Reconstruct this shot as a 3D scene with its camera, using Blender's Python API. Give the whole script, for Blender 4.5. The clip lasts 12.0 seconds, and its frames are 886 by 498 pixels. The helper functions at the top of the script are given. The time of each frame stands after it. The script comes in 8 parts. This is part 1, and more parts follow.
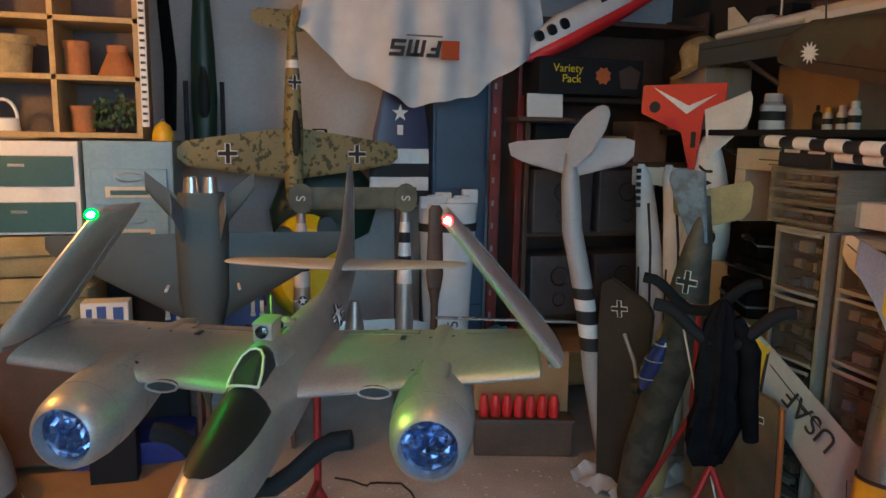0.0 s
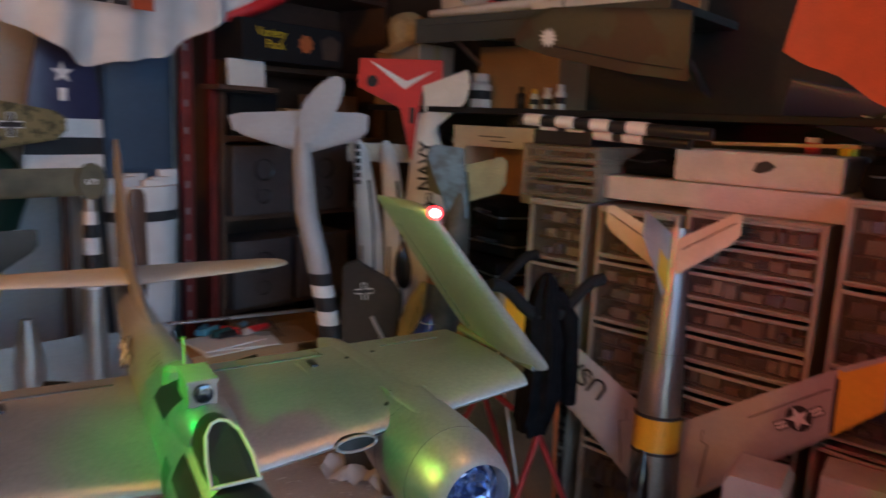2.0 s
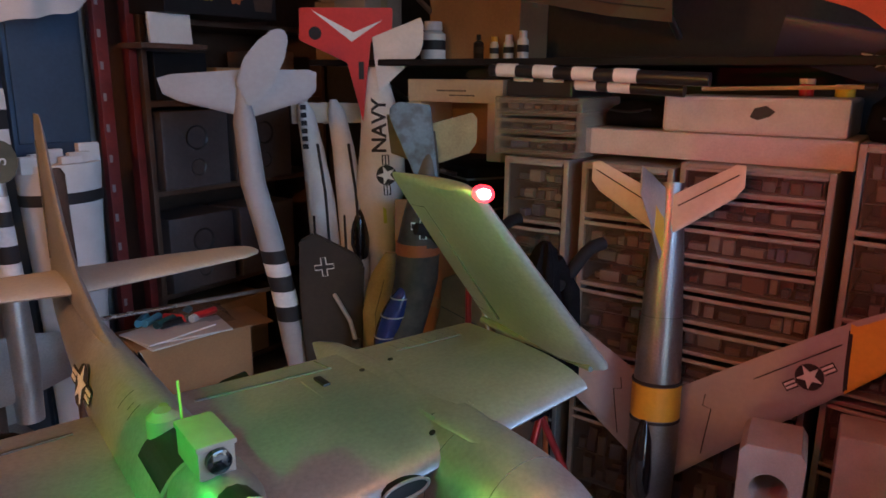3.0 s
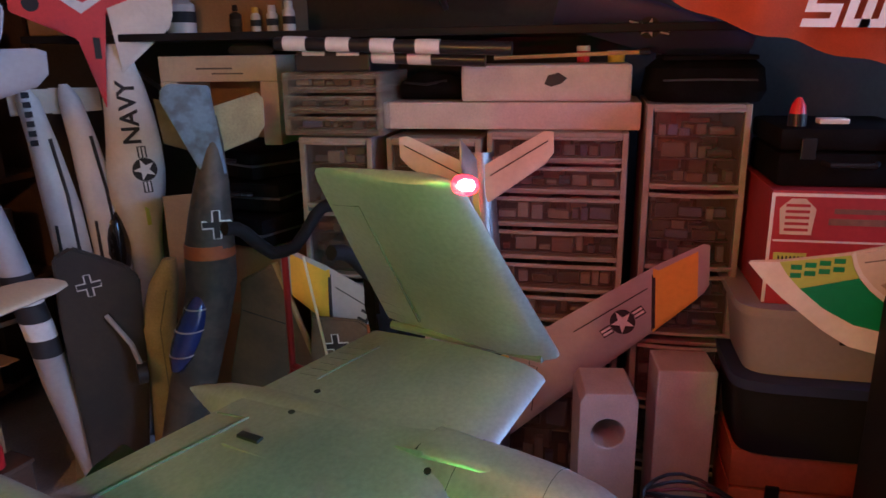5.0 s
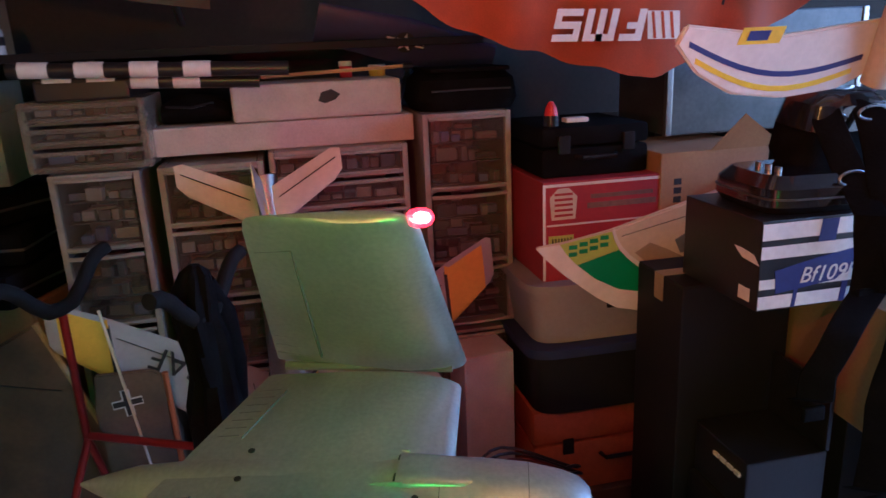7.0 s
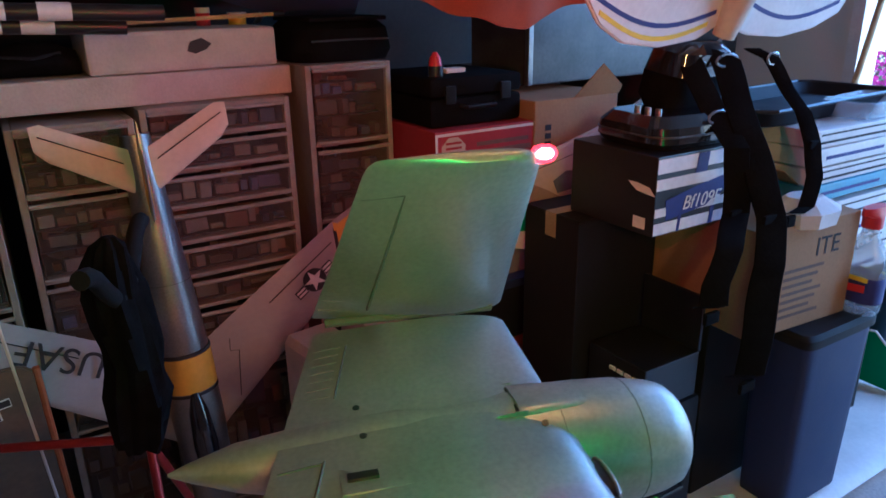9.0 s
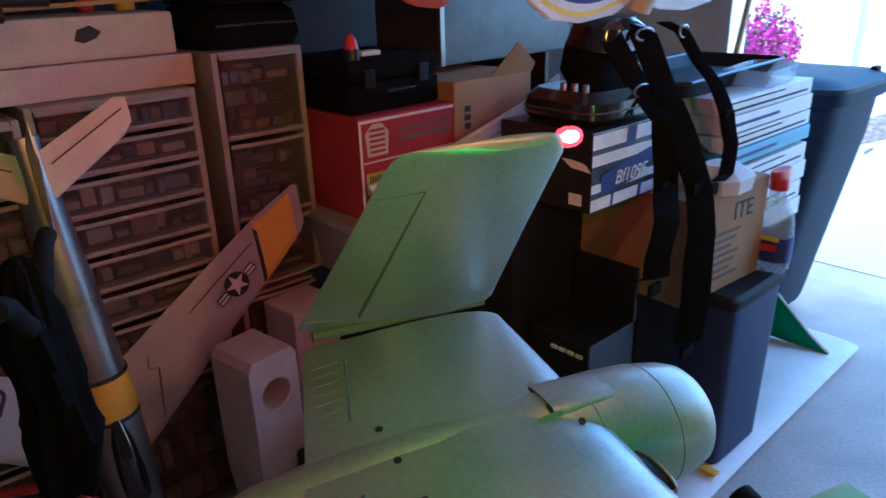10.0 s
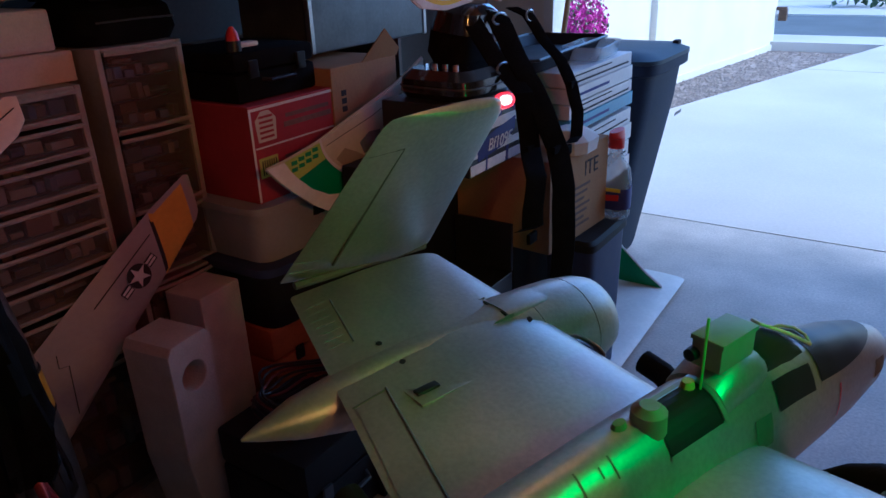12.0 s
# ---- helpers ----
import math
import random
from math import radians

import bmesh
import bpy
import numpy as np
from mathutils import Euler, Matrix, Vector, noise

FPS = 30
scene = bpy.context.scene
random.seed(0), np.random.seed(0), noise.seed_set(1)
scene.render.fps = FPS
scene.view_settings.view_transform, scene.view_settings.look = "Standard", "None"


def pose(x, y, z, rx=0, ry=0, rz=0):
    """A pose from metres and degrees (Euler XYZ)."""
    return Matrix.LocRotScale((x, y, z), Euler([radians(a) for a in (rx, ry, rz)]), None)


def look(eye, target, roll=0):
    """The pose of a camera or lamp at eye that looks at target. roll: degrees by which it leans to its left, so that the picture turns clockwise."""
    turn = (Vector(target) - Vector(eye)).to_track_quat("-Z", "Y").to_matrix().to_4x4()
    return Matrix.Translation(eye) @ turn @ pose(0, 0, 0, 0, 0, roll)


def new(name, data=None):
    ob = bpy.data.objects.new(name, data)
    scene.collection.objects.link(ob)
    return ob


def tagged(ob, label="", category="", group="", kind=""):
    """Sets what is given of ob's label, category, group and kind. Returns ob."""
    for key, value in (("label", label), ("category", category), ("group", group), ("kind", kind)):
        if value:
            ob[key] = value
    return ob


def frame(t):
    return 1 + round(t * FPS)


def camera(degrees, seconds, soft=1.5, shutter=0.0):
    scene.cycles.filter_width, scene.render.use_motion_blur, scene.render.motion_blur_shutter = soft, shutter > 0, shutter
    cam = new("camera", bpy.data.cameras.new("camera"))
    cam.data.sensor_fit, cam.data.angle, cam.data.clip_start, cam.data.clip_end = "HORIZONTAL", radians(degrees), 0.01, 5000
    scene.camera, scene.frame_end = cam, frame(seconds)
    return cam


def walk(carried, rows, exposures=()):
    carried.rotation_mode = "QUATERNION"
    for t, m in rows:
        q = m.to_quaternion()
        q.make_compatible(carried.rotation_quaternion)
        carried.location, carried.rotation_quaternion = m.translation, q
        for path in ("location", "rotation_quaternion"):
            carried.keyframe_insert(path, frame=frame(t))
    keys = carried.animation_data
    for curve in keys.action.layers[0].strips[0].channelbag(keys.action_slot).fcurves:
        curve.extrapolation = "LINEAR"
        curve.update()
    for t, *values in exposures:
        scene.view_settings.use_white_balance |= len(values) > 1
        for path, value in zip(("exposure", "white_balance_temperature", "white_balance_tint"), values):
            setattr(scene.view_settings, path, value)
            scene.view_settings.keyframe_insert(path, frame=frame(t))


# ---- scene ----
cam = camera(63.6, 12.0, shutter=0.5)
PATH = [
    (0, (0.387, 0.152, 1.521), (0.892, 2.061, 1.202), 1.1),
    (0.5, (0.25, 0.203, 1.515), (0.866, 2.077, 1.181), 4.1),
    (1, (0.161, 0.367, 1.501), (1.003, 2.155, 1.196), 3.6),
    (1.5, (0.069, 0.558, 1.495), (1.096, 2.243, 1.171), 4.6),
    (2, (-0.05, 0.709, 1.497), (1.428, 2.01, 1.145), 2.6),
    (2.5, (-0.037, 0.859, 1.481), (1.56, 1.997, 1.088), 1.7),
    (3, (0.023, 0.974, 1.497), (1.612, 2.094, 1.026), 0.5),
    (3.5, (-0.019, 1.043, 1.506), (1.701, 1.945, 1.03), 0.6),
    (3.7, (-0.068, 1.137, 1.524), (1.729, 1.88, 1.054), 1.6),
    (5.5, (0.059, 1.308, 1.487), (1.947, 1.626, 0.91), -0.2),
    (6, (0.058, 1.364, 1.496), (1.959, 1.472, 0.883), 1.3),
    (6.5, (-0.011, 1.46, 1.533), (1.9, 1.265, 0.976), -1.3),
    (8.3, (0.136, 1.764, 1.536), (1.87, 0.972, 0.931), -0.4),
    (8.5, (0.118, 1.818, 1.541), (1.802, 0.925, 0.935), -0.8),
    (9, (0.144, 1.903, 1.527), (1.747, 0.916, 0.852), -1.0),
    (9.5, (0.247, 1.925, 1.509), (1.775, 0.85, 0.795), -2.7),
    (10, (0.291, 1.981, 1.521), (1.677, 0.736, 0.796), -1.8),
    (10.5, (0.312, 2.115, 1.533), (1.598, 0.778, 0.785), -1.1),
    (11, (0.3, 2.176, 1.54), (1.472, 0.743, 0.784), -3.9),
    (11.5, (0.259, 2.224, 1.558), (1.311, 0.701, 0.799), -2.5),
    (12, (0.276, 2.236, 1.547), (1.314, 0.711, 0.775), -2.3),
]
EXPO = [(0, 3.0, 6500, -18), (2.0, 2.85, 6350, -4), (3.7, 2.85, 5900, 6), (5.5, 3.0, 5350, 12), (6.5, 2.8, 5250, 10), (8.5, 2.6, 4700, 7), (9.5, 2.65, 4750, -6), (10.5, 2.1, 4750, -4), (12, 1.4, 4950, 6)]
walk(cam, [(t, look(eye, target, roll)) for t, eye, target, roll in PATH], EXPO)

# ---- daylight through the open garage door, added warm bulbs out of view, two navigation lights ----
world = bpy.data.worlds.new("sky")
scene.world = world
world.use_nodes = True
wn = world.node_tree.nodes
sky = wn.new("ShaderNodeTexSky")
sky.sky_type, sky.sun_disc = "NISHITA", False
sky.sun_elevation, sky.sun_rotation = radians(44), radians(262)
sky.ozone_density = 3.5
wn["Background"].inputs["Strength"].default_value = 0.15
world.node_tree.links.new(sky.outputs["Color"], wn["Background"].inputs["Color"])


def lamp(name, kind, m, energy, color, **kw):
    data = bpy.data.lights.new(name, kind)
    data.energy, data.color = energy, color
    for key, value in kw.items():
        if key == "radius":
            data.shadow_soft_size = value
        if key == "angle":
            data.angle = value
        if key == "cone":
            data.spot_size, data.spot_blend = value, 0.8
        if key == "size":
            data.shape, data.size, data.size_y = "RECTANGLE", value[0], value[1]
    ob = new(name, data)
    ob.matrix_world = m
    return ob


lamp("sun", "SUN", look((0, 0, 0), (0.72, 0.10, -0.70)), 0.7, (1.0, 0.97, 0.93), angle=radians(14))
# added blue area lamp, unseen high in the doorway, boosting the sky's light
lamp("door_sky_fill", "AREA", look((0.55, -1.72, 1.98), (0.60, 1.2, 0.95)), 6.2, (0.22, 0.42, 1.0), size=(3.1, 0.75))
# both bulbs are added out of view; the second only fills in light
BULBS = (Vector((-1.05, 2.20, 2.02)), Vector((0.55, 1.05, 2.34)))
for at, watts in zip(BULBS, (8.5, 0.9)):
    lamp("unseen_bulb_light", "POINT", Matrix.Translation(at - Vector((0, 0, 0.09))), watts, (1.0, 0.39, 0.09), radius=0.05)

# ---- materials ----


def material(name, color, rough=0.5, metal=0.0, vary=0.15, scale=6.0, bump=0.02, fine=70.0, alpha=1.0, glow=0.0, second=None, cut=(0.45, 0.62), coat=0.0, spots=0.0, per=0.0, spec=0.5):
    """A surface with large stains and fine grain; second: a second colour in patches."""
    mt = bpy.data.materials.new(name)
    mt.use_nodes = True
    nt = mt.node_tree
    nd, lk = nt.nodes, nt.links
    bsdf = nd["Principled BSDF"]
    tc = nd.new("ShaderNodeTexCoord")
    big = nd.new("ShaderNodeTexNoise")
    big.inputs["Scale"].default_value, big.inputs["Detail"].default_value = scale, 5
    lk.new(tc.outputs["Object"], big.inputs["Vector"])
    small = nd.new("ShaderNodeTexNoise")
    small.inputs["Scale"].default_value, small.inputs["Detail"].default_value = fine, 3
    lk.new(tc.outputs["Object"], small.inputs["Vector"])
    ramp = nd.new("ShaderNodeMapRange")
    ramp.inputs["From Min"].default_value, ramp.inputs["From Max"].default_value = 0.3, 0.7
    ramp.inputs["To Min"].default_value, ramp.inputs["To Max"].default_value = 1 - vary, 1 + vary * 0.6
    lk.new(big.outputs["Fac"], ramp.inputs["Value"])
    ramp2 = nd.new("ShaderNodeMapRange")
    ramp2.inputs["From Min"].default_value, ramp2.inputs["From Max"].default_value = 0.3, 0.7
    ramp2.inputs["To Min"].default_value, ramp2.inputs["To Max"].default_value = 1 - vary * 0.5, 1 + vary * 0.3
    lk.new(small.outputs["Fac"], ramp2.inputs["Value"])
    prod = nd.new("ShaderNodeMath")
    prod.operation = "MULTIPLY"
    lk.new(ramp.outputs[0], prod.inputs[0])
    lk.new(ramp2.outputs[0], prod.inputs[1])
    if per:
        info = nd.new("ShaderNodeObjectInfo")
        rr = nd.new("ShaderNodeMapRange")
        rr.inputs["To Min"].default_value, rr.inputs["To Max"].default_value = 1 - per, 1 + per
        lk.new(info.outputs["Random"], rr.inputs["Value"])
        prod2 = nd.new("ShaderNodeMath")
        prod2.operation = "MULTIPLY"
        lk.new(prod.outputs[0], prod2.inputs[0])
        lk.new(rr.outputs[0], prod2.inputs[1])
        prod = prod2
    tint = nd.new("ShaderNodeMix")
    tint.data_type, tint.blend_type = "RGBA", "MULTIPLY"
    tint.inputs["Factor"].default_value = 1.0
    tint.inputs[6].default_value = (*color, 1)
    if second:
        patch = nd.new("ShaderNodeTexNoise")
        patch.inputs["Scale"].default_value, patch.inputs["Detail"].default_value = spots or scale * 1.4, 2
        lk.new(tc.outputs["Object"], patch.inputs["Vector"])
        edge = nd.new("ShaderNodeMapRange")
        edge.inputs["From Min"].default_value, edge.inputs["From Max"].default_value = cut
        lk.new(patch.outputs["Fac"], edge.inputs["Value"])
        two = nd.new("ShaderNodeMix")
        two.data_type = "RGBA"
        two.inputs[6].default_value, two.inputs[7].default_value = (*color, 1), (*second, 1)
        lk.new(edge.outputs[0], two.inputs["Factor"])
        lk.new(two.outputs[2], tint.inputs[6])
    grey = nd.new("ShaderNodeCombineColor")
    for k in range(3):
        lk.new(prod.outputs[0], grey.inputs[k])
    lk.new(grey.outputs[0], tint.inputs[7])
    lk.new(tint.outputs[2], bsdf.inputs["Base Color"])
    rg = nd.new("ShaderNodeMapRange")
    rg.inputs["To Min"].default_value, rg.inputs["To Max"].default_value = max(0.02, rough - 0.12), min(1, rough + 0.12)
    lk.new(big.outputs["Fac"], rg.inputs["Value"])
    lk.new(rg.outputs[0], bsdf.inputs["Roughness"])
    bsdf.inputs["Metallic"].default_value = metal
    bsdf.inputs["Coat Weight"].default_value = coat
    bsdf.inputs["Specular IOR Level"].default_value = spec
    if bump:
        bp = nd.new("ShaderNodeBump")
        bp.inputs["Strength"].default_value, bp.inputs["Distance"].default_value = min(1, bump * 6), 0.002
        lk.new(small.outputs["Fac"], bp.inputs["Height"])
        lk.new(bp.outputs[0], bsdf.inputs["Normal"])
    if glow:
        bsdf.inputs["Emission Color"].default_value = (*color, 1)
        bsdf.inputs["Emission Strength"].default_value = glow
    if alpha < 1:
        clear = nd.new("ShaderNodeBsdfTransparent")
        mix = nd.new("ShaderNodeMixShader")
        mix.inputs[0].default_value = alpha
        lk.new(clear.outputs[0], mix.inputs[1])
        lk.new(bsdf.outputs[0], mix.inputs[2])
        lk.new(mix.outputs[0], nd["Material Output"].inputs["Surface"])
    return mt


M = dict(
    concrete=material("concrete", (0.55, 0.49, 0.43), 0.5, spec=0.6, vary=0.35, scale=2.2, bump=0.10, fine=90),
    drive=material("driveway_concrete", (0.58, 0.55, 0.52), 0.9, vary=0.10, scale=0.7, bump=0.08, fine=60),
    gravel=material("gravel", (0.36, 0.30, 0.27), 0.95, vary=0.45, scale=9, bump=0.15, fine=30),
    stone=material("gravel_stone", (0.38, 0.32, 0.29), 0.9, vary=0.3, scale=14, per=0.3),
    asphalt=material("asphalt", (0.13, 0.15, 0.165), 0.9, vary=0.2, scale=1.0, bump=0.1),
    stucco=material("stucco", (0.74, 0.70, 0.62), 0.95, vary=0.06, scale=1.2, bump=0.14, fine=120),
    wallpaint=material("painted_drywall", (0.50, 0.49, 0.47), 0.8, vary=0.14, scale=1.6, bump=0.03),
    # near-black side wall: the darkness behind the drawers is put into its colour
    shade_wall=material("shade_dark_wall", (0.040, 0.033, 0.028), 0.8, vary=0.3, scale=3, bump=0.04),
    ceiling=material("ceiling_board", (0.34, 0.31, 0.27), 0.9, vary=0.10, scale=1.2),
    silver=material("silver_paint", (0.47, 0.455, 0.43), 0.40, 0.70, vary=0.22, scale=6, bump=0.02, fine=160),
    # darker copy of the silver; on the jet's hull it stands for shade
    jetsilver=material("darkened_jet_silver", (0.30, 0.29, 0.28), 0.36, 0.85, vary=0.25, scale=7, bump=0.02, fine=160),
    silver_line=material("panel_line", (0.16, 0.155, 0.145), 0.8, 0.0, spec=0.15),
    bluefan=material("fan_foil", (0.20, 0.25, 0.42), 0.25, 0.85, vary=0.3, scale=30),
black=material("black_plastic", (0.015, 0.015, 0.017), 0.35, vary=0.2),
    gloss=material("glossy_black", (0.012, 0.012, 0.014), 0.12, coat=0.6, vary=0.1, bump=0),
    foamtube=material("black_foam_tube", (0.009, 0.009, 0.010), 0.85, spec=0.25, vary=0.3, bump=0.08, fine=200),
    cloth_black=material("black_cloth", (0.007, 0.007, 0.008), 0.95, spec=0.06, vary=0.4, scale=20, bump=0.08, fine=120),
    redtube=material("red_anodised_tube", (0.30, 0.02, 0.02), 0.35, 0.4),
    white=material("white_paint", (0.74, 0.73, 0.70), 0.45, vary=0.10, scale=9),
    cream=material("cream_paint", (0.62, 0.56, 0.44), 0.5, vary=0.12, scale=8),
    foam=material("white_foam", (0.52, 0.48, 0.43), 0.9, vary=0.14, scale=12, bump=0.09, fine=150),
    red=material("red_paint", (0.62, 0.025, 0.03), 0.4, vary=0.12),
    dred=material("dark_red_steel", (0.17, 0.018, 0.014), 0.5, vary=0.25, scale=12),
    yellow=material("yellow_paint", (0.72, 0.42, 0.03), 0.45, vary=0.12),
    byellow=material("bright_yellow", (0.80, 0.60, 0.02), 0.45, vary=0.12),
    orange=material("orange_cloth", (0.42, 0.070, 0.020), 0.85, vary=0.15, scale=14, bump=0.06, fine=220),
    orangep=material("orange_plastic", (0.42, 0.11, 0.03), 0.5, vary=0.2),
    wcloth=material("white_cloth", (0.66, 0.65, 0.64), 0.9, vary=0.08, scale=12, bump=0.06, fine=220),
    print_black=material("print_black", (0.02, 0.02, 0.022), 0.7),
    print_blue=material("print_blue", (0.03, 0.04, 0.20), 0.6),
    print_white=material("print_white", (0.78, 0.78, 0.76), 0.6),
    green=material("green_stripe", (0.01, 0.28, 0.10), 0.4, vary=0.1),
    lime=material("lime_stripe", (0.45, 0.60, 0.10), 0.4, vary=0.1),
    olive=material("olive_drab", (0.13, 0.12, 0.07), 0.55, vary=0.2, second=(0.07, 0.075, 0.045), scale=5),
    camo=material("spotted_camouflage", (0.24, 0.20, 0.09), 0.6, vary=0.15, second=(0.070, 0.065, 0.030), spots=34, cut=(0.55, 0.60)),
    greyblue=material("grey_blue_paint", (0.16, 0.20, 0.25), 0.5, vary=0.25, second=(0.12, 0.13, 0.12), scale=7),
    bluefin=material("mottled_blue_paint", (0.14, 0.21, 0.29), 0.5, vary=0.2, second=(0.09, 0.12, 0.16), scale=12, spots=26),
    satin=material("satin_black_paint", (0.012, 0.014, 0.013), 0.40, vary=0.2, spec=0.30, bump=0),
    bluegloss=material("blue_canopy", (0.015, 0.03, 0.14), 0.15, coat=0.5, vary=0.2, bump=0),
    camogreen=material("olive_brown_camouflage", (0.062, 0.060, 0.036), 0.55, vary=0.15, second=(0.058, 0.036, 0.022), scale=4, spots=5, cut=(0.48, 0.52)),
    darkolive=material("dark_olive_paint", (0.034, 0.026, 0.018), 0.7, vary=0.25, second=(0.022, 0.019, 0.014), scale=5),
    oldpaint=material("old_brown_wall_paint", (0.20, 0.16, 0.12), 0.85, vary=0.25, scale=1.2),
    mottle=material("mottled_grey_paint", (0.080, 0.066, 0.050), 0.6, vary=0.25, second=(0.045, 0.038, 0.030), scale=9, spots=16, cut=(0.46, 0.60)),
    boxtan=material("grey_tan_plastic", (0.34, 0.27, 0.20), 0.5, vary=0.12),
    darkgreen=material("dark_green_paint", (0.012, 0.035, 0.022), 0.45, vary=0.15),
    jetgrey=material("jet_grey", (0.055, 0.066, 0.062), 0.5, vary=0.15),
    lightgrey=material("light_grey_paint", (0.36, 0.35, 0.35), 0.45, vary=0.10),
    navy=material("navy_blue_paint", (0.025, 0.03, 0.09), 0.4, vary=0.15),
    steelblue=material("light_blue_metal", (0.22, 0.36, 0.45), 0.45, vary=0.15),
    teal=material("dark_teal_drawer", (0.03, 0.10, 0.10), 0.45, vary=0.15),
    tan=material("tan_canvas", (0.33, 0.27, 0.14), 0.9, vary=0.25, scale=10, bump=0.08, fine=150),
    pine=material("pine_board", (0.48, 0.34, 0.16), 0.6, vary=0.22, scale=7, bump=0.04),
    darkwood=material("dark_stained_wood", (0.10, 0.055, 0.035), 0.5, vary=0.3, scale=9, bump=0.04),
    cardboard=material("cardboard", (0.36, 0.21, 0.10), 0.85, vary=0.14, scale=7, bump=0.04, fine=110),
    terracotta=material("terracotta", (0.42, 0.17, 0.07), 0.8, vary=0.2, scale=16),
    leaf=material("leaf", (0.06, 0.11, 0.05), 0.6, vary=0.4, scale=30),
    magenta=material("bougainvillea", (0.62, 0.03, 0.34), 0.6, vary=0.3, scale=30),
    drawer=material("frosted_drawer", (0.15, 0.125, 0.10), 0.32, vary=0.12, scale=20, alpha=0.30, bump=0.01),
    frame=material("white_drawer_frame", (0.29, 0.265, 0.225), 0.5, vary=0.2, scale=9),
    parts1=material("small_parts_dark", (0.05, 0.045, 0.04), 0.5, vary=0.3, per=0.6),
    parts2=material("small_parts_pale", (0.21, 0.19, 0.155), 0.6, vary=0.2, per=0.6),
    parts3=material("small_parts_colour", (0.13, 0.075, 0.05), 0.6, vary=0.3, per=0.6),
    bluetub=material("bright_blue_plastic", (0.035, 0.085, 0.30), 0.45, vary=0.12),
    parts4=material("small_parts_blue", (0.07, 0.085, 0.15), 0.6, vary=0.3, per=0.5),
    speaker=material("speaker_veneer", (0.070, 0.062, 0.066), 0.6, vary=0.25, scale=6),
    # paler copy of the silver paint; the tailplane's warm light is in its colour
    tail_lit_silver=material("lit_tail_silver_paint", (0.62, 0.59, 0.52), 0.48, 0.30, vary=0.14, scale=7, bump=0.02, fine=160),
    tubgrey=material("grey_tub", (0.28, 0.27, 0.27), 0.5, vary=0.1),
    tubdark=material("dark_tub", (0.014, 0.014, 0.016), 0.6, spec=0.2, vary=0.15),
    tubblue=material("blue_tub", (0.016, 0.026, 0.085), 0.6, vary=0.1),
    redbox=material("red_carton", (0.36, 0.026, 0.036), 0.6, vary=0.15),
    binblue=material("blue_grey_bin", (0.020, 0.031, 0.056), 0.65, vary=0.15, scale=4, spec=0.15),
    binlid=material("blue_grey_lid", (0.032, 0.052, 0.068), 0.55, spec=0.25, vary=0.12, scale=5),
    lockerblue=material("dull_blue_locker", (0.050, 0.085, 0.140), 0.5, vary=0.15),
    clearwhite=material("clear_white_plastic", (0.32, 0.28, 0.21), 0.3, vary=0.10, alpha=0.42, bump=0.01),
    brownpaint=material("brown_wing_paint", (0.15, 0.10, 0.06), 0.6, vary=0.22, second=(0.10, 0.075, 0.05), scale=5),
    steel=material("steel", (0.42, 0.42, 0.42), 0.3, 0.9, vary=0.15),
    case=material("grey_metal_case", (0.10, 0.105, 0.11), 0.4, 0.5, vary=0.25, scale=10),
    paper=material("paper", (0.72, 0.70, 0.66), 0.7, vary=0.08),
    skyblue=material("light_blue_plastic", (0.10, 0.35, 0.50), 0.4, vary=0.1),
    bottle=material("clear_bottle", (0.55, 0.70, 0.80), 0.08, vary=0.05, alpha=0.35, bump=0),
    plexi=material("smoked_canopy", (0.028, 0.030, 0.028), 0.42, vary=0.05, alpha=0.92, bump=0, spec=0.12),
    skin_tan=material("wicker", (0.40, 0.30, 0.15), 0.8, vary=0.3, scale=20, bump=0.1),
    led_green=material("green_led", (0.0, 1.0, 0.03), 0.3, glow=0.8, alpha=0.5, bump=0),
    led_red=material("red_led", (1.0, 0.015, 0.03), 0.3, glow=0.8, alpha=0.5, bump=0),
    led_core=material("led_core", (0.85, 1.0, 0.80), 0.3, glow=3.0, bump=0),
    bulb=material("bulb_glass", (1.0, 0.52, 0.20), 0.3, glow=6, bump=0),
)

# ---- building helpers ----


def finish(name, bm, mat, smooth=False):
    bmesh.ops.recalc_face_normals(bm, faces=bm.faces)
    me = bpy.data.meshes.new(name)
    bm.to_mesh(me)
    bm.free()
    me.materials.append(mat)
    if smooth:
        me.polygons.foreach_set("use_smooth", [True] * len(me.polygons))
        me.set_sharp_from_angle(angle=radians(38))
    return me


def part(name, bm, mat, parent, label="", smooth=True, kind=""):
    ob = new(name, finish(name, bm, mat, smooth))
    ob.parent = parent
    return tagged(ob, label, kind=kind)


def thing(name, m, label, category, group="", kind=""):
    ob = new(name)
    ob.empty_display_size = 0.05
    ob.matrix_world = m
    return tagged(ob, label, category, group, kind)


def solo(name, bm, mat, m, label, category, group="", kind="", smooth=True):
    ob = new(name, finish(name, bm, mat, smooth))
    ob.matrix_world = m
    return tagged(ob, label, category, group, kind)


def box(sx, sy, sz, at=(0, 0, 0), bevel=0.004, m=None, bm=None):
    """A bevelled box, its base centre at 'at'."""
    b = bmesh.new()
    bmesh.ops.create_cube(b, size=1, matrix=Matrix.Translation((at[0], at[1], at[2] + sz / 2)) @ Matrix.Diagonal((sx, sy, sz, 1)))
    if bevel:
        bmesh.ops.bevel(b, geom=b.edges[:], offset=min(bevel, sx * 0.3, sy * 0.3, sz * 0.3), segments=2, affect="EDGES", profile=0.6)
    if m:
        b.transform(m)
    return merge(bm, b)


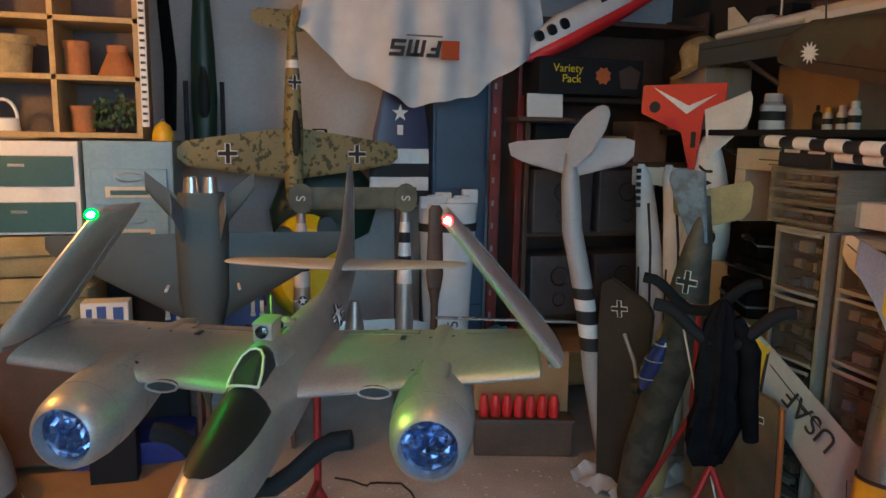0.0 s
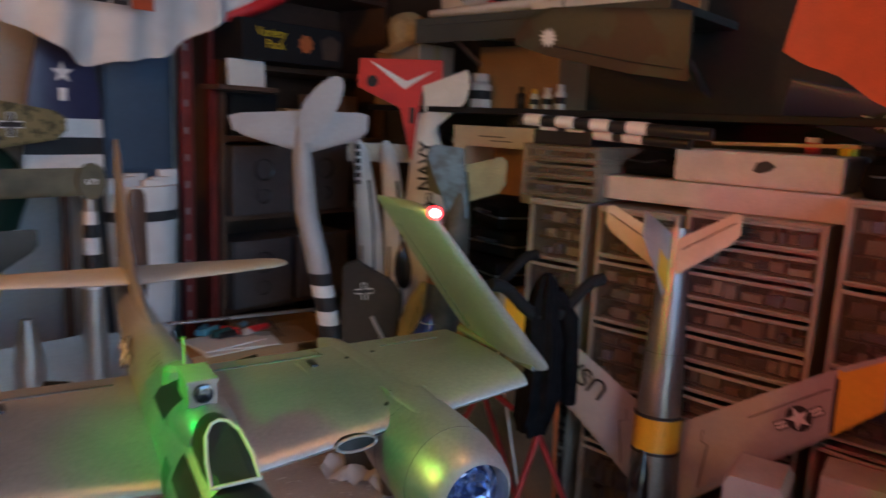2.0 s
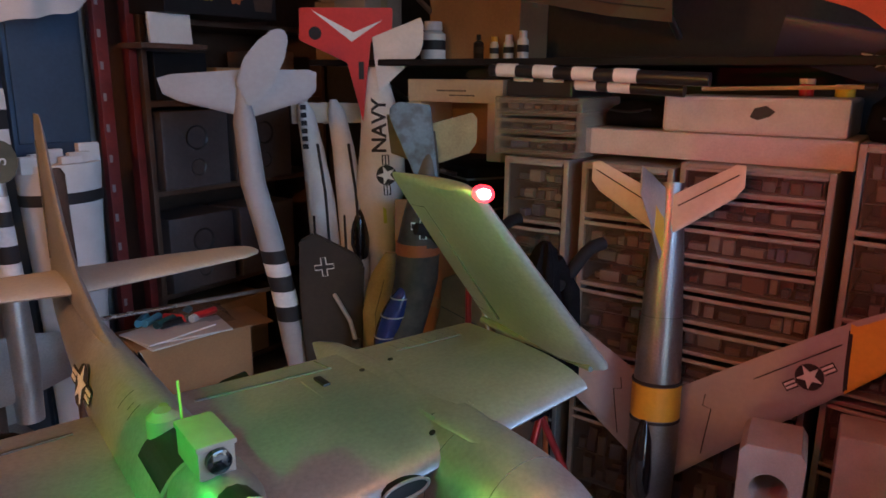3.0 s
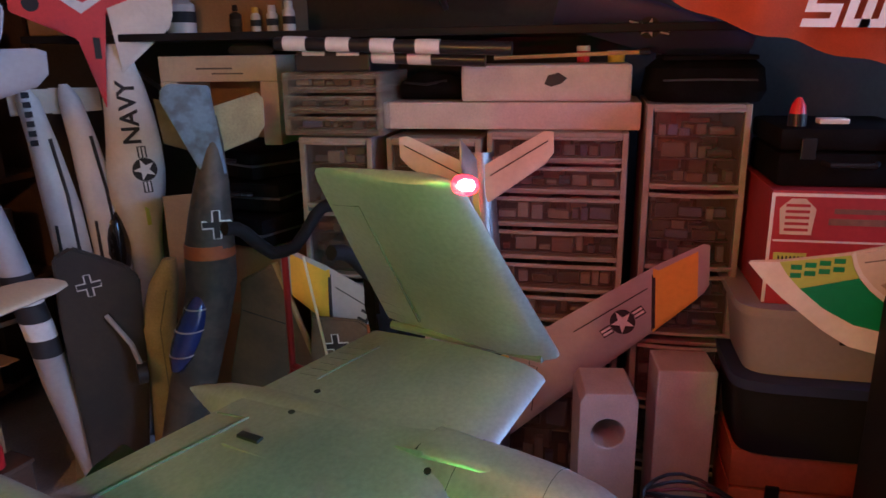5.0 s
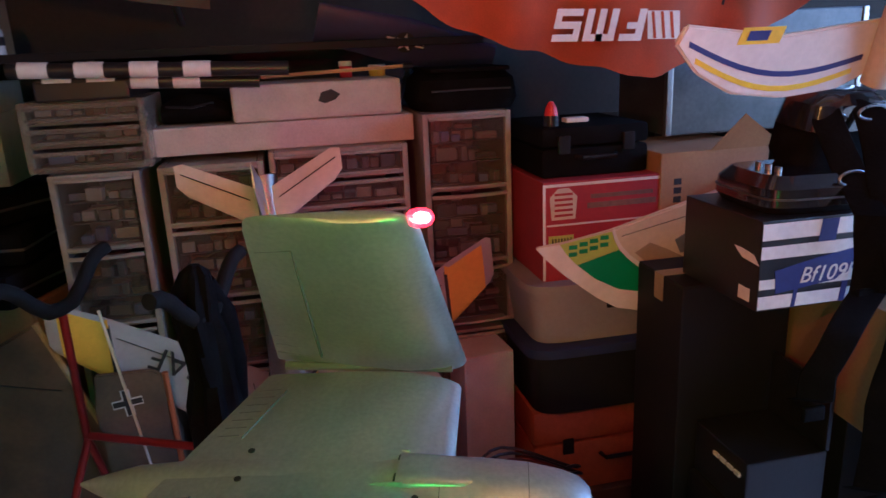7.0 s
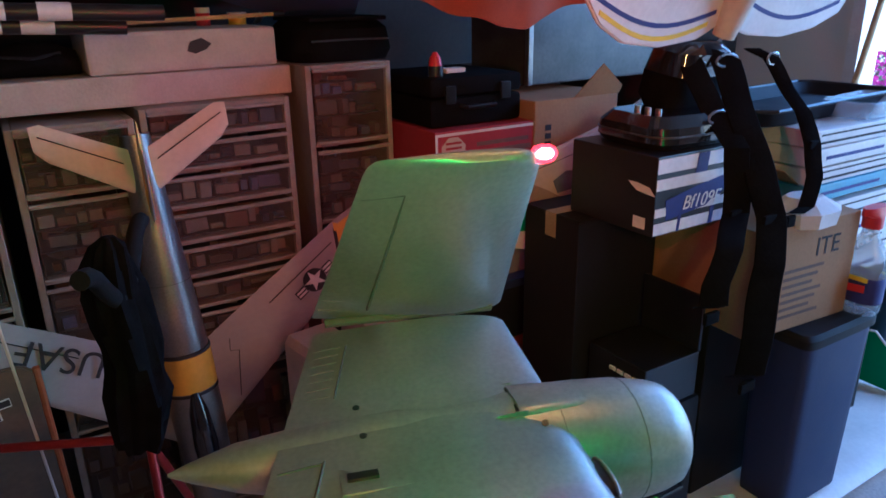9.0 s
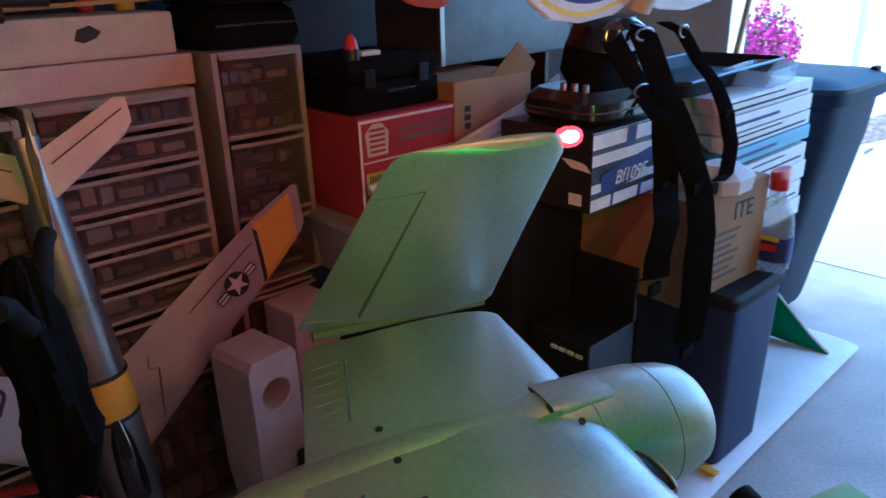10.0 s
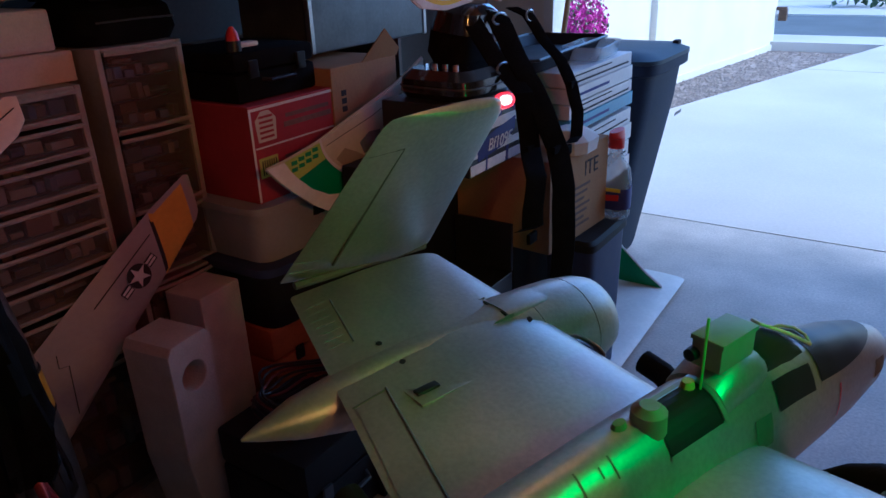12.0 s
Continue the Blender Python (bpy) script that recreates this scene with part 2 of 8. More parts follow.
def merge(into, b):
    if into is None:
        return b
    me = bpy.data.meshes.new("tmp")
    b.to_mesh(me)
    b.free()
    into.from_mesh(me)
    bpy.data.meshes.remove(me)
    return into


def loft(rings, n=20, power=2.0, cap=True, bm=None):
    """rings: (centre, right vector, up vector) from one end to the other."""
    b = bmesh.new()
    loops = []
    for c, r, u in rings:
        c, r, u = Vector(c), Vector(r), Vector(u)
        loop = []
        for k in range(n):
            a = 2 * math.pi * k / n
            ca, sa = math.cos(a), math.sin(a)
            ca = math.copysign(abs(ca) ** (2 / power), ca)
            sa = math.copysign(abs(sa) ** (2 / power), sa)
            loop.append(b.verts.new(c + r * ca + u * sa))
        loops.append(loop)
    for a, c in zip(loops, loops[1:]):
        for k in range(n):
            b.faces.new((a[k], a[(k + 1) % n], c[(k + 1) % n], c[k]))
    if cap:
        b.faces.new(loops[0])
        b.faces.new(loops[-1])
    return merge(bm, b)


def tube(points, r, n=10, bm=None, squash=1.0):
    """A round bar through points; r a number or one for each point."""
    pts = [Vector(p) for p in points]
    rings = []
    up = Vector((0.13, 0.31, 0.94))
    for k, p in enumerate(pts):
        d = (pts[min(k + 1, len(pts) - 1)] - pts[max(k - 1, 0)]).normalized()
        if abs(d.dot(up)) > 0.95:
            up = Vector((0.9, 0.2, 0.1))
        s = d.cross(up).normalized()
        v = s.cross(d).normalized()
        q = r[k] if isinstance(r, (list, tuple)) else r
        rings.append((p, s * q, v * q * squash))
    return loft(rings, n, bm=bm)


def body(profile, n=24, power=2.0, bm=None):
    """A hull along +y: rows of (y, centre z, half width, half height)."""
    return loft([((0, y, z), (w, 0, 0), (0, 0, h)) for y, z, w, h in profile], n, power, bm=bm)


def wing(stations, up=(0, 0, 1), n=9, bm=None):
    """stations: (leading edge, trailing edge, thickness)."""
    b = bmesh.new()
    up = Vector(up)
    xs = [0.5 - 0.5 * math.cos(math.pi * k / n) for k in range(n + 1)]
    loops = []
    for le, te, th in stations:
        le, te = Vector(le), Vector(te)
        y = [th * 5 * 0.5 * (0.2969 * math.sqrt(x) - 0.126 * x - 0.3516 * x * x + 0.2843 * x ** 3 - 0.1015 * x ** 4) * 2 for x in xs]
        top = [le.lerp(te, x) + up * v for x, v in zip(xs, y)]
        low = [le.lerp(te, x) - up * v * 0.8 for x, v in zip(xs, y)]
        loops.append([b.verts.new(p) for p in top + low[-1:0:-1]])
    for a, c in zip(loops, loops[1:]):
        for k in range(len(a)):
            b.faces.new((a[k], a[(k + 1) % len(a)], c[(k + 1) % len(a)], c[k]))
    b.faces.new(loops[0])
    b.faces.new(loops[-1])
    return merge(bm, b)


def plate(outline, thick, m=None, bm=None, bevel=0.0):
    """A flat piece: outline (x, y) counted round, thickness along z from 0."""
    b = bmesh.new()
    f = b.faces.new([b.verts.new((x, y, 0)) for x, y in outline])
    ex = bmesh.ops.extrude_face_region(b, geom=[f])
    bmesh.ops.translate(b, vec=(0, 0, thick), verts=[v for v in ex["geom"] if isinstance(v, bmesh.types.BMVert)])
    if bevel:
        bmesh.ops.bevel(b, geom=b.edges[:], offset=bevel, segments=2, affect="EDGES")
    if m:
        b.transform(m)
    return merge(bm, b)


def disc(r, n=28):
    return [(r * math.cos(2 * math.pi * k / n), r * math.sin(2 * math.pi * k / n)) for k in range(n)]


def star(r, k=0.40, n=5):
    return [((r if i % 2 == 0 else r * k) * math.sin(math.pi * i / n), (r if i % 2 == 0 else r * k) * math.cos(math.pi * i / n)) for i in range(2 * n)]


def facing(at, right, up):
    """A pose at 'at' with x along right, y along up, z out of the face."""
    x = Vector(right).normalized()
    z = x.cross(Vector(up)).normalized()
    y = z.cross(x)
    m = Matrix((x, y, z)).transposed().to_4x4()
    m.translation = Vector(at)
    return m


def star_and_bar(parent, m, r, dark=None, pale=None):
    dark, pale = dark or M["print_black"], pale or M["print_white"]
    part("insignia_field", plate(disc(r), 0.0010, m), dark, parent, smooth=False)
    part("insignia_star", plate(star(r * 0.94), 0.0012, m @ Matrix.Translation((0, 0, 0.0012))), pale, parent, smooth=False)
    for s in (-1, 1):
        edge = [(s * r * 1.02, -r * 0.36), (s * r * 2.0, -r * 0.36), (s * r * 2.0, r * 0.36), (s * r * 1.02, r * 0.36)]
        part("insignia_bar", plate(edge, 0.0010, m), dark, parent, smooth=False)
        for q in (-0.15, 0.15):
            inner = [(s * r * 1.06, (q - 0.09) * r), (s * r * 1.92, (q - 0.09) * r), (s * r * 1.92, (q + 0.09) * r), (s * r * 1.06, (q + 0.09) * r)]
            part("insignia_stripe", plate(inner, 0.0012, m @ Matrix.Translation((0, 0, 0.0008))), pale, parent, smooth=False)


def cross_mark(parent, m, r):
    for mat, a, w, h in ((M["print_white"], 1.0, 0.30, 0.001), (M["print_black"], 0.96, 0.20, 0.002)):
        o = [(-w, -a), (w, -a), (w, -w), (a, -w), (a, w), (w, w), (w, a), (-w, a), (-w, w), (-a, w), (-a, -w), (-w, -w)]
        part("cross_mark", plate([(x * r, y * r) for x, y in o], h, m), mat, parent, smooth=False)


def lettering(name, text, size, m, mat, parent, label="", shear=0.0, bold=0.0):
    cu = bpy.data.curves.new(name, "FONT")
    cu.body, cu.size, cu.extrude, cu.align_x, cu.align_y, cu.shear, cu.offset = text, size, 0.0008, "CENTER", "CENTER", shear, bold
    tmp = bpy.data.objects.new(name, cu)
    scene.collection.objects.link(tmp)
    me = bpy.data.meshes.new_from_object(tmp.evaluated_get(bpy.context.evaluated_depsgraph_get()))
    bpy.data.objects.remove(tmp)
    me.materials.clear()
    me.materials.append(mat)
    me.transform(m)
    ob = new(name, me)
    ob.parent = parent
    return tagged(ob, label)


def bars(name, rows, m, mat, parent):
    """Plain bars for writing too small to read: (x, y, width, height)."""
    for x, y, w, h in rows:
        part(name, plate([(x, y), (x + w, y), (x + w, y + h), (x, y + h)], 0.0008, m), mat, parent, smooth=False)

# ---- the garage and the drive ----
XR, YB, YD, XL, ZC = 2.85, 4.15, -1.75, -2.9, 2.55
I4 = Matrix.Identity(4)


def slab(name, x0, x1, y0, y1, z0, z1, mat, label, category, kind="structure"):
    return solo(name, box(x1 - x0, y1 - y0, z1 - z0, ((x0 + x1) / 2, (y0 + y1) / 2, z0), 0), mat, I4, label, category, kind=kind, smooth=False)


slab("floor", XL, XR, YD - 0.132, YB, -0.12, 0.0, M["concrete"], "stained bare concrete garage floor", "floor")
slab("wall_back", XL - 0.14, XR + 0.14, YB, YB + 0.14, -0.12, ZC, M["wallpaint"], "pale blue grey painted garage back wall", "wall")
# right wall takes a near-black colour in place of deep shade
slab("wall_right", XR, XR + 0.14, YD, YB, -0.12, ZC, M["shade_wall"], "side wall coloured near-black for the shade behind the storage drawers", "wall")
slab("wall_left", XL - 0.14, XL, YD, YB, -0.12, ZC, M["oldpaint"], "plain painted side wall of the garage", "wall")
slab("ceiling", XL - 0.14, XR + 0.14, YD - 0.14, YB + 0.14, ZC, ZC + 0.12, M["ceiling"], "plain garage ceiling board", "ceiling")
slab("wall_front_jamb", 2.20, XR + 0.14, YD - 0.14, YD, -0.12, ZC, M["stucco"], "pale jamb wall beside the open garage door", "wall")
slab("wall_front_left", XL - 0.14, -1.1, YD - 0.14, YD, -0.12, ZC, M["stucco"], "pale jamb wall at the far side of the door", "wall")
slab("wall_front_lintel", -1.1, 2.20, YD - 0.14, YD, 2.40, ZC, M["stucco"], "pale wall above the open garage door", "wall")
slab("trim", 2.14, 2.20, YD - 0.16, YD + 0.02, 0, 2.40, M["white"], "white painted garage door trim board", "trim")

# the drive: large poured slabs with grooves between them, gravel, street, neighbouring wall
ground = solo("ground", box(400, 400, 0.2, (0, -40, -0.36), 0), M["gravel"], I4, "flat dry ground reaching the horizon", "ground", kind="structure", smooth=False)
drive = thing("driveway", pose(0, YD - 0.155, -0.050), "pale concrete driveway of large poured slabs", "driveway", kind="structure")
for y1, ye in ((0.0, -5.985), (-6.0, -8.69)):
    edge = lambda y: 3.17 + 0.267 * y
    part("slab", plate([(-4.6, y1), (-1.62, y1), (-1.62, ye), (-4.6, ye)], 0.045, bevel=0.006), M["drive"], drive, smooth=False)
    part("slab", plate([(-1.60, y1), (edge(y1), y1), (edge(ye), ye), (-1.60, ye)], 0.045, bevel=0.006), M["drive"], drive, smooth=False)
slab("road", -60, 60, -15.5, -11.6, -0.155, -0.05, M["asphalt"], "grey blue asphalt street", "road")
slab("pavement", -60, 60, -11.6, -10.6, -0.155, -0.012, M["drive"], "pale concrete kerb and footpath along the street", "pavement")
slab("pavement_far", -60, 60, -24, -15.5, -0.155, -0.02, M["drive"], "far pale kerb and yard across the street", "pavement")
rnd = random.Random(5)
gv, gf = [], []
for _ in range(4000):
    y = -2.4 - rnd.random() ** 1.4 * 8.15
    xa = 3.17 + 0.267 * (y + 1.9) + 0.05
    xb = 3.38 + 0.142 * (y + 4.2) + 0.02
    c = Vector((xa + (xb - xa) * rnd.random(), y, -0.155))
    s, tw = rnd.uniform(0.012, 0.032), rnd.random() * 6
    k0 = len(gv)
    for a in range(5):
        gv.append(c + Vector((s * math.cos(tw + a * 1.257), s * 0.8 * math.sin(tw + a * 1.257), rnd.uniform(0.0, 0.3) * s)))
    gv.append(c + Vector((rnd.uniform(-0.3, 0.3) * s, rnd.uniform(-0.3, 0.3) * s, s * rnd.uniform(0.6, 0.9))))
    gf += [(k0 + a, k0 + (a + 1) % 5, k0 + 5) for a in range(5)]
gme = bpy.data.meshes.new("gravel")
gme.from_pydata(gv, [], gf)
gme.materials.append(M["stone"])
tagged(new("gravel", gme), "loose pinkish grey gravel beside the drive", "gravel", kind="stuff")

# neighbouring house: stucco wall running away from the garage
nb = thing("neighbouring_house", pose(3.38, -4.2, -0.16, 0, 0, -8.1), "cream stucco house wall along the gravel strip", "house")
part("wall", box(0.3, 6.6, 3.0, (0.15, -3.3, 0), 0.01), M["stucco"], nb, smooth=False)
part("plinth", box(0.34, 6.62, 0.10, (0.14, -3.3, 0), 0.01), M["stucco"], nb, "grey weathered wall foot", smooth=False)
part("pilaster", box(0.10, 0.22, 3.0, (-0.03, -2.3, 0), 0.01), M["stucco"], nb, smooth=False)
lampw = thing("wall_lamp", pose(2.415, -10.74, 0.30), "small brown wall lantern on the stucco corner", "wall lamp")
part("arm", box(0.22, 0.10, 0.05, (0, 0, 0.16)), M["darkwood"], lampw)
part("lantern", box(0.12, 0.12, 0.17, (-0.06, 0, 0)), M["darkwood"], lampw)

# flowering shrub against the wall
sh = thing("bougainvillea_bush", pose(3.06, -4.22, -0.15), "magenta flowering bougainvillea bush by the wall", "bush")
fl, gr = bmesh.new(), bmesh.new()
rnd = random.Random(9)
petals = ([], []), ([], [])
for i in range(4200):
    a, r = rnd.random() * 6.283, rnd.random() ** 0.5
    lump = 0.06 * math.sin(a * 5) + 0.05 * math.sin(a * 9 + 1)
    p = Vector((math.cos(a) * r * 0.27, math.sin(a) * r * 0.36, 0.42 + rnd.random() * (0.98 - 0.30 * r + lump)))
    q = Euler((rnd.random() * 6, rnd.random() * 6, rnd.random() * 6)).to_matrix()
    vs, fs = petals[0 if i % 5 else 1]
    s, k0 = rnd.uniform(0.7, 1.3), len(vs)
    vs += [p + q @ (Vector(c) * s) for c in ((-0.020, 0, 0.003), (0, -0.013, 0), (0.022, 0, 0.003), (0, 0.014, 0))]
    fs.append((k0, k0 + 1, k0 + 2, k0 + 3))
for (vs, fs), bm2 in zip(petals, (fl, gr)):
    me = bpy.data.meshes.new("petals")
    me.from_pydata(vs, [], fs)
    bm2.from_mesh(me)
    bpy.data.meshes.remove(me)
part("blossom", fl, M["magenta"], sh, smooth=False, kind="stuff")
part("leaves", gr, M["leaf"], sh, smooth=False, kind="stuff")
for k in range(5):
    a = k * 1.25
    part("stem", tube([(0.05 * math.cos(a), 0.05 * math.sin(a), 0), (0.10 * math.cos(a), 0.12 * math.sin(a), 0.5), (0.18 * math.cos(a), 0.25 * math.sin(a), 1.05)], [0.02, 0.014, 0.006], 6), M["darkwood"], sh)
hedge = bmesh.new()
for i in range(300):
    p = Vector((rnd.uniform(-0.7, 0.7), rnd.uniform(-0.5, 0.5), rnd.uniform(0.05, 0.9)))
    plate([(-0.09, 0), (0, -0.05), (0.1, 0), (0, 0.06)], 0.003, Matrix.Translation(p) @ Euler((rnd.random() * 6, rnd.random() * 6, rnd.random() * 6)).to_matrix().to_4x4(), hedge)
solo("shrub", hedge, M["leaf"], pose(1.72, -17.6, -0.02), "dark clipped shrub across the street", "shrub", smooth=False)
far = thing("house_far", pose(-2, -44, -0.15), "pale house front across the street", "house")
part("wall", box(16, 6, 3.0, (0, -3, 0), 0.02), M["stucco"], far, smooth=False)
part("roof", plate([(-8.6, 0), (8.6, 0), (6.5, 2.2), (-6.5, 2.2)], 6.8, pose(0, 0.4, 3.0, 90, 0, 0)), M["terracotta"], far, smooth=False)
for k in (-5, 0, 5):
    wf = part("window", box(1.5, 0.08, 1.2, (k, 0.02, 1.0), 0.01), M["white"], far, smooth=False)
    part("pane", box(1.34, 0.04, 1.04, (k, 0.06, 1.08), 0), M["gloss"], wf, smooth=False)

# two added ceiling bulbs in plain holders, always out of view
for at in BULBS:
    bl = thing("unseen_ceiling_bulb", Matrix.Translation(at), "added unseen warm bulb in a white ceiling holder", "ceiling light", "ceiling bulbs")
    part("holder", loft([((0, 0, ZC - at.z), (0.06, 0, 0), (0, 0.06, 0)), ((0, 0, ZC - at.z - 0.03), (0.05, 0, 0), (0, 0.05, 0)), ((0, 0, 0.05), (0.02, 0, 0), (0, 0.02, 0))]), M["white"], bl)
    part("bulb", loft([((0, 0, 0.05), (0.014, 0, 0), (0, 0.014, 0)), ((0, 0, 0.02), (0.026, 0, 0), (0, 0.026, 0)), ((0, 0, -0.02), (0.03, 0, 0), (0, 0.03, 0)), ((0, 0, -0.035), (0.02, 0, 0), (0, 0.02, 0))]), M["bulb"], bl)

# ---- the silver twin-engined model aeroplane with folded wings ----
ZB = 0.907
F7 = thing("model_aeroplane", pose(0.3566, 1.348, ZB, 0, -0.5, -17.8), "silver twin-engined model aeroplane with folded wings on a stand", "model aeroplane")
HULL = [(-0.277, 0.062, 0.006, 0.006), (-0.270, 0.062, 0.020, 0.020), (-0.248, 0.063, 0.034, 0.038), (-0.20, 0.066, 0.046, 0.056), (-0.12, 0.075, 0.053, 0.074), (-0.03, 0.085, 0.056, 0.089),
        (0.08, 0.096, 0.057, 0.100), (0.2, 0.104, 0.057, 0.103), (0.35, 0.112, 0.055, 0.099), (0.5, 0.124, 0.049, 0.086), (0.65, 0.138, 0.041, 0.069), (0.8, 0.155, 0.033, 0.052),
        (0.93, 0.175, 0.024, 0.036), (1.05, 0.194, 0.012, 0.02), (1.10, 0.202, 0.004, 0.006)]


def along(profile, v):
    for a, b in zip(profile, profile[1:]):
        if a[0] <= v <= b[0]:
            k = (v - a[0]) / (b[0] - a[0])
            return [x + (y - x) * k for x, y in zip(a, b)]
    return profile[-1]


def skin(profile, v0, v1, a0, a1, grow, steps=14, turns=8, cx=0.0):
    """A strip of the hull between two angles (degrees from the right, counter-clockwise), a little proud of it; a0, a1 may be functions of 0..1."""
    b = bmesh.new()
    rows = []
    for i in range(steps + 1):
        k = i / steps
        _, z, w, h = along(profile, v0 + (v1 - v0) * k)
        s, e = (a0(k), a1(k)) if callable(a0) else (a0, a1)
        row = []
        for j in range(turns + 1):
            a = radians(s + (e - s) * j / turns)
            row.append(b.verts.new((cx + (w + grow) * math.cos(a), v0 + (v1 - v0) * k, z + (h + grow) * math.sin(a))))
        rows.append(row)
    for p, q in zip(rows, rows[1:]):
        for j in range(turns):
            b.faces.new((p[j], p[j + 1], q[j + 1], q[j]))
    return b


def wing_row(u):
    k = min(1.0, abs(u) / 0.52)
    le = (u, 0.150 + 0.006 * k, 0.108 + 0.057 * k)
    te = (u, 0.560 - 0.132 * k, 0.128 + 0.054 * k)
    return le, te, 0.052 - 0.014 * k


def wing_top(u, v, lift=0.0015):
    le, te, th = wing_row(u)
    x = max(0.0, min(1.0, (v - le[1]) / (te[1] - le[1])))
    y = th * 5 * (0.2969 * math.sqrt(x) - 0.126 * x - 0.3516 * x * x + 0.2843 * x ** 3 - 0.1015 * x ** 4)
    return Vector((u, v, le[2] + (te[2] - le[2]) * x + y + lift))


part("fuselage", body(HULL, 32), M["silver"], F7)
part("nose_panel", skin(HULL, -0.200, 0.012, lambda k: 90 - (12 + 46 * math.sin(math.pi * min(1, k * 1.15) ** 0.6 / 2.02)), lambda k: 90 + (12 + 46 * math.sin(math.pi * min(1, k * 1.15) ** 0.6 / 2.02)), 0.0014, 20), M["satin"], F7, "satin black anti-glare panel")
us = [-0.52, -0.515, -0.4, -0.25, -0.1, 0, 0.1, 0.25, 0.4, 0.515, 0.52]
rows = []
for u in us:
    le, te, th = wing_row(u)
    if abs(u) == 0.52:
        le, te, th = (le[0], le[1] + 0.012, le[2]), (te[0], te[1] - 0.004, te[2]), th * 0.7
    rows.append((le, te, th))
part("wing", wing(rows, n=14), M["silver"], F7)

for s in (1, -1):
    # folded outer wing, hinged along the chord, leaning inwards
    n = Vector((-0.776 * s, 0, -0.631))
    rows = [((0.552 * s, 0.152, 0.186), (0.552 * s, 0.425, 0.192), 0.034), ((0.548 * s, 0.150, 0.191), (0.548 * s, 0.425, 0.197), 0.037), ((0.44 * s, 0.166, 0.323), (0.44 * s, 0.397, 0.325), 0.029),
            ((0.345 * s, 0.178, 0.440), (0.345 * s, 0.372, 0.441), 0.026), ((0.335 * s, 0.184, 0.452), (0.335 * s, 0.367, 0.453), 0.024), ((0.330 * s, 0.192, 0.458), (0.330 * s, 0.360, 0.459), 0.019), ((0.328 * s, 0.205, 0.460), (0.328 * s, 0.348, 0.461), 0.010)]
    ow = part("folded_wing", wing(rows, up=n, n=14), M["silver"], F7, "silver outer wing folded up and inwards")
    aile = bmesh.new()
    for k in range(2):
        off = n * ((0.0105 if k else -0.0105) * 1.0)
        a, b = Vector((0.53 * s, 0.352, 0.216)) + off, Vector((0.365 * s, 0.325, 0.418)) + off * 0.62
        aile = tube([a, b], 0.0022, 6, aile)
    for q in (1, -1):
        aile = tube([Vector((0.365 * s, 0.325, 0.418)) + n * 0.0070 * q, Vector((0.372 * s, 0.371, 0.410)) + n * 0.0012 * q], 0.0018, 6, aile)
    part("aileron_gap", aile, M["silver_line"], ow)
    for i in range(11):
        k = i / 10
        p = Vector((0.535 * s, 0.372, 0.212)).lerp(Vector((0.37 * s, 0.340, 0.414)), k)
        e = Vector((0.535 * s, 0.418, 0.212)).lerp(Vector((0.37 * s, 0.368, 0.414)), k)
        part("aileron_rib", tube([p + n * 0.0068, e + n * 0.0012], 0.0010, 5), M["jetsilver"], ow)
    # fold joint, navigation light, tie-down hole
    part("hinge", tube([(0.538 * s, 0.17, 0.184), (0.538 * s, 0.41, 0.188)], 0.0065, 8), M["silver_line"], F7, "dark wing fold hinge")
    part("light_hole", plate(disc(0.0075, 14), 0.004, facing((0.3335 * s, 0.232, 0.457), (0, 1, 0), (s, 0, 0.2))), M["yellow"], F7, "brass eyelet in the wing tip")
    shape = [(-0.018, 0.003), (-0.015, 0.0075), (-0.009, 0.0104), (0, 0.0108), (0.007, 0.009), (0.011, 0.004)]
    led = new("navigation_light", finish("navigation_light", loft([((0.338 * s, 0.180 + d, 0.453), (r, 0, 0), (0, 0, r)) for d, r in shape], 16), M["led_red" if s > 0 else "led_green"], True))
    led.parent = F7
    part("led_core", loft([((0.338 * s, 0.177 + d, 0.453), (r, 0, 0), (0, 0, r)) for d, r in ((-0.011, 0.002), (-0.008, 0.0055), (0, 0.0066), (0.006, 0.004))], 12), M["led_core"], led, "white hot light core")
    tagged(led, "lit %s navigation light" % ("red" if s > 0 else "green"))
    if s > 0:
        lamp("navigation_glow", "SPOT", F7.matrix_world @ look((0.356, 0.156, 0.462), (1.36, 0.12, 0.62)), 2.5, (1.0, 0.03, 0.05), radius=0.006, cone=radians(130))
    else:
        lamp("navigation_glow", "SPOT", F7.matrix_world @ look((-0.318, 0.164, 0.472), (0.50, 0.26, 0.22)), 1.15, (0.02, 1.0, 0.10), radius=0.006, cone=radians(106))

    # nacelle: cowling, lip, foil-filled intake, tail cone, scoop
    U = 0.318 * s
    NAC = [(v, z + 0.008, w, h) for v, z, w, h in ((0.002, 0.077, 0.0555, 0.0555), (0.010, 0.077, 0.063, 0.063), (0.03, 0.078, 0.0695, 0.0695), (0.07, 0.080, 0.0755, 0.0755), (0.12, 0.083, 0.077, 0.077), (0.18, 0.088, 0.075, 0.074), (0.26, 0.097, 0.068, 0.066),
           (0.35, 0.110, 0.057, 0.054), (0.44, 0.118, 0.044, 0.042), (0.53, 0.126, 0.027, 0.026), (0.58, 0.129, 0.010, 0.010), (0.600, 0.130, 0.002, 0.002))]
    nac = part("nacelle", loft([((U, v, z), (w, 0, 0), (0, 0, h)) for v, z, w, h in NAC] , 32, cap=False), M["silver"], F7)
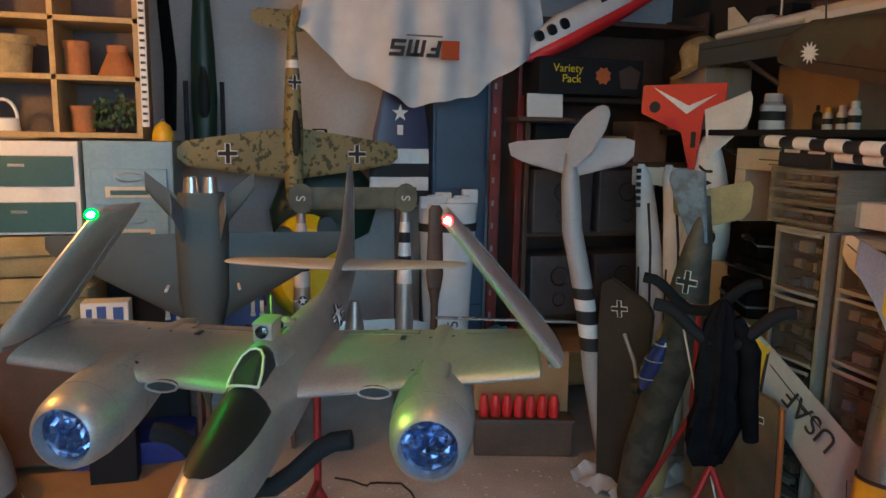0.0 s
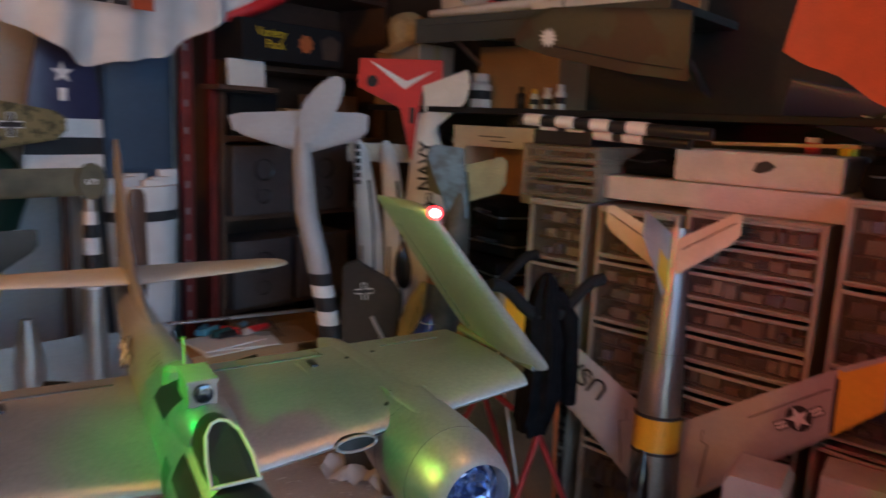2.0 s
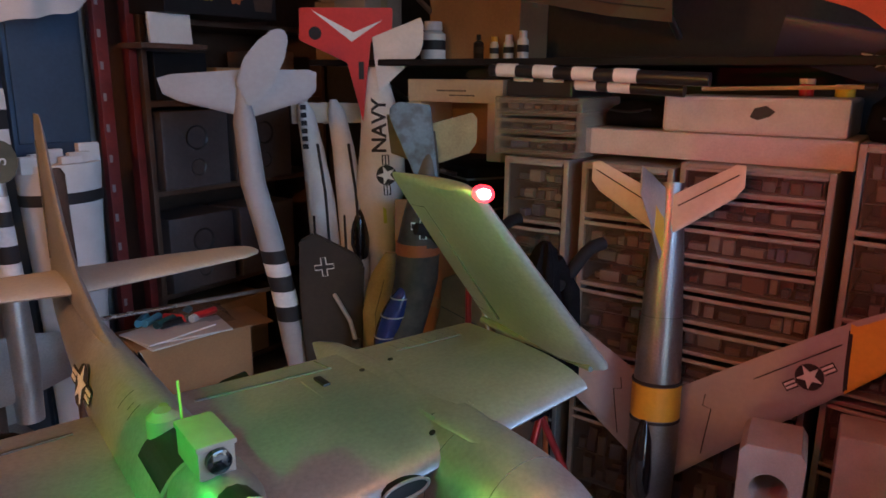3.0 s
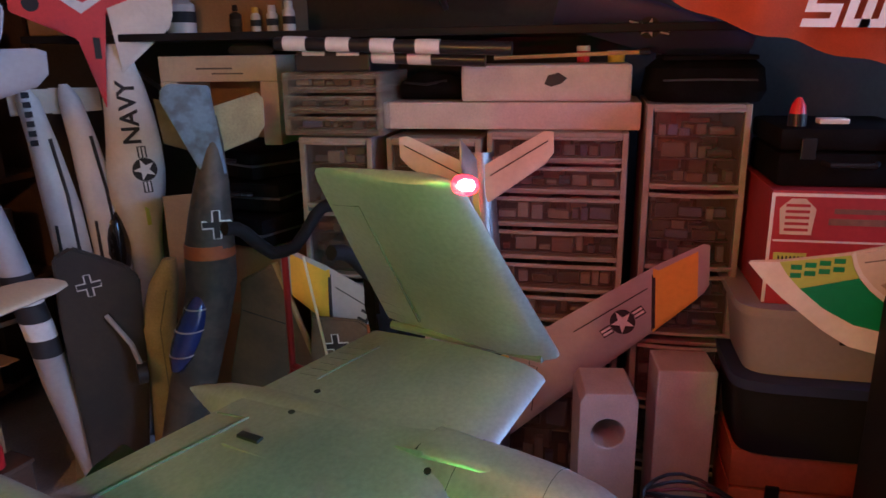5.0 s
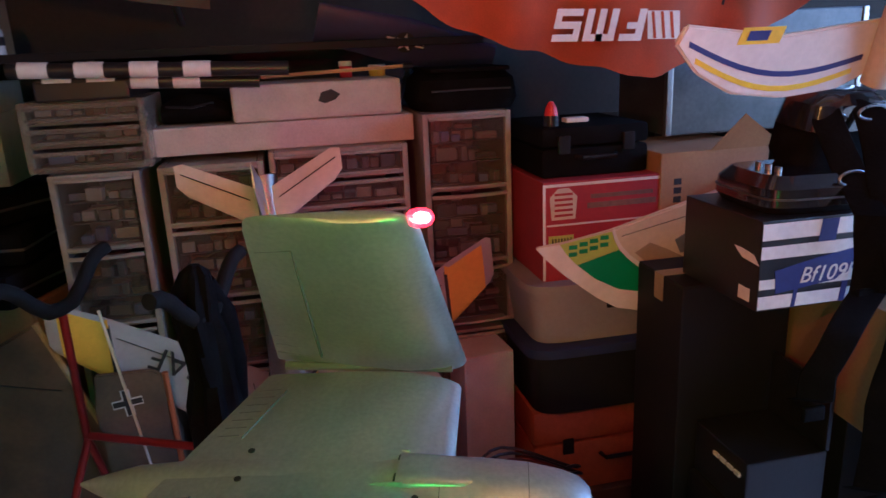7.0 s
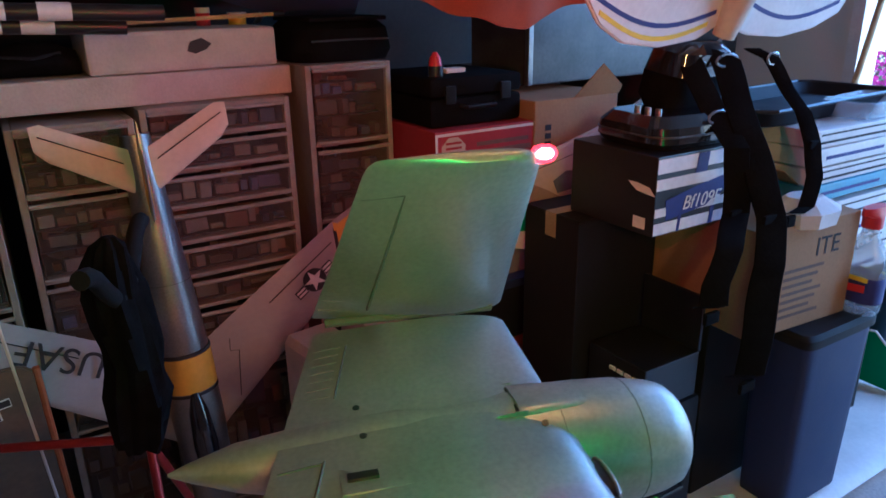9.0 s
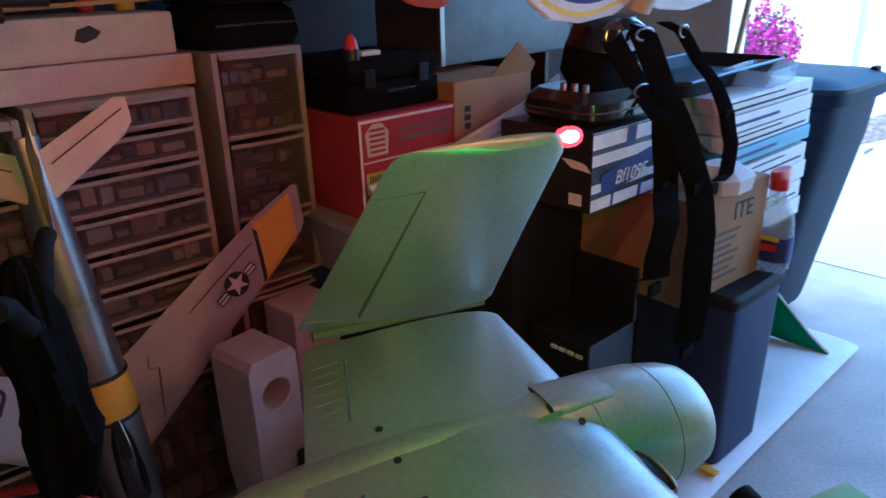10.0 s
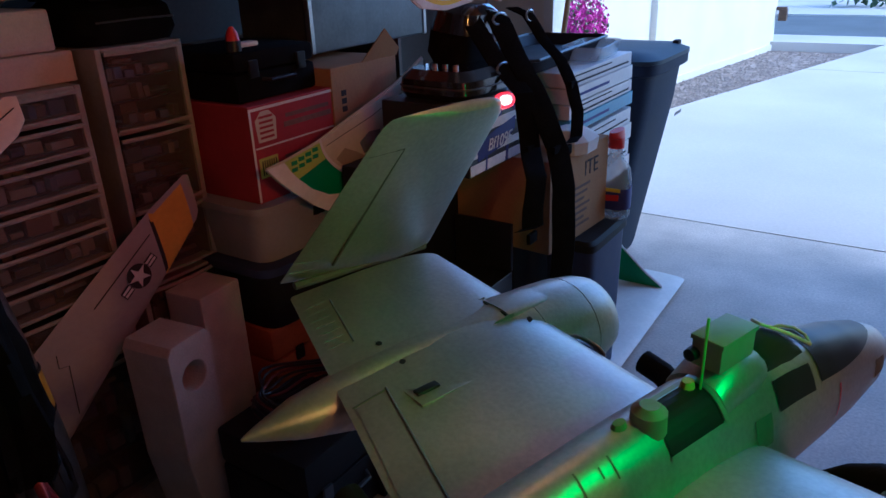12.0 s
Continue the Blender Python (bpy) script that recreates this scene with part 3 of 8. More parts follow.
    part("cowl_lip", loft([((U, 0.05, 0.085), (0.05, 0, 0), (0, 0, 0.05)), ((U, 0.012, 0.085), (0.0495, 0, 0), (0, 0, 0.0495)), ((U, -0.001, 0.085), (0.052, 0, 0), (0, 0, 0.052)), ((U, 0.003, 0.085), (0.0562, 0, 0), (0, 0, 0.0562))], 32, cap=False), M["silver"], nac)
    foil = bmesh.new()
    rn = random.Random(3 + s)
    grid = {}
    for i in range(0, 8):
        for j in range(18):
            r, a = 0.0495 * i / 7, 2 * math.pi * j / 18
            grid[i, j] = foil.verts.new((U + r * math.cos(a), 0.024 + rn.uniform(-0.010, 0.010) * (1 if i < 7 else 0), 0.085 + r * math.sin(a)))
    for i in range(7):
        for j in range(18):
            try:
                foil.faces.new((grid[i, j], grid[i, (j + 1) % 18], grid[i + 1, (j + 1) % 18], grid[i + 1, j]))
            except ValueError:
                pass
    part("intake_foil", foil, M["bluefan"], nac, "crumpled bluish foil filling the engine intake", smooth=False)
    for v in (0.068, 0.165):
        _, z, w, h = along(NAC, v)
        ring = [(U + (w + 0.0002) * math.cos(a), v, z + (h + 0.0002) * math.sin(a)) for a in [2 * math.pi * k / 30 for k in range(31)]]
        part("panel_line", tube(ring, 0.0005, 5), M["silver_line"], nac)
    # stepped notch behind the cowl, between two low fences
    top = along(NAC, 0.20)[1] + along(NAC, 0.20)[3]
    part("cowl_step", loft([((U, 0.09, top - 0.018), (0.018, 0, 0), (0, 0, 0.008)), ((U, 0.14, top - 0.011), (0.028, 0, 0), (0, 0, 0.010)), ((U, 0.19, top - 0.008), (0.031, 0, 0), (0, 0, 0.010)), ((U, 0.214, top - 0.008), (0.031, 0, 0), (0, 0, 0.010))], 20, 3.0), M["silver"], nac)
    part("notch_wall", box(0.056, 0.003, 0.013, (U, 0.2155, top - 0.014), 0.001), M["black"], nac, smooth=False)
    for q in (-1, 1):
        part("notch_fence", plate([(0.205, -0.014), (0.262, -0.014), (0.258, -0.008), (0.235, -0.001), (0.205, 0.0005)], 0.002, facing((U + 0.031 * q, 0.0, top), (0, 1, 0), (0, 0, 1)), bevel=0.0005), M["silver"], nac)
    part("screw_hole", plate(disc(0.0042, 12), 0.0012, facing((U - 0.045 * s, 0.19, along(NAC, 0.19)[1] + 0.0625), (1, 0, 0.55 * s), (0, 1, 0))), M["black"], nac)
    part("oil_cooler_intake", loft([((0.205 * s, 0.147, 0.128), (0.030, 0, 0), (0, 0, 0.0105)), ((0.205 * s, 0.158, 0.128), (0.031, 0, 0), (0, 0, 0.0115))], 20), M["black"], F7, "dark oval intake in the leading edge")
    part("oil_cooler_lip", tube([(0.205 * s + 0.031 * math.cos(a), 0.1465, 0.128 + 0.0112 * math.sin(a)) for a in [2 * math.pi * k / 24 for k in range(25)]], 0.0022, 6), M["silver"], F7)
    # flap and panel lines on the upper skin
    for a, b, r in (((0.078, 0.489), (0.266, 0.4375), 0.0019), ((0.369, 0.416), (0.474, 0.389), 0.0013), ((0.264, 0.4375), (0.262, 0.486), 0.0012)):
        pts = [wing_top(s * (a[0] + (b[0] - a[0]) * k / 8), a[1] + (b[1] - a[1]) * k / 8, 0.0004) for k in range(9)]
        part("panel_line", tube(pts, r, 5), M["silver_line"], F7)
    for k in range(7):
        q = k / 6
        part("rib", tube([wing_top(s * (0.376 + 0.10 * q), 0.422 - 0.024 * q, 0.0001), wing_top(s * (0.376 + 0.10 * q), 0.450 - 0.020 * q, 0.0)], 0.0007, 5), M["jetsilver"], F7)
    flap = bmesh.new()
    quad = [[wing_top(s * (0.082 + 0.176 * i / 6), 0.511 - 0.273 * (0.082 + 0.176 * i / 6) + (0.003 + 0.040 * j / 4), 0.0026 - 0.0003 * j) for i in range(7)] for j in range(5)]
    vs = [[flap.verts.new(p) for p in r] for r in quad]
    for j in range(4):
        for i in range(6):
            flap.faces.new((vs[j][i], vs[j][i + 1], vs[j + 1][i + 1], vs[j + 1][i]))
    part("flap", flap, M["silver"], F7)
    for a, b in ((0.343, 0.394), (0.293, 0.393)):
        part("screw_hole", plate(disc(0.0042, 10), 0.0012, facing(wing_top(s * a, b, 0.0003), (1, 0, 0.1), (0, 1, 0))), M["black"], F7)
    part("slot_cover", box(0.040, 0.080, 0.003, tuple(wing_top(s * 0.230, 0.385, -0.0034)), 0.001), M["silver"], F7)
    part("aileron_slot", box(0.011, 0.032, 0.007, tuple(wing_top(s * 0.232, 0.402, -0.0030)), 0.001), M["black"], F7, "dark control slot in the wing")
    # tailplane, in a paler silver that carries the light it catches
    part("tailplane", wing([((0.0, 0.825, 0.230), (0.0, 1.010, 0.230), 0.022), ((0.18 * s, 0.855, 0.231), (0.18 * s, 1.005, 0.231), 0.018), ((0.32 * s, 0.882, 0.232), (0.32 * s, 0.990, 0.232), 0.012),
                            ((0.350 * s, 0.90, 0.232), (0.350 * s, 0.977, 0.232), 0.008), ((0.360 * s, 0.92, 0.232), (0.360 * s, 0.96, 0.232), 0.002)], n=10), M["tail_lit_silver"], F7)
    star_and_bar(F7, facing((0.0445 * s, 0.60, 0.160), (0, s, 0), (-0.30 * s, 0, 1)), 0.030)

part("fin", wing([((0, 0.50, 0.196), (0, 1.085, 0.20), 0.022), ((0, 0.66, 0.218), (0, 1.09, 0.22), 0.022), ((0, 0.80, 0.262), (0, 1.093, 0.26), 0.020), ((0, 0.885, 0.33), (0, 1.093, 0.33), 0.018), ((0, 0.95, 0.43), (0, 1.088, 0.43), 0.014),
                  ((0, 0.972, 0.485), (0, 1.074, 0.485), 0.010), ((0, 0.996, 0.517), (0, 1.055, 0.518), 0.004)], up=(1, 0, 0), n=10), M["silver"], F7)
part("rudder_gap", tube([(0.007, 1.03, 0.25), (0.005, 1.035, 0.47)], 0.0015, 5, tube([(-0.007, 1.03, 0.25), (-0.005, 1.035, 0.47)], 0.0015, 5)), M["silver_line"], F7)
# windscreen arch, smoked screen, cockpit hatch, camera box, aerial
arch = [(-0.027, 0.012, 0.182), (-0.026, 0.040, 0.200), (-0.020, 0.070, 0.218), (-0.010, 0.085, 0.2255), (0, 0.089, 0.227), (0.010, 0.085, 0.2255), (0.020, 0.070, 0.218), (0.026, 0.040, 0.200), (0.027, 0.012, 0.182)]
base = [(-0.027, 0.012, 0.182), (-0.016, 0.004, 0.187), (0, 0.000, 0.189), (0.016, 0.004, 0.187), (0.027, 0.012, 0.182)]
part("windscreen_frame", tube(arch, 0.0022, 8), M["cream"], F7, "pale windscreen frame")
part("windscreen_sill", tube(base, 0.0022, 8), M["cream"], F7, "pale curved windscreen sill")
scr = bmesh.new()
scr.faces.new([scr.verts.new(Vector(p) + Vector((0, 0.003, -0.002))) for p in arch + base[-2:0:-1]])
part("windscreen", scr, M["plexi"], F7, smooth=False)
part("canopy", body([(0.025, 0.172, 0.026, 0.012), (0.060, 0.178, 0.028, 0.032), (0.10, 0.184, 0.028, 0.040), (0.135, 0.186, 0.027, 0.034), (0.155, 0.186, 0.022, 0.020)], 18), M["plexi"], F7, "dark glazed cockpit cover")
part("turtledeck", body([(0.118, 0.185, 0.030, 0.028), (0.140, 0.190, 0.036, 0.036), (0.190, 0.188, 0.038, 0.037), (0.214, 0.180, 0.038, 0.030)], 20), M["silver"], F7)
part("side_window", skin(HULL, 0.030, 0.118, 128, 152, 0.0016, 8, 4), M["satin"], F7, "dark cockpit side window")
cb = part("camera_box", box(0.036, 0.066, 0.034, (-0.006, 0.180, 0.222), 0.003), M["boxtan"], F7, "pale box with a black lens on the spine")
part("lid_edge", box(0.039, 0.069, 0.006, (-0.006, 0.180, 0.252), 0.002), M["boxtan"], cb)
part("lens", loft([((-0.006, 0.150, 0.241), (0.0125, 0, 0), (0, 0, 0.0125)), ((-0.006, 0.140, 0.241), (0.012, 0, 0), (0, 0, 0.012)), ((-0.006, 0.138, 0.241), (0.007, 0, 0), (0, 0, 0.007))], 16), M["gloss"], cb)
part("rear_plug", loft([((0.008, 0.212, 0.236), (0.008, 0, 0), (0, 0, 0.008)), ((0.008, 0.222, 0.236), (0.007, 0, 0), (0, 0, 0.007))], 12), M["black"], cb)
part("aerial", tube([(-0.012, 0.226, 0.200), (-0.013, 0.229, 0.292)], 0.0015, 6), M["lime"], F7, "thin upright aerial wire")
# no real opening: a black patch on the hull paints the well's dark inside
part("hatch_well", skin(HULL, 0.222, 0.312, 88, 136, 0.0012, 6), M["black"], F7, "black patch painted for the dark inside of the equipment well", smooth=False)
part("hatch_rim", skin(HULL, 0.214, 0.222, 80, 140, 0.003, 3), M["silver"], F7)
part("hatch_rim", skin(HULL, 0.222, 0.314, 135, 138, 0.0028, 5, 2), M["silver"], F7)
part("hatch_spine", skin(HULL, 0.222, 0.320, 82, 88, 0.0030, 6, 3), M["boxtan"], F7, "pale ragged edge of the open hatch")
part("receiver", loft([((-0.010, 0.312, 0.196), (0.019, 0, 0), (0, 0.019, 0)), ((-0.010, 0.312, 0.219), (0.018, 0, 0), (0, 0.018, 0)), ((-0.010, 0.312, 0.226), (0.010, 0, 0), (0, 0.010, 0))], 16), M["boxtan"], F7)
part("wire_nut", loft([((-0.002, 0.235, 0.203), (0.009, 0, 0), (0, 0.010, 0)), ((-0.002, 0.235, 0.216), (0.006, 0, 0), (0, 0.007, 0))], 10), M["yellow"], F7)
part("wire_nut", loft([((0.000, 0.345, 0.205), (0.008, 0, 0), (0, 0.012, 0)), ((0.000, 0.345, 0.216), (0.005, 0, 0), (0, 0.008, 0))], 10), M["tan"], F7)
for a0, a1, v in ((108, 128, 0.382), (112, 122, 0.398), (105, 130, 0.425)):
    part("hatch_line", skin(HULL, v, v + 0.0022, a0, a1, 0.0006, 2), M["silver_line"], F7)
part("nose_number_bar", skin(HULL, -0.205, -0.165, 158, 182, 0.0007, 4), M["silver_line"], F7)
part("side_mark", skin(HULL, 0.135, 0.170, 148, 170, 0.0007, 3), M["silver_line"], F7)
part("nose_stripe", skin(HULL, -0.040, -0.036, 158, 190, 0.0008, 2), M["red"], F7)

# ---- the stand under it: two foam-padded cradles on a folding frame ----


def cradle_stand(m, label, gap, heights, spread=0.17):
    """heights: of the lowest point of the front and the rear cradle."""
    st = thing("aeroplane_stand", m, label, "stand", "folding aeroplane stands")
    for v, zc in zip((-gap / 2, gap / 2), heights):
        half = [(0.0, v, zc), (spread * 0.22, v, zc + 0.004), (spread * 0.45, v, zc + 0.035), (spread * 0.70, v, zc + 0.078), (spread * 0.85, v, zc + 0.094), (spread * 1.05, v, zc + 0.10)]
        arm = [(-x, y, z) for x, y, z in half[:0:-1]] + half
        part("cradle_pad", tube(arm, 0.0175, 12), M["foamtube"], st, "black foam cradle pad")
        part("post", tube([(0, v, zc - 0.01), (0, v, 0.62)], 0.010, 10), M["redtube"], st)
        for s in (-1, 1):
            part("leg", tube([(0, v, 0.625), (0.26 * s, v * 1.5, 0.010)], 0.010, 10), M["redtube"], st)
    part("spine", tube([(0, -gap / 2, 0.64), (0, gap / 2, 0.64)], 0.010, 10), M["redtube"], st)
    return st


cradle_stand(pose(0.3566, 1.348, 0, 0, 0, -17.8) @ Matrix.Translation((0, 0.30, 0)), "red tube stand with black foam cradles under the aeroplane", 0.50, (0.886, 0.931))

# ---- storage along the right-hand wall ----


def jumble(parent, x0, x1, y0, y1, z0, z1, count, seed):
    """Packets standing in rows in a drawer, and a few loose parts behind them."""
    rn = random.Random(seed)
    rows = 3 if z1 - z0 > 0.15 else 2 if z1 - z0 > 0.10 else 1
    step = (z1 - z0) * 0.94 / rows
    packs = {"parts1": bmesh.new(), "parts2": bmesh.new(), "parts3": bmesh.new(), "parts4": bmesh.new()}
    for r in range(rows):
        z, y = z0 + r * step, y0 + 0.012
        box(x1 - x0 - 0.02, y1 - y0 - 0.01, 0.003, ((x0 + x1) / 2, (y0 + y1) / 2, z), 0, bm=packs["parts1"])
        while y < y1 - 0.03:
            w = min(rn.choice((0.022, 0.030, 0.036, 0.048, 0.07)), y1 - y - 0.008)
            h = step * rn.uniform(0.30, 0.72)
            mt = rn.choice(("parts1", "parts2", "parts2", "parts2", "parts3", "parts4"))
            m = Matrix.Translation((x0 + 0.02 + rn.uniform(0, 0.03), y + w / 2, z + 0.003)) @ pose(0, 0, 0, 0, rn.uniform(-4, 10), rn.uniform(-12, 12))
            if rn.random() < 0.75:
                box(0.03, w * 0.9, h, (0, 0, 0), 0.003, m, packs[mt])
            else:
                p = m.translation + Vector((0, 0, h * 0.4))
                tube([p - Vector((0, w * 0.45, 0)), p + Vector((0, w * 0.45, 0))], h * 0.4, 8, packs[mt])
            y += w + rn.choice((0.002, 0.004, 0.012))
        for _ in range(count // 8):
            box(rn.uniform(0.03, 0.08), rn.uniform(0.03, 0.09), step * rn.uniform(0.3, 0.75), (0, 0, 0), 0.003, Matrix.Translation((rn.uniform(x0 + 0.10, x1 - 0.04), rn.uniform(y0 + 0.05, y1 - 0.05), z + 0.003)) @ pose(0, 0, 0, 0, 0, rn.uniform(-30, 30)), packs[rn.choice(("parts1", "parts3", "parts2"))])
    for mt, b in packs.items():
        if b.verts:
            part("packing", b, M[mt], parent, kind="stuff", smooth=False)


def drawer_tower(x, y0, y1, zs, depth, label, seed, frame="frame", wavy=0.010):
    """A plastic tower, its front at x, open front frame and frosted drawers between the heights zs (top first)."""
    w, bot, top = y1 - y0, zs[-1], zs[0]
    tw = thing("drawer_tower", pose(x, (y0 + y1) / 2, bot), label, "storage drawers", "plastic drawer towers along the wall")
    rim = 0.018
    fr = bmesh.new()
    for s in (-1, 1):
        box(depth, rim, top - bot, (depth / 2 + 0.006, s * (w / 2 - rim / 2), 0), 0.004, bm=fr)
    box(depth, w - 2 * rim, 0.012, (depth / 2 + 0.006, 0, top - bot - 0.012), 0.004, bm=fr)
    box(0.008, w - 2 * rim, top - bot - 0.012, (depth, 0, 0), 0, bm=fr)
    for z in zs[1:]:
        box(depth, w - 2 * rim, 0.010, (depth / 2 + 0.006, 0, z - bot), 0.003, bm=fr)
    part("frame", fr, M[frame], tw, smooth=False)
    for i, (za, zb) in enumerate(zip(zs, zs[1:])):
        h = za - zb - 0.026
        dr = bmesh.new()
        n = 8
        for k in range(n):
            a = -w / 2 + rim + 0.004 + (w - 2 * rim - 0.008) * k / n
            e = a + (w - 2 * rim - 0.008) / n
            bow = lambda q: -wavy * math.cos(math.pi * q / (w - 2 * rim))
            f = [dr.verts.new(p) for p in ((bow(a), a, zb - bot + 0.012), (bow(e), e, zb - bot + 0.012), (bow(e), e, zb - bot + 0.012 + h), (bow(a), a, zb - bot + 0.012 + h))]
            dr.faces.new(f)
        for s in (-1, 1):
            box(depth * 0.9, 0.003, h, (depth * 0.45 + 0.01, s * (w / 2 - rim - 0.006), zb - bot + 0.012), 0, bm=dr)
        d = part("drawer", dr, M["drawer"], tw, smooth=False)
        pts = [(bow(q) - 0.003, q, zb - bot + 0.012 + h) for q in [-w / 2 + rim + (w - 2 * rim) * k / 10 for k in range(11)]]
        part("drawer_lip", tube(pts, 0.0065, 6), M[frame], d)
        pts = [(bow(q) - 0.002, q, zb - bot + 0.014) for q in [-w / 2 + rim + (w - 2 * rim) * k / 10 for k in range(11)]]
        part("drawer_foot", tube(pts, 0.0045, 6), M[frame], d)
        jumble(d, 0.02, depth * 0.7, -w / 2 + 0.02, w / 2 - 0.02, zb - bot + 0.016, zb - bot + 0.012 + h, 34, seed * 31 + i)
    return tw


FX = 2.076
drawer_tower(FX - 0.015, 0.890, 1.158, [1.343, 1.112, 0.880, 0.68], 0.40, "white framed tower of three frosted drawers holding parts", 1, wavy=0.014)
drawer_tower(FX - 0.005, 0.885, 1.165, [0.66, 0.46, 0.25, 0.02], 0.40, "lower white framed tower of frosted drawers", 2, wavy=0.014)
drawer_tower(FX + 0.01, 1.20, 1.60, [1.262, 1.175, 1.085, 0.985, 0.885, 0.785, 0.69, 0.59, 0.49, 0.02], 0.38, "wide pale tower of many shallow frosted drawers", 3, wavy=0.006)
drawer_tower(FX, 1.615, 1.90, [1.243, 1.07, 0.85, 0.63, 0.41, 0.02], 0.38, "white framed tower with deep frosted drawers", 4, wavy=0.004)
drawer_tower(FX, 1.945, 2.178, [1.242, 1.025, 0.80, 0.57, 0.34, 0.02], 0.38, "narrow frosted drawer tower with a wavy lip", 5, wavy=0.012)
drawer_tower(FX - 0.01, 1.905, 2.215, [1.435, 1.375, 1.315, 1.25], 0.30, "small clear three-drawer box on top of the towers", 6, frame="clearwhite", wavy=0.004)


def carton(name, x0, x1, y0, y1, z0, z1, mat, label, rz=0, group="", category="carton"):
    """A closed carton with taped lid flaps, its seam along y."""
    sx, sy, sz = x1 - x0, y1 - y0, z1 - z0
    c = thing(name, pose((x0 + x1) / 2, (y0 + y1) / 2, z0, 0, 0, rz), label, category, group)
    part("body", box(sx, sy, sz - 0.004, (0, 0, 0), 0.005), mat, c, smooth=False)
    for s in (-1, 1):
        part("flap", box(sx / 2 - 0.003, sy - 0.004, 0.0036, (s * (sx / 4 + 0.0005), 0, sz - 0.0038), 0.001), mat, c, smooth=False)
    part("tape", box(0.045, sy + 0.001, 0.0006, (0, 0, sz - 0.0001), 0), M["tan"], c, "brown packing tape", smooth=False)
    for s in (-1, 1):
        part("tape_end", box(0.045, 0.0008, min(0.07, sz * 0.4), (0, s * (sy / 2 + 0.0004), sz - min(0.07, sz * 0.4)), 0), M["tan"], c, smooth=False)
    return c


def hard_case(name, x0, x1, y0, y1, z0, z1, mat, label, rz=0, bevel=0.015, category="case", trim="case"):
    """A hinged case: body, lid, two latches and a handle on the side towards the room (-x)."""
    sx, sy, sz = x1 - x0, y1 - y0, z1 - z0
    c = thing(name, pose((x0 + x1) / 2, (y0 + y1) / 2, z0, 0, 0, rz), label, category)
    part("body", box(sx, sy, sz * 0.60 - 0.002, (0, 0, 0), bevel), mat, c)
    part("lid", box(sx, sy, sz * 0.40 - 0.001, (0, 0, sz * 0.60 + 0.001), bevel), mat, c)
    for s in (-1, 1):
        part("latch", box(0.010, 0.035, min(0.05, sz * 0.35), (-sx / 2 - 0.004, s * sy * 0.30, sz * 0.48), 0.003), M[trim], c, smooth=False)
    part("handle", tube([(-sx / 2 + 0.002, -0.06, sz * 0.42), (-sx / 2 - 0.022, -0.05, sz * 0.40), (-sx / 2 - 0.022, 0.05, sz * 0.40), (-sx / 2 + 0.002, 0.06, sz * 0.42)], 0.007, 8), M[trim], c)
    return c


def block(name, x0, x1, y0, y1, z0, z1, mat, label, category, group="", bevel=0.006, rz=0):
    return solo(name, box(x1 - x0, y1 - y0, z1 - z0, (0, 0, 0), bevel), mat, pose((x0 + x1) / 2, (y0 + y1) / 2, z0, 0, 0, rz), label, category, group, smooth=False)


block("foam_plank", 2.150, 2.44, 1.168, 1.925, 1.263, 1.342, M["foam"], "long white foam packing plank on the drawer towers", "foam block", "foam packing planks")
fu = thing("foam_plank", pose(2.315, 1.443, 1.343), "upper white foam packing plank with a dark smudge", "foam block", "foam packing planks")
part("slab", box(0.30, 0.49, 0.104, (0, 0, 0), 0.01), M["foam"], fu, smooth=False)
part("smudge", plate([(-0.03, -0.012), (-0.01, -0.02), (0.02, -0.010), (0.035, 0.004), (0.01, 0.02), (-0.02, 0.012)], 0.0012, facing((-0.1505, -0.03, 0.062), (0, -1, 0), (0, 0, 1))), M["print_black"], fu, smooth=False)

# striped black and white rods lying across the top
for i, (ya, yb, z) in enumerate(((2.20, 1.52, 1.505), (2.15, 1.60, 1.475))):
    rd = thing("striped_rod", pose(2.02 + 0.05 * i, (ya + yb) / 2, z), "black rod with white bands lying on the drawers", "rod", "banded rods")
    L = ya - yb
    part("rod", tube([(0, -L / 2, -0.012), (0, L / 2, 0.012)], 0.019, 12), M["black"], rd)
    for k in range(4):
        c = -L / 2 + L * (0.34 + 0.19 * k)
        part("band", tube([(0, c - 0.034, -0.012 + 0.024 * (c + L / 2) / L), (0, c + 0.034, -0.012 + 0.024 * (c + 0.07 + L / 2) / L)], 0.0205, 12), M["white"], rd)
block("black_case", 2.05, 2.36, 1.93, 2.16, 1.436, 1.486, M["black"], "flat black case under the banded rods", "case")

# shelf board on the wall with cartons and cans
ws2 = thing("wall_shelf", pose(2.575, 2.1, 1.535), "dark wall shelf board over the drawers", "shelf")
part("board", box(0.55, 2.4, 0.025, (0, 0, 0), 0.003), M["tubdark"], ws2, smooth=False)
for y in (-1.0, 0.0, 1.0):
    part("bracket", tube([(0.27, y, -0.20), (-0.15, y, 0.0)], 0.010, 6), M["steel"], ws2)
carton("carton", 2.60, 2.84, 2.43, 2.87, 1.561, 1.84, M["cardboard"], "plain brown carton on the wall shelf")
fc = thing("pale_carton", pose(2.52, 2.60, 1.176), "pale open carton with a scribbled edge under the wall shelf", "carton")
part("top_edge", box(0.26, 0.45, 0.088, (0, 0, 0.220), 0.004), M["cream"], fc, smooth=False)
for y in (-0.192, 0.192):
    part("side", box(0.26, 0.066, 0.2195, (0, y, 0), 0.004), M["cream"], fc, smooth=False)
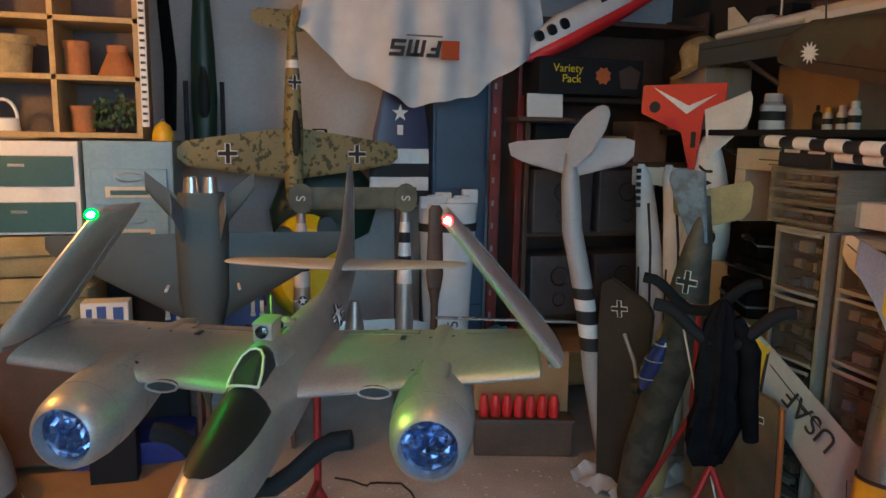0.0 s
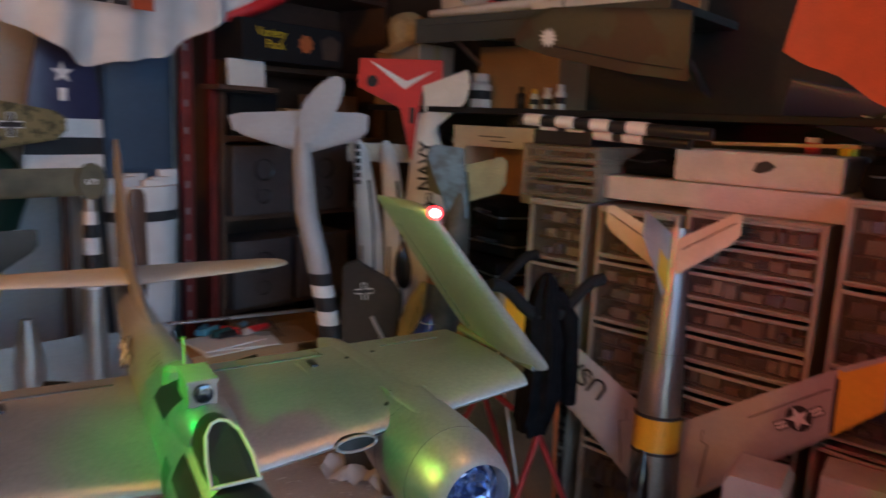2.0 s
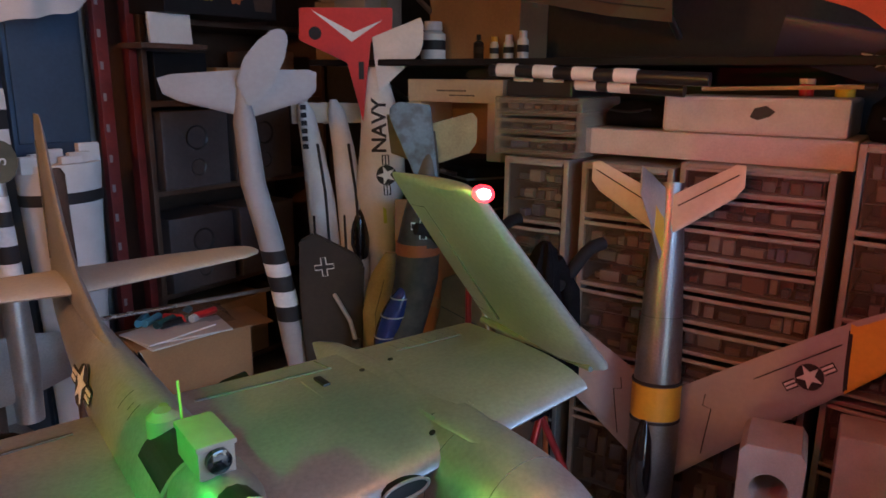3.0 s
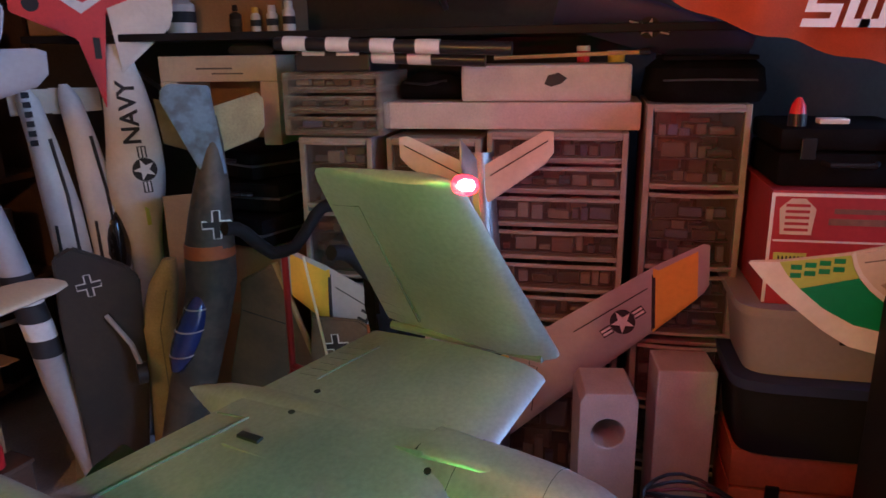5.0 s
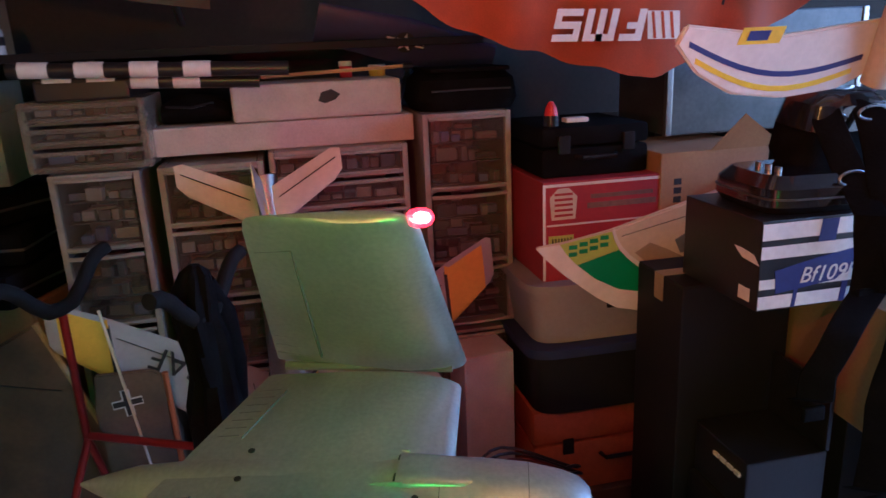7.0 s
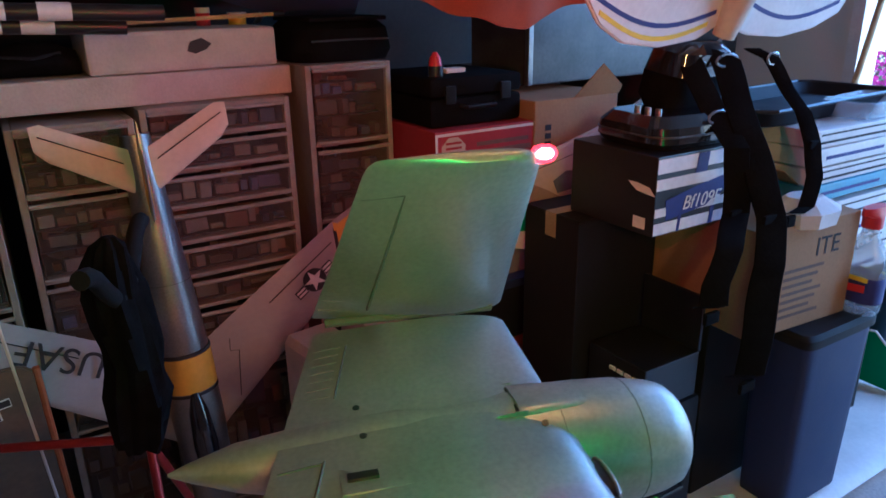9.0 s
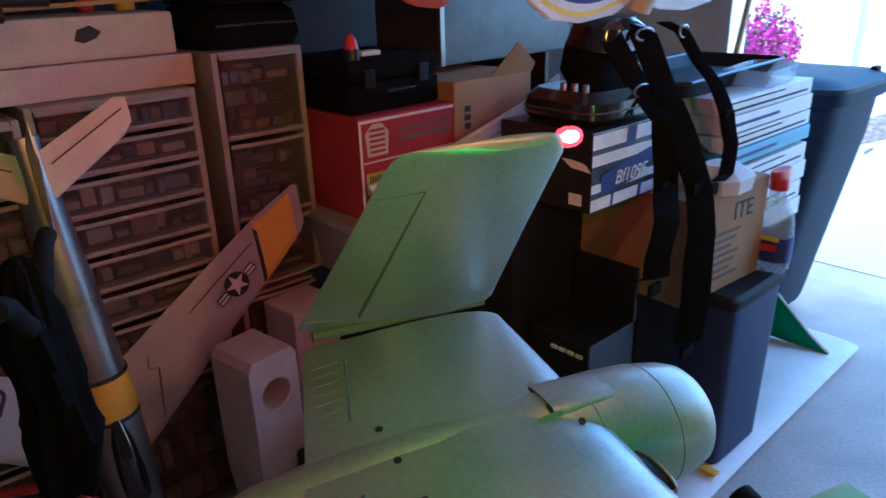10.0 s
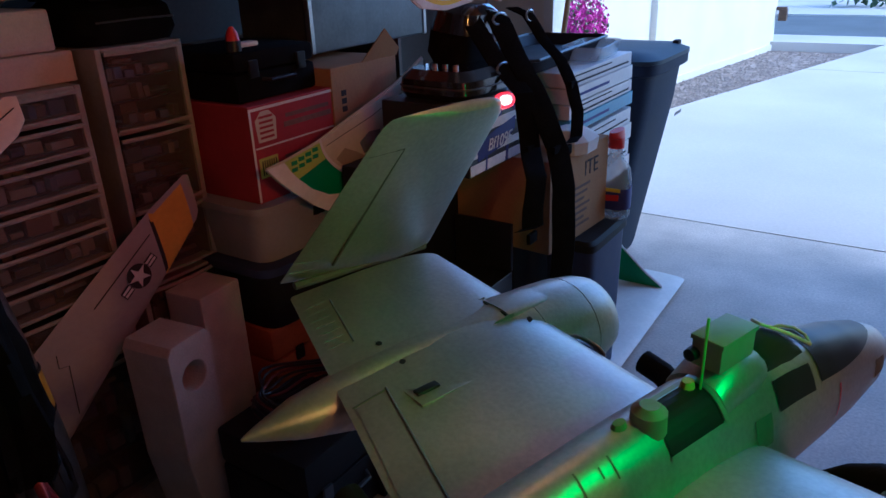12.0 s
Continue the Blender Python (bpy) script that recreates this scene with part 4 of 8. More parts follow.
part("back", box(0.012, 0.316, 0.2195, (0.10, 0, 0), 0), M["cardboard"], fc, smooth=False)
bars("scribble_bar", [(-0.08, 0.262, 0.14, 0.006), (-0.02, 0.245, 0.12, 0.005)], facing((-0.1305, 0, 0), (0, -1, 0), (0, 0, 1)), M["silver_line"], fc)
for i, (x, y, r, h, mt, lid) in enumerate(((2.67, 2.86, 0.030, 0.115, "print_white", "navy"), (2.53, 2.80, 0.052, 0.12, "paper", "white"), (2.56, 2.52, 0.018, 0.070, "cream", "yellow"), (2.57, 2.46, 0.020, 0.075, "paper", "white"), (2.56, 2.39, 0.022, 0.085, "print_white", "white"), (2.62, 2.62, 0.032, 0.08, "tubdark", "tubdark"))):
    cn = thing("can", pose(x, y, 1.561), "small spray can or bottle on the shelf", "can", "cans on the shelf")
    part("body", loft([((0, 0, 0), (r, 0, 0), (0, r, 0)), ((0, 0, h * 0.86), (r, 0, 0), (0, r, 0)), ((0, 0, h), (r * 0.6, 0, 0), (0, r * 0.6, 0))], 16), M[mt], cn)
    part("band", loft([((0, 0, h * 0.34), (r + 0.001, 0, 0), (0, r + 0.001, 0)), ((0, 0, h * 0.66), (r + 0.001, 0, 0), (0, r + 0.001, 0))], 16), M["print_black"], cn)
    part("cap", loft([((0, 0, h), (r * 0.75, 0, 0), (0, r * 0.75, 0)), ((0, 0, h * 1.28), (r * 0.7, 0, 0), (0, r * 0.7, 0))], 14), M[lid], cn)

# olive wing with a white sun mark hung high over the drawers
ow = thing("olive_wing", facing((2.19, 2.213, 1.80), (0.15, -0.99, 0.0), (-0.12, 0, 1)), "olive camouflaged model wing with a white sun mark hung on cords", "model wing")
part("panel", wing([((-0.14, 0.02, 0), (-0.14, -0.01, 0), 0.004), ((-0.10, 0.075, 0), (-0.10, -0.025, 0), 0.012), ((0.0, 0.115, 0), (0.0, -0.055, 0), 0.022), ((0.30, 0.100, 0), (0.30, -0.115, 0), 0.030), ((0.50, 0.085, 0), (0.50, -0.140, 0), 0.036)], up=(0, 0, 1)), M["camogreen"], ow)
part("sun_mark", plate([((0.036 if i % 2 else 0.020) * math.cos(math.pi * i / 12), (0.036 if i % 2 else 0.020) * math.sin(math.pi * i / 12)) for i in range(24)], 0.002, Matrix.Translation((0.0, 0.01, 0.0118))), M["print_white"], ow, smooth=False)
part("aileron_line", tube([(0.02, -0.02, 0.009), (0.30, -0.075, 0.013), (0.48, -0.10, 0.015)], 0.002, 5), M["print_black"], ow)
for x, y in ((0.05, 0.085), (0.44, 0.075)):
    part("cord", tube([(x, y, 0), (x + 0.0, 0.745, 0)], 0.003, 5), M["black"], ow)

# silver swept-wing jet standing on its nose, top towards the room
J = thing("model_jet", facing((1.975, 1.615, 0.10), (-0.13, -0.99, 0.0), (0, 0, 1)), "silver swept-wing model jet with yellow bands standing on its nose", "model jet")
J.matrix_world = pose(1.955, 1.566, 0.042, 0, 0, -95.5) @ pose(0, 0, 0, 84) @ pose(0, 0, 0, 0, 0, 3.2)
# local axes: x span, y up along the hull (tail up), z out of the top of the jet
JH = [(0.0, 0.0, 0.030, 0.030), (0.06, 0.0, 0.048, 0.052), (0.18, 0.0, 0.062, 0.070), (0.34, 0.0, 0.070, 0.078), (0.52, 0.0, 0.070, 0.074), (0.70, 0.0, 0.064, 0.066), (0.88, 0.0, 0.054, 0.054), (1.04, 0.0, 0.045, 0.044), (1.17, 0.0, 0.037, 0.036)]
# hull in the darkened silver, its shade put into the colour
part("fuselage", body(JH, 24), M["jetsilver"], J)
part("band", body([(0.475, 0.0, 0.0715, 0.0765), (0.575, 0.0, 0.0712, 0.0745)], 24), M["yellow"], J, "yellow fuselage band")
for y in (0.468, 0.582):
    part("band_edge", body([(y - 0.004, 0.0, 0.0722, 0.0774), (y + 0.004, 0.0, 0.0720, 0.0765)], 24), M["print_black"], J)
for y in (0.78,):
    part("panel_line", body([(y - 0.001, 0.0, 0.0608, 0.0618), (y + 0.001, 0.0, 0.0607, 0.0617)], 24), M["silver_line"], J)
part("canopy", body([(0.22, 0.062, 0.012, 0.008), (0.26, 0.072, 0.030, 0.030), (0.33, 0.074, 0.033, 0.036), (0.42, 0.070, 0.026, 0.026), (0.49, 0.064, 0.010, 0.008)], 16), M["gloss"], J, "dark glossy canopy")
for s in (-1, 1):
    w = part("wing", wing([((0.05 * s, 0.32, -0.01), (0.05 * s, 0.60, -0.01), 0.030), ((0.26 * s, 0.50, 0.0), (0.26 * s, 0.735, 0.0), 0.024), ((0.50 * s, 0.70, 0.012), (0.50 * s, 0.885, 0.012), 0.017), ((0.62 * s, 0.805, 0.018), (0.62 * s, 0.945, 0.018), 0.012), ((0.635 * s, 0.83, 0.018), (0.635 * s, 0.94, 0.018), 0.003)], up=(0, 0, 1)), M["lightgrey"], J, "pale silver swept wing")
    w.matrix_basis = Matrix.Translation((0, -0.042, -0.055)) @ pose(0, 0, 0, 0, 0 if s > 0 else 13.5, 0)
    part("tip_band", wing([((0.485 * s, 0.685, 0.0115), (0.485 * s, 0.873, 0.0115), 0.0195), ((0.605 * s, 0.79, 0.0173), (0.605 * s, 0.935, 0.0173), 0.0145)], up=(0, 0, 1)), M["yellow"], w, "yellow wing tip band")
    for a in (0.482, 0.608):
        le = 0.32 + (a - 0.05) * 0.851
        te = 0.60 + (a - 0.05) * 0.605
        part("tip_band_edge", wing([((a * s, le, 0.012), (a * s, te, 0.012), 0.023), ((a * s + 0.010 * s, le + 0.008, 0.012), (a * s + 0.010 * s, te + 0.006, 0.012), 0.023)], up=(0, 0, 1)), M["print_black"], w)
    part("aileron_line", tube([(0.26 * s, 0.675, 0.0095), (0.47 * s, 0.815, 0.017)], 0.0016, 5), M["print_black"], w)
    part("panel_line", tube([(0.13 * s, 0.42, 0.0125), (0.15 * s, 0.56, 0.012), (0.125 * s, 0.565, 0.012), (0.13 * s, 0.60, 0.010)], 0.0013, 5), M["print_black"], w)
    st = part("tailplane", wing([((0.02 * s, 1.02, 0.03), (0.02 * s, 1.135, 0.03), 0.012), ((0.20 * s, 1.135, 0.055), (0.20 * s, 1.225, 0.055), 0.009), ((0.225 * s, 1.165, 0.058), (0.225 * s, 1.222, 0.058), 0.003)], up=(0, 0, 1)), M["cream"], J, "pale tailplane")
    part("elevator_line", tube([(0.04 * s, 1.105, 0.0385), (0.21 * s, 1.198, 0.061)], 0.0016, 5), M["print_black"], st)
star_and_bar(J, facing((0.402, 0.673, -0.0345), (0.82, 0.57, 0.02), (-0.57, 0.82, 0)), 0.036)
lettering("usaf_letters", "USAF", 0.095, facing((-0.285, 0.650, 0.0320), (-0.835, 0.51, 0.200), (-0.498, -0.857, 0.117)), M["print_black"], J, "black letters USAF")
part("fin", wing([((0, 0.92, 0.03), (0, 1.15, 0.03), 0.014), ((0, 1.06, 0.13), (0, 1.19, 0.13), 0.011), ((0, 1.14, 0.20), (0, 1.215, 0.20), 0.006)], up=(1, 0, 0)), M["silver"], J, "silver fin with a yellow flash")
part("fin_flash", wing([((0, 0.955, 0.045), (0, 1.12, 0.045), 0.0165), ((0, 1.03, 0.105), (0, 1.15, 0.105), 0.0140)], up=(1, 0, 0)), M["yellow"], J, "yellow flash on the fin")

# foam blocks, one with a round hole, on the floor boxes in front of the drawers
blk = thing("foam_block", pose(1.882, 1.236, 0.0, 0, 0, 8), "white foam packing block with a round hole", "foam block", "foam packing blocks")


def pierced(w, h, cz, r, depth, n=32):
    """A slab face with a round hole: outline, front, hole wall right through, front at x = 0, back at x = depth."""
    bm2 = bmesh.new()
    out, hole = [], []
    for k in range(n):
        a = 2 * math.pi * (k + 0.5) / n
        c, q = math.cos(a), math.sin(a)
        lim = min((w / 2) / max(abs(c), 1e-6), ((h - cz) if q > 0 else cz) / max(abs(q), 1e-6))
        out.append((c * lim, cz + q * lim))
        hole.append((c * r, cz + q * r))
    rings = [[bm2.verts.new((x, y, z)) for y, z in loop] for x, loop in ((depth, out), (0.004, out), (0.0, [(y * 0.975, cz + (z - cz) * 0.99) for y, z in out]), (0.0, [(y * 1.06, cz + (z - cz) * 1.06) for y, z in hole]), (0.003, hole), (depth, [(y * 0.93, cz + (z - cz) * 0.93) for y, z in hole]))]
    for a, c in zip(rings, rings[1:] + rings[:1]):
        for k in range(n):
            bm2.faces.new((a[k], a[(k + 1) % n], c[(k + 1) % n], c[k]))
    return bm2


face = pierced(0.155, 0.605, 0.488, 0.044, 0.165)
face.transform(Matrix.Translation((-0.0735, 0, 0)))
part("pierced_block", face, M["foam"], blk, "foam block with a round hole through it", smooth=False)
block("foam_block", 1.915, 2.06, 0.945, 1.105, 0.0, 0.64, M["foam"], "tall white foam packing block", "foam block", "foam packing blocks", rz=6)
rl = thing("cable_tangle", pose(1.62, 1.02, 0.30), "tangle of thin dark cables, some coloured red for red-lit glints", "cable")
# every third cord is dark red, colouring in the red light's glints
for k in range(9):
    a0 = k * 0.5
    part("cord", tube([(0.11 * math.cos(a + a0) + 0.03 * math.sin(3 * a + k), 0.14 * math.sin(a + a0) + 0.02 * math.cos(2 * a + k), 0.012 + 0.014 * k + 0.020 * math.sin(2 * a + k)) for a in [1.8 * math.pi * j / 20 for j in range(21)]], 0.0045, 6), M["black" if k % 3 else "dred"], rl)
hard_case("low_box", 1.45, 1.80, 0.85, 1.20, 0.0, 0.30, M["tubdark"], "dark low box on the floor under a cable", category="box")

# tubs and the red carton
tb = thing("storage_tub", pose(2.03, 0.60, 0.45), "dark storage tub with a blue lid", "storage tub", "stacked storage tubs")
part("tub", loft([((0, 0, 0), (0.19, 0, 0), (0, 0.29, 0)), ((0, 0, 0.20), (0.215, 0, 0), (0, 0.315, 0))], 28, 8), M["tubdark"], tb)
part("lid", loft([((0, 0, 0.195), (0.225, 0, 0), (0, 0.325, 0)), ((0, 0, 0.222), (0.225, 0, 0), (0, 0.325, 0)), ((0, 0, 0.228), (0.205, 0, 0), (0, 0.305, 0))], 28, 8), M["tubblue"], tb)
tg = thing("storage_tub", pose(2.03, 0.60, 0.680), "grey storage tub holding up the red carton", "storage tub", "stacked storage tubs")
part("tub", loft([((0, 0, 0), (0.19, 0, 0), (0, 0.29, 0)), ((0, 0, 0.17), (0.21, 0, 0), (0, 0.315, 0))], 28, 8), M["tubgrey"], tg)
part("rim", loft([((0, 0, 0.165), (0.222, 0, 0), (0, 0.325, 0)), ((0, 0, 0.187), (0.222, 0, 0), (0, 0.325, 0))], 28, 8), M["tubgrey"], tg)
part("handle", loft([((-0.204, 0.05, 0.10), (0.004, 0, 0), (0, 0.035, 0)), ((-0.208, 0.05, 0.13), (0.004, 0, 0), (0, 0.035, 0))], 10, 4), M["tubdark"], tg)
hard_case("orange_case", 1.86, 2.24, 0.34, 0.90, 0.16, 0.449, M["orangep"], "faded orange plastic case under the tubs", trim="tubdark")
block("wooden_plinth", 1.84, 2.30, 0.30, 0.92, 0.0, 0.159, M["darkwood"], "dark low wooden plinth on the floor", "plinth")
rb = thing("red_carton", pose(2.05, 0.692, 0.868), "red printed carton with a white edged label", "carton")
part("carton", box(0.39, 0.352, 0.288, (0, 0, 0), 0.003), M["redbox"], rb, smooth=False)
fm = facing((-0.1955, -0.085, 0.144), (0, -1, 0), (0, 0, 1))
part("label_edge", plate([(-0.262, 0.13), (0.090, 0.13), (0.090, 0.138), (-0.262, 0.138)], 0.001, fm), M["paper"], rb, smooth=False)
part("label_edge", plate([(-0.262, -0.14), (-0.254, -0.14), (-0.254, 0.13), (-0.262, 0.13)], 0.001, fm), M["paper"], rb, smooth=False)
part("label_rule", plate([(-0.25, 0.018), (0.088, 0.018), (0.088, 0.023), (-0.25, 0.023)], 0.001, fm), M["paper"], rb, smooth=False)
em = part("emblem", plate([(-0.236, 0.036), (-0.166, 0.036), (-0.160, 0.10), (-0.185, 0.125), (-0.217, 0.125), (-0.242, 0.10)], 0.0012, fm), M["cream"], rb, "cream emblem with red bars", smooth=False)
bars("emblem_bar", [(-0.228, 0.045 + 0.015 * k, 0.054, 0.007) for k in range(5)], fm @ Matrix.Translation((0, 0, 0.0013)), M["redbox"], em)
part("code_patch", plate([(-0.245, -0.07), (-0.17, -0.07), (-0.17, -0.01), (-0.245, -0.01)], 0.001, fm), M["lime"], rb, smooth=False)
bars("code_bar", [(-0.235 + 0.009 * k, -0.062, 0.004, 0.044) for k in range(7)], fm @ Matrix.Translation((0, 0, 0.001)), M["print_black"], rb)
bars("label_bar", [(-0.12, 0.090, 0.19, 0.012), (-0.13, 0.062, 0.21, 0.016), (-0.14, -0.03, 0.19, 0.010), (-0.14, -0.055, 0.12, 0.008)], fm, M["parts3"], rb)

# black cases on top of the carton, red-capped bottle
hard_case("black_radio_case", 1.90, 2.24, 0.53, 0.855, 1.157, 1.30, M["cloth_black"], "black equipment case on the red carton", trim="black")
sb = thing("black_bag", pose(2.26, 1.00, 1.344), "soft black bag on the drawer tower", "bag")
part("body", loft([((0, 0, z), (w, 0, 0), (0, d, 0)) for z, w, d in ((0, 0.15, 0.15), (0.03, 0.165, 0.165), (0.09, 0.155, 0.155), (0.12, 0.12, 0.12))], 28, 4), M["cloth_black"], sb)
part("flap", box(0.30, 0.24, 0.012, (-0.01, 0, 0.112), 0.005), M["cloth_black"], sb)
part("zip", tube([(-0.166, -0.12, 0.06), (-0.168, 0, 0.062), (-0.166, 0.12, 0.06)], 0.003, 6), M["case"], sb)
cap = thing("glue_bottle", pose(1.94, 0.812, 1.301), "small bottle with a glossy red cap", "bottle")
part("body", loft([((0, 0, 0), (0.022, 0, 0), (0, 0.022, 0)), ((0, 0, 0.03), (0.022, 0, 0), (0, 0.022, 0))], 12), M["black"], cap)
part("cap", loft([((0, 0, 0.03), (0.02, 0, 0), (0, 0.02, 0)), ((0, 0, 0.05), (0.017, 0, 0), (0, 0.017, 0)), ((0, 0, 0.068), (0.006, 0, 0), (0, 0.006, 0))], 12), M["red"], cap)
block("small_white_tray", 1.98, 2.02, 0.68, 0.75, 1.301, 1.315, M["paper"], "small white tray on the black case", "tray")
mc = thing("metal_case", pose(2.19, 0.075, 1.235), "grey metal equipment case with steel edges", "case")
part("case", box(0.34, 0.66, 0.36, (0, 0, 0), 0.006), M["case"], mc, smooth=False)
for y in (-0.33, 0.33):
    part("edge", box(0.02, 0.02, 0.36, (-0.165, y, 0), 0.003), M["steel"], mc, smooth=False)
cs = thing("low_shelf", pose(2.47, -0.07, 0), "dark open wooden shelf under the metal case", "shelf")
part("top", box(0.56, 0.76, 0.039, (0.09, 0, 1.195), 0.003), M["darkwood"], cs, smooth=False)
for y in (-0.37, 0.37):
    part("side", box(0.54, 0.02, 1.193, (0.09, y, 0), 0.002), M["darkwood"], cs, smooth=False)
part("board", box(0.54, 0.71, 0.02, (0.09, 0, 0.5), 0.002), M["darkwood"], cs, smooth=False)


# small clutter on the towers and the wall shelf
bc1 = thing("black_pouch", pose(2.26, 1.80, 1.343), "crumpled black cloth pouch on the foam plank", "pouch")
pb1 = loft([((0, y, z), (w, 0, 0), (0, 0, h)) for y, z, w, h in ((-0.10, 0.03, 0.05, 0.028), (-0.05, 0.042, 0.065, 0.040), (0.03, 0.046, 0.06, 0.044), (0.09, 0.03, 0.04, 0.028))], 20)
for v in pb1.verts:
    k = 1 + 0.18 * noise.noise(v.co * 24)
    v.co.x, v.co.z = v.co.x * k, max(0.001, v.co.z * k)
part("cloth", pb1, M["cloth_black"], bc1)
part("cord", tube([(-0.05, -0.06, 0.06), (-0.075, 0.0, 0.05), (-0.06, 0.07, 0.055)], 0.004, 6), M["black"], bc1)
cbg = loft([((0, 0, z), (w, 0, 0), (0, w * 1.1, 0)) for z, w in ((0, 0.06), (0.05, 0.075), (0.10, 0.07), (0.14, 0.05), (0.155, 0.02))], 18)
for v in cbg.verts:
    k = 1 + 0.25 * noise.noise(v.co * 30)
    v.co.x, v.co.y = v.co.x * k, v.co.y * k
solo("clear_bag", cbg, M["drawer"], pose(2.50, 2.52, 1.485) @ Matrix.Diagonal((0.8, 1, 0.3, 1)), "crumpled clear plastic bag on the pale carton", "bag", smooth=False)
for k, (y, r, h, mt, lab) in enumerate(((1.34, 0.02, 0.05, "red", "small red pot on the foam plank"), (1.24, 0.026, 0.035, "byellow", "small yellow pot on the foam plank"))):
    sp1 = thing("paint_pot", pose(2.37, y, 1.448), lab, "paint pot", "paint pots")
    part("pot", loft([((0, 0, 0), (r, 0, 0), (0, r, 0)), ((0, 0, h * 0.7), (r, 0, 0), (0, r, 0))], 14), M[mt], sp1)
    part("lid", loft([((0, 0, h * 0.7), (r * 1.08, 0, 0), (0, r * 1.08, 0)), ((0, 0, h), (r * 1.05, 0, 0), (0, r * 1.05, 0))], 14), M["white"], sp1)
tn = thing("thin_stick", pose(2.22, 1.40, 1.466), "thin pale stick lying over the foam plank", "stick")
part("shaft", tube([(0, -0.22, 0.012), (0.02, 0.20, 0.0)], 0.006, 6), M["pine"], tn)
part("tip", tube([(0, -0.25, 0.013), (0, -0.22, 0.012)], 0.009, 8), M["black"], tn)
dw = thing("navy_star_wing", facing((2.34, 1.15, 1.55), (0.05, -1, -0.25), (-0.30, 0, 1)), "dark navy model wing with a white star leaning on the shelf", "model wing")
part("panel", wing([((-0.28, 0.06, 0), (-0.28, -0.06, 0), 0.012), ((0.0, 0.075, 0), (0.0, -0.075, 0), 0.018), ((0.30, 0.05, 0), (0.30, -0.05, 0), 0.012)], up=(0, 0, 1)), M["navy"], dw)
star_and_bar(dw, Matrix.Translation((0.0, 0.0, 0.0102)), 0.032)

# ---- models, shelves and clutter along the back wall ----


def hung(x, y, z, tilt=0.0, turn=0.0):
    """A pose for a model hung nose down: x span, y up along the hull, z out towards the room."""
    return pose(x, y, z, 0, 0, turn) @ pose(0, 0, 0, 90) @ pose(0, 0, 0, 0, 0, tilt)


# open wooden cubby on the cabinets, with pots, a basket and a plant
cu = thing("cubby_shelf", pose(-0.40, 3.62, 1.475), "open pine cubby shelf holding pots and a plant", "shelf")
for x in (-0.32, 0.0, 0.32):
    part("upright", box(0.022, 0.34, 0.80, (x, 0, 0.022), 0.002), M["pine"], cu, smooth=False)
for z in (0.0, 0.235, 0.47, 0.80):
    part("board", box(0.664, 0.34, 0.022, (0, 0, z), 0.002), M["pine"], cu, smooth=False)
part("backing", box(0.66, 0.012, 0.80, (0, 0.176, 0.0), 0), M["darkwood"], cu, smooth=False)
vs = part("slotted_strip", box(0.030, 0.012, 0.70, (0.345, -0.165, 0.05), 0.002), M["white"], cu, smooth=False)
for k in range(22):
    part("slot", box(0.020, 0.004, 0.010, (0.345, -0.172, 0.07 + 0.03 * k), 0), M["black"], vs, smooth=False)


def pot(x, y, z, r, h, mat, label, flare=1.25):
    p = thing("plant_pot", pose(x, y, z), label, "pot", "pots in the cubby")
    part("body", loft([((0, 0, 0), (r, 0, 0), (0, r, 0)), ((0, 0, h * 0.8), (r * flare, 0, 0), (0, r * flare, 0)), ((0, 0, h * 0.8), (r * flare * 1.1, 0, 0), (0, r * flare * 1.1, 0)), ((0, 0, h), (r * flare * 1.12, 0, 0), (0, r * flare * 1.12, 0)), ((0, 0, h * 0.94), (r * flare * 0.95, 0, 0), (0, r * flare * 0.95, 0))], 20), M[mat], p)
    return p


pot(-0.17, 3.56, 1.733, 0.085, 0.13, "terracotta", "upturned terracotta pot in the cubby", 0.45)
pot(-0.33, 3.56, 1.733, 0.050, 0.14, "terracotta", "tall reddish clay pot in the cubby", 1.0)
pot(-0.60, 3.56, 1.733, 0.090, 0.15, "skin_tan", "tan woven basket in the cubby", 1.15)
pot(-0.32, 3.56, 1.498, 0.045, 0.11, "terracotta", "small clay pot in the cubby", 1.1)
pl = thing("potted_plant", pose(-0.19, 3.56, 1.498), "bushy green plant in the cubby", "plant")
lf = bmesh.new()
rnd = random.Random(21)
for _ in range(260):
    a, r = rnd.random() * 6.283, rnd.random() ** 0.5
    p = Vector((math.cos(a) * r * 0.11, math.sin(a) * r * 0.09, 0.02 + rnd.random() * 0.15 * (1.1 - 0.5 * r)))
    plate([(-0.014, 0), (0, -0.008), (0.016, 0), (0, 0.009)], 0.001, Matrix.Translation(p) @ Euler((rnd.random() * 6, rnd.random() * 6, rnd.random() * 6)).to_matrix().to_4x4(), lf)
part("leaves", lf, M["leaf"], pl, kind="stuff", smooth=False)
part("stem", tube([(0, 0, 0), (0.01, 0, 0.06), (0, 0.01, 0.12)], [0.012, 0.008, 0.004], 6), M["darkwood"], pl)
wc = thing("watering_can", pose(-0.62, 3.55, 1.498), "white watering can with a hooped handle", "watering can")
part("body", loft([((0, 0, 0), (0.06, 0, 0), (0, 0.05, 0)), ((0, 0, 0.05), (0.055, 0, 0), (0, 0.045, 0)), ((0, 0, 0.055), (0.03, 0, 0), (0, 0.03, 0))], 16), M["white"], wc)
part("handle", tube([(0.05 * math.cos(a), 0, 0.05 + 0.08 * math.sin(a)) for a in [math.pi * k / 10 for k in range(11)]], 0.007, 8), M["white"], wc)
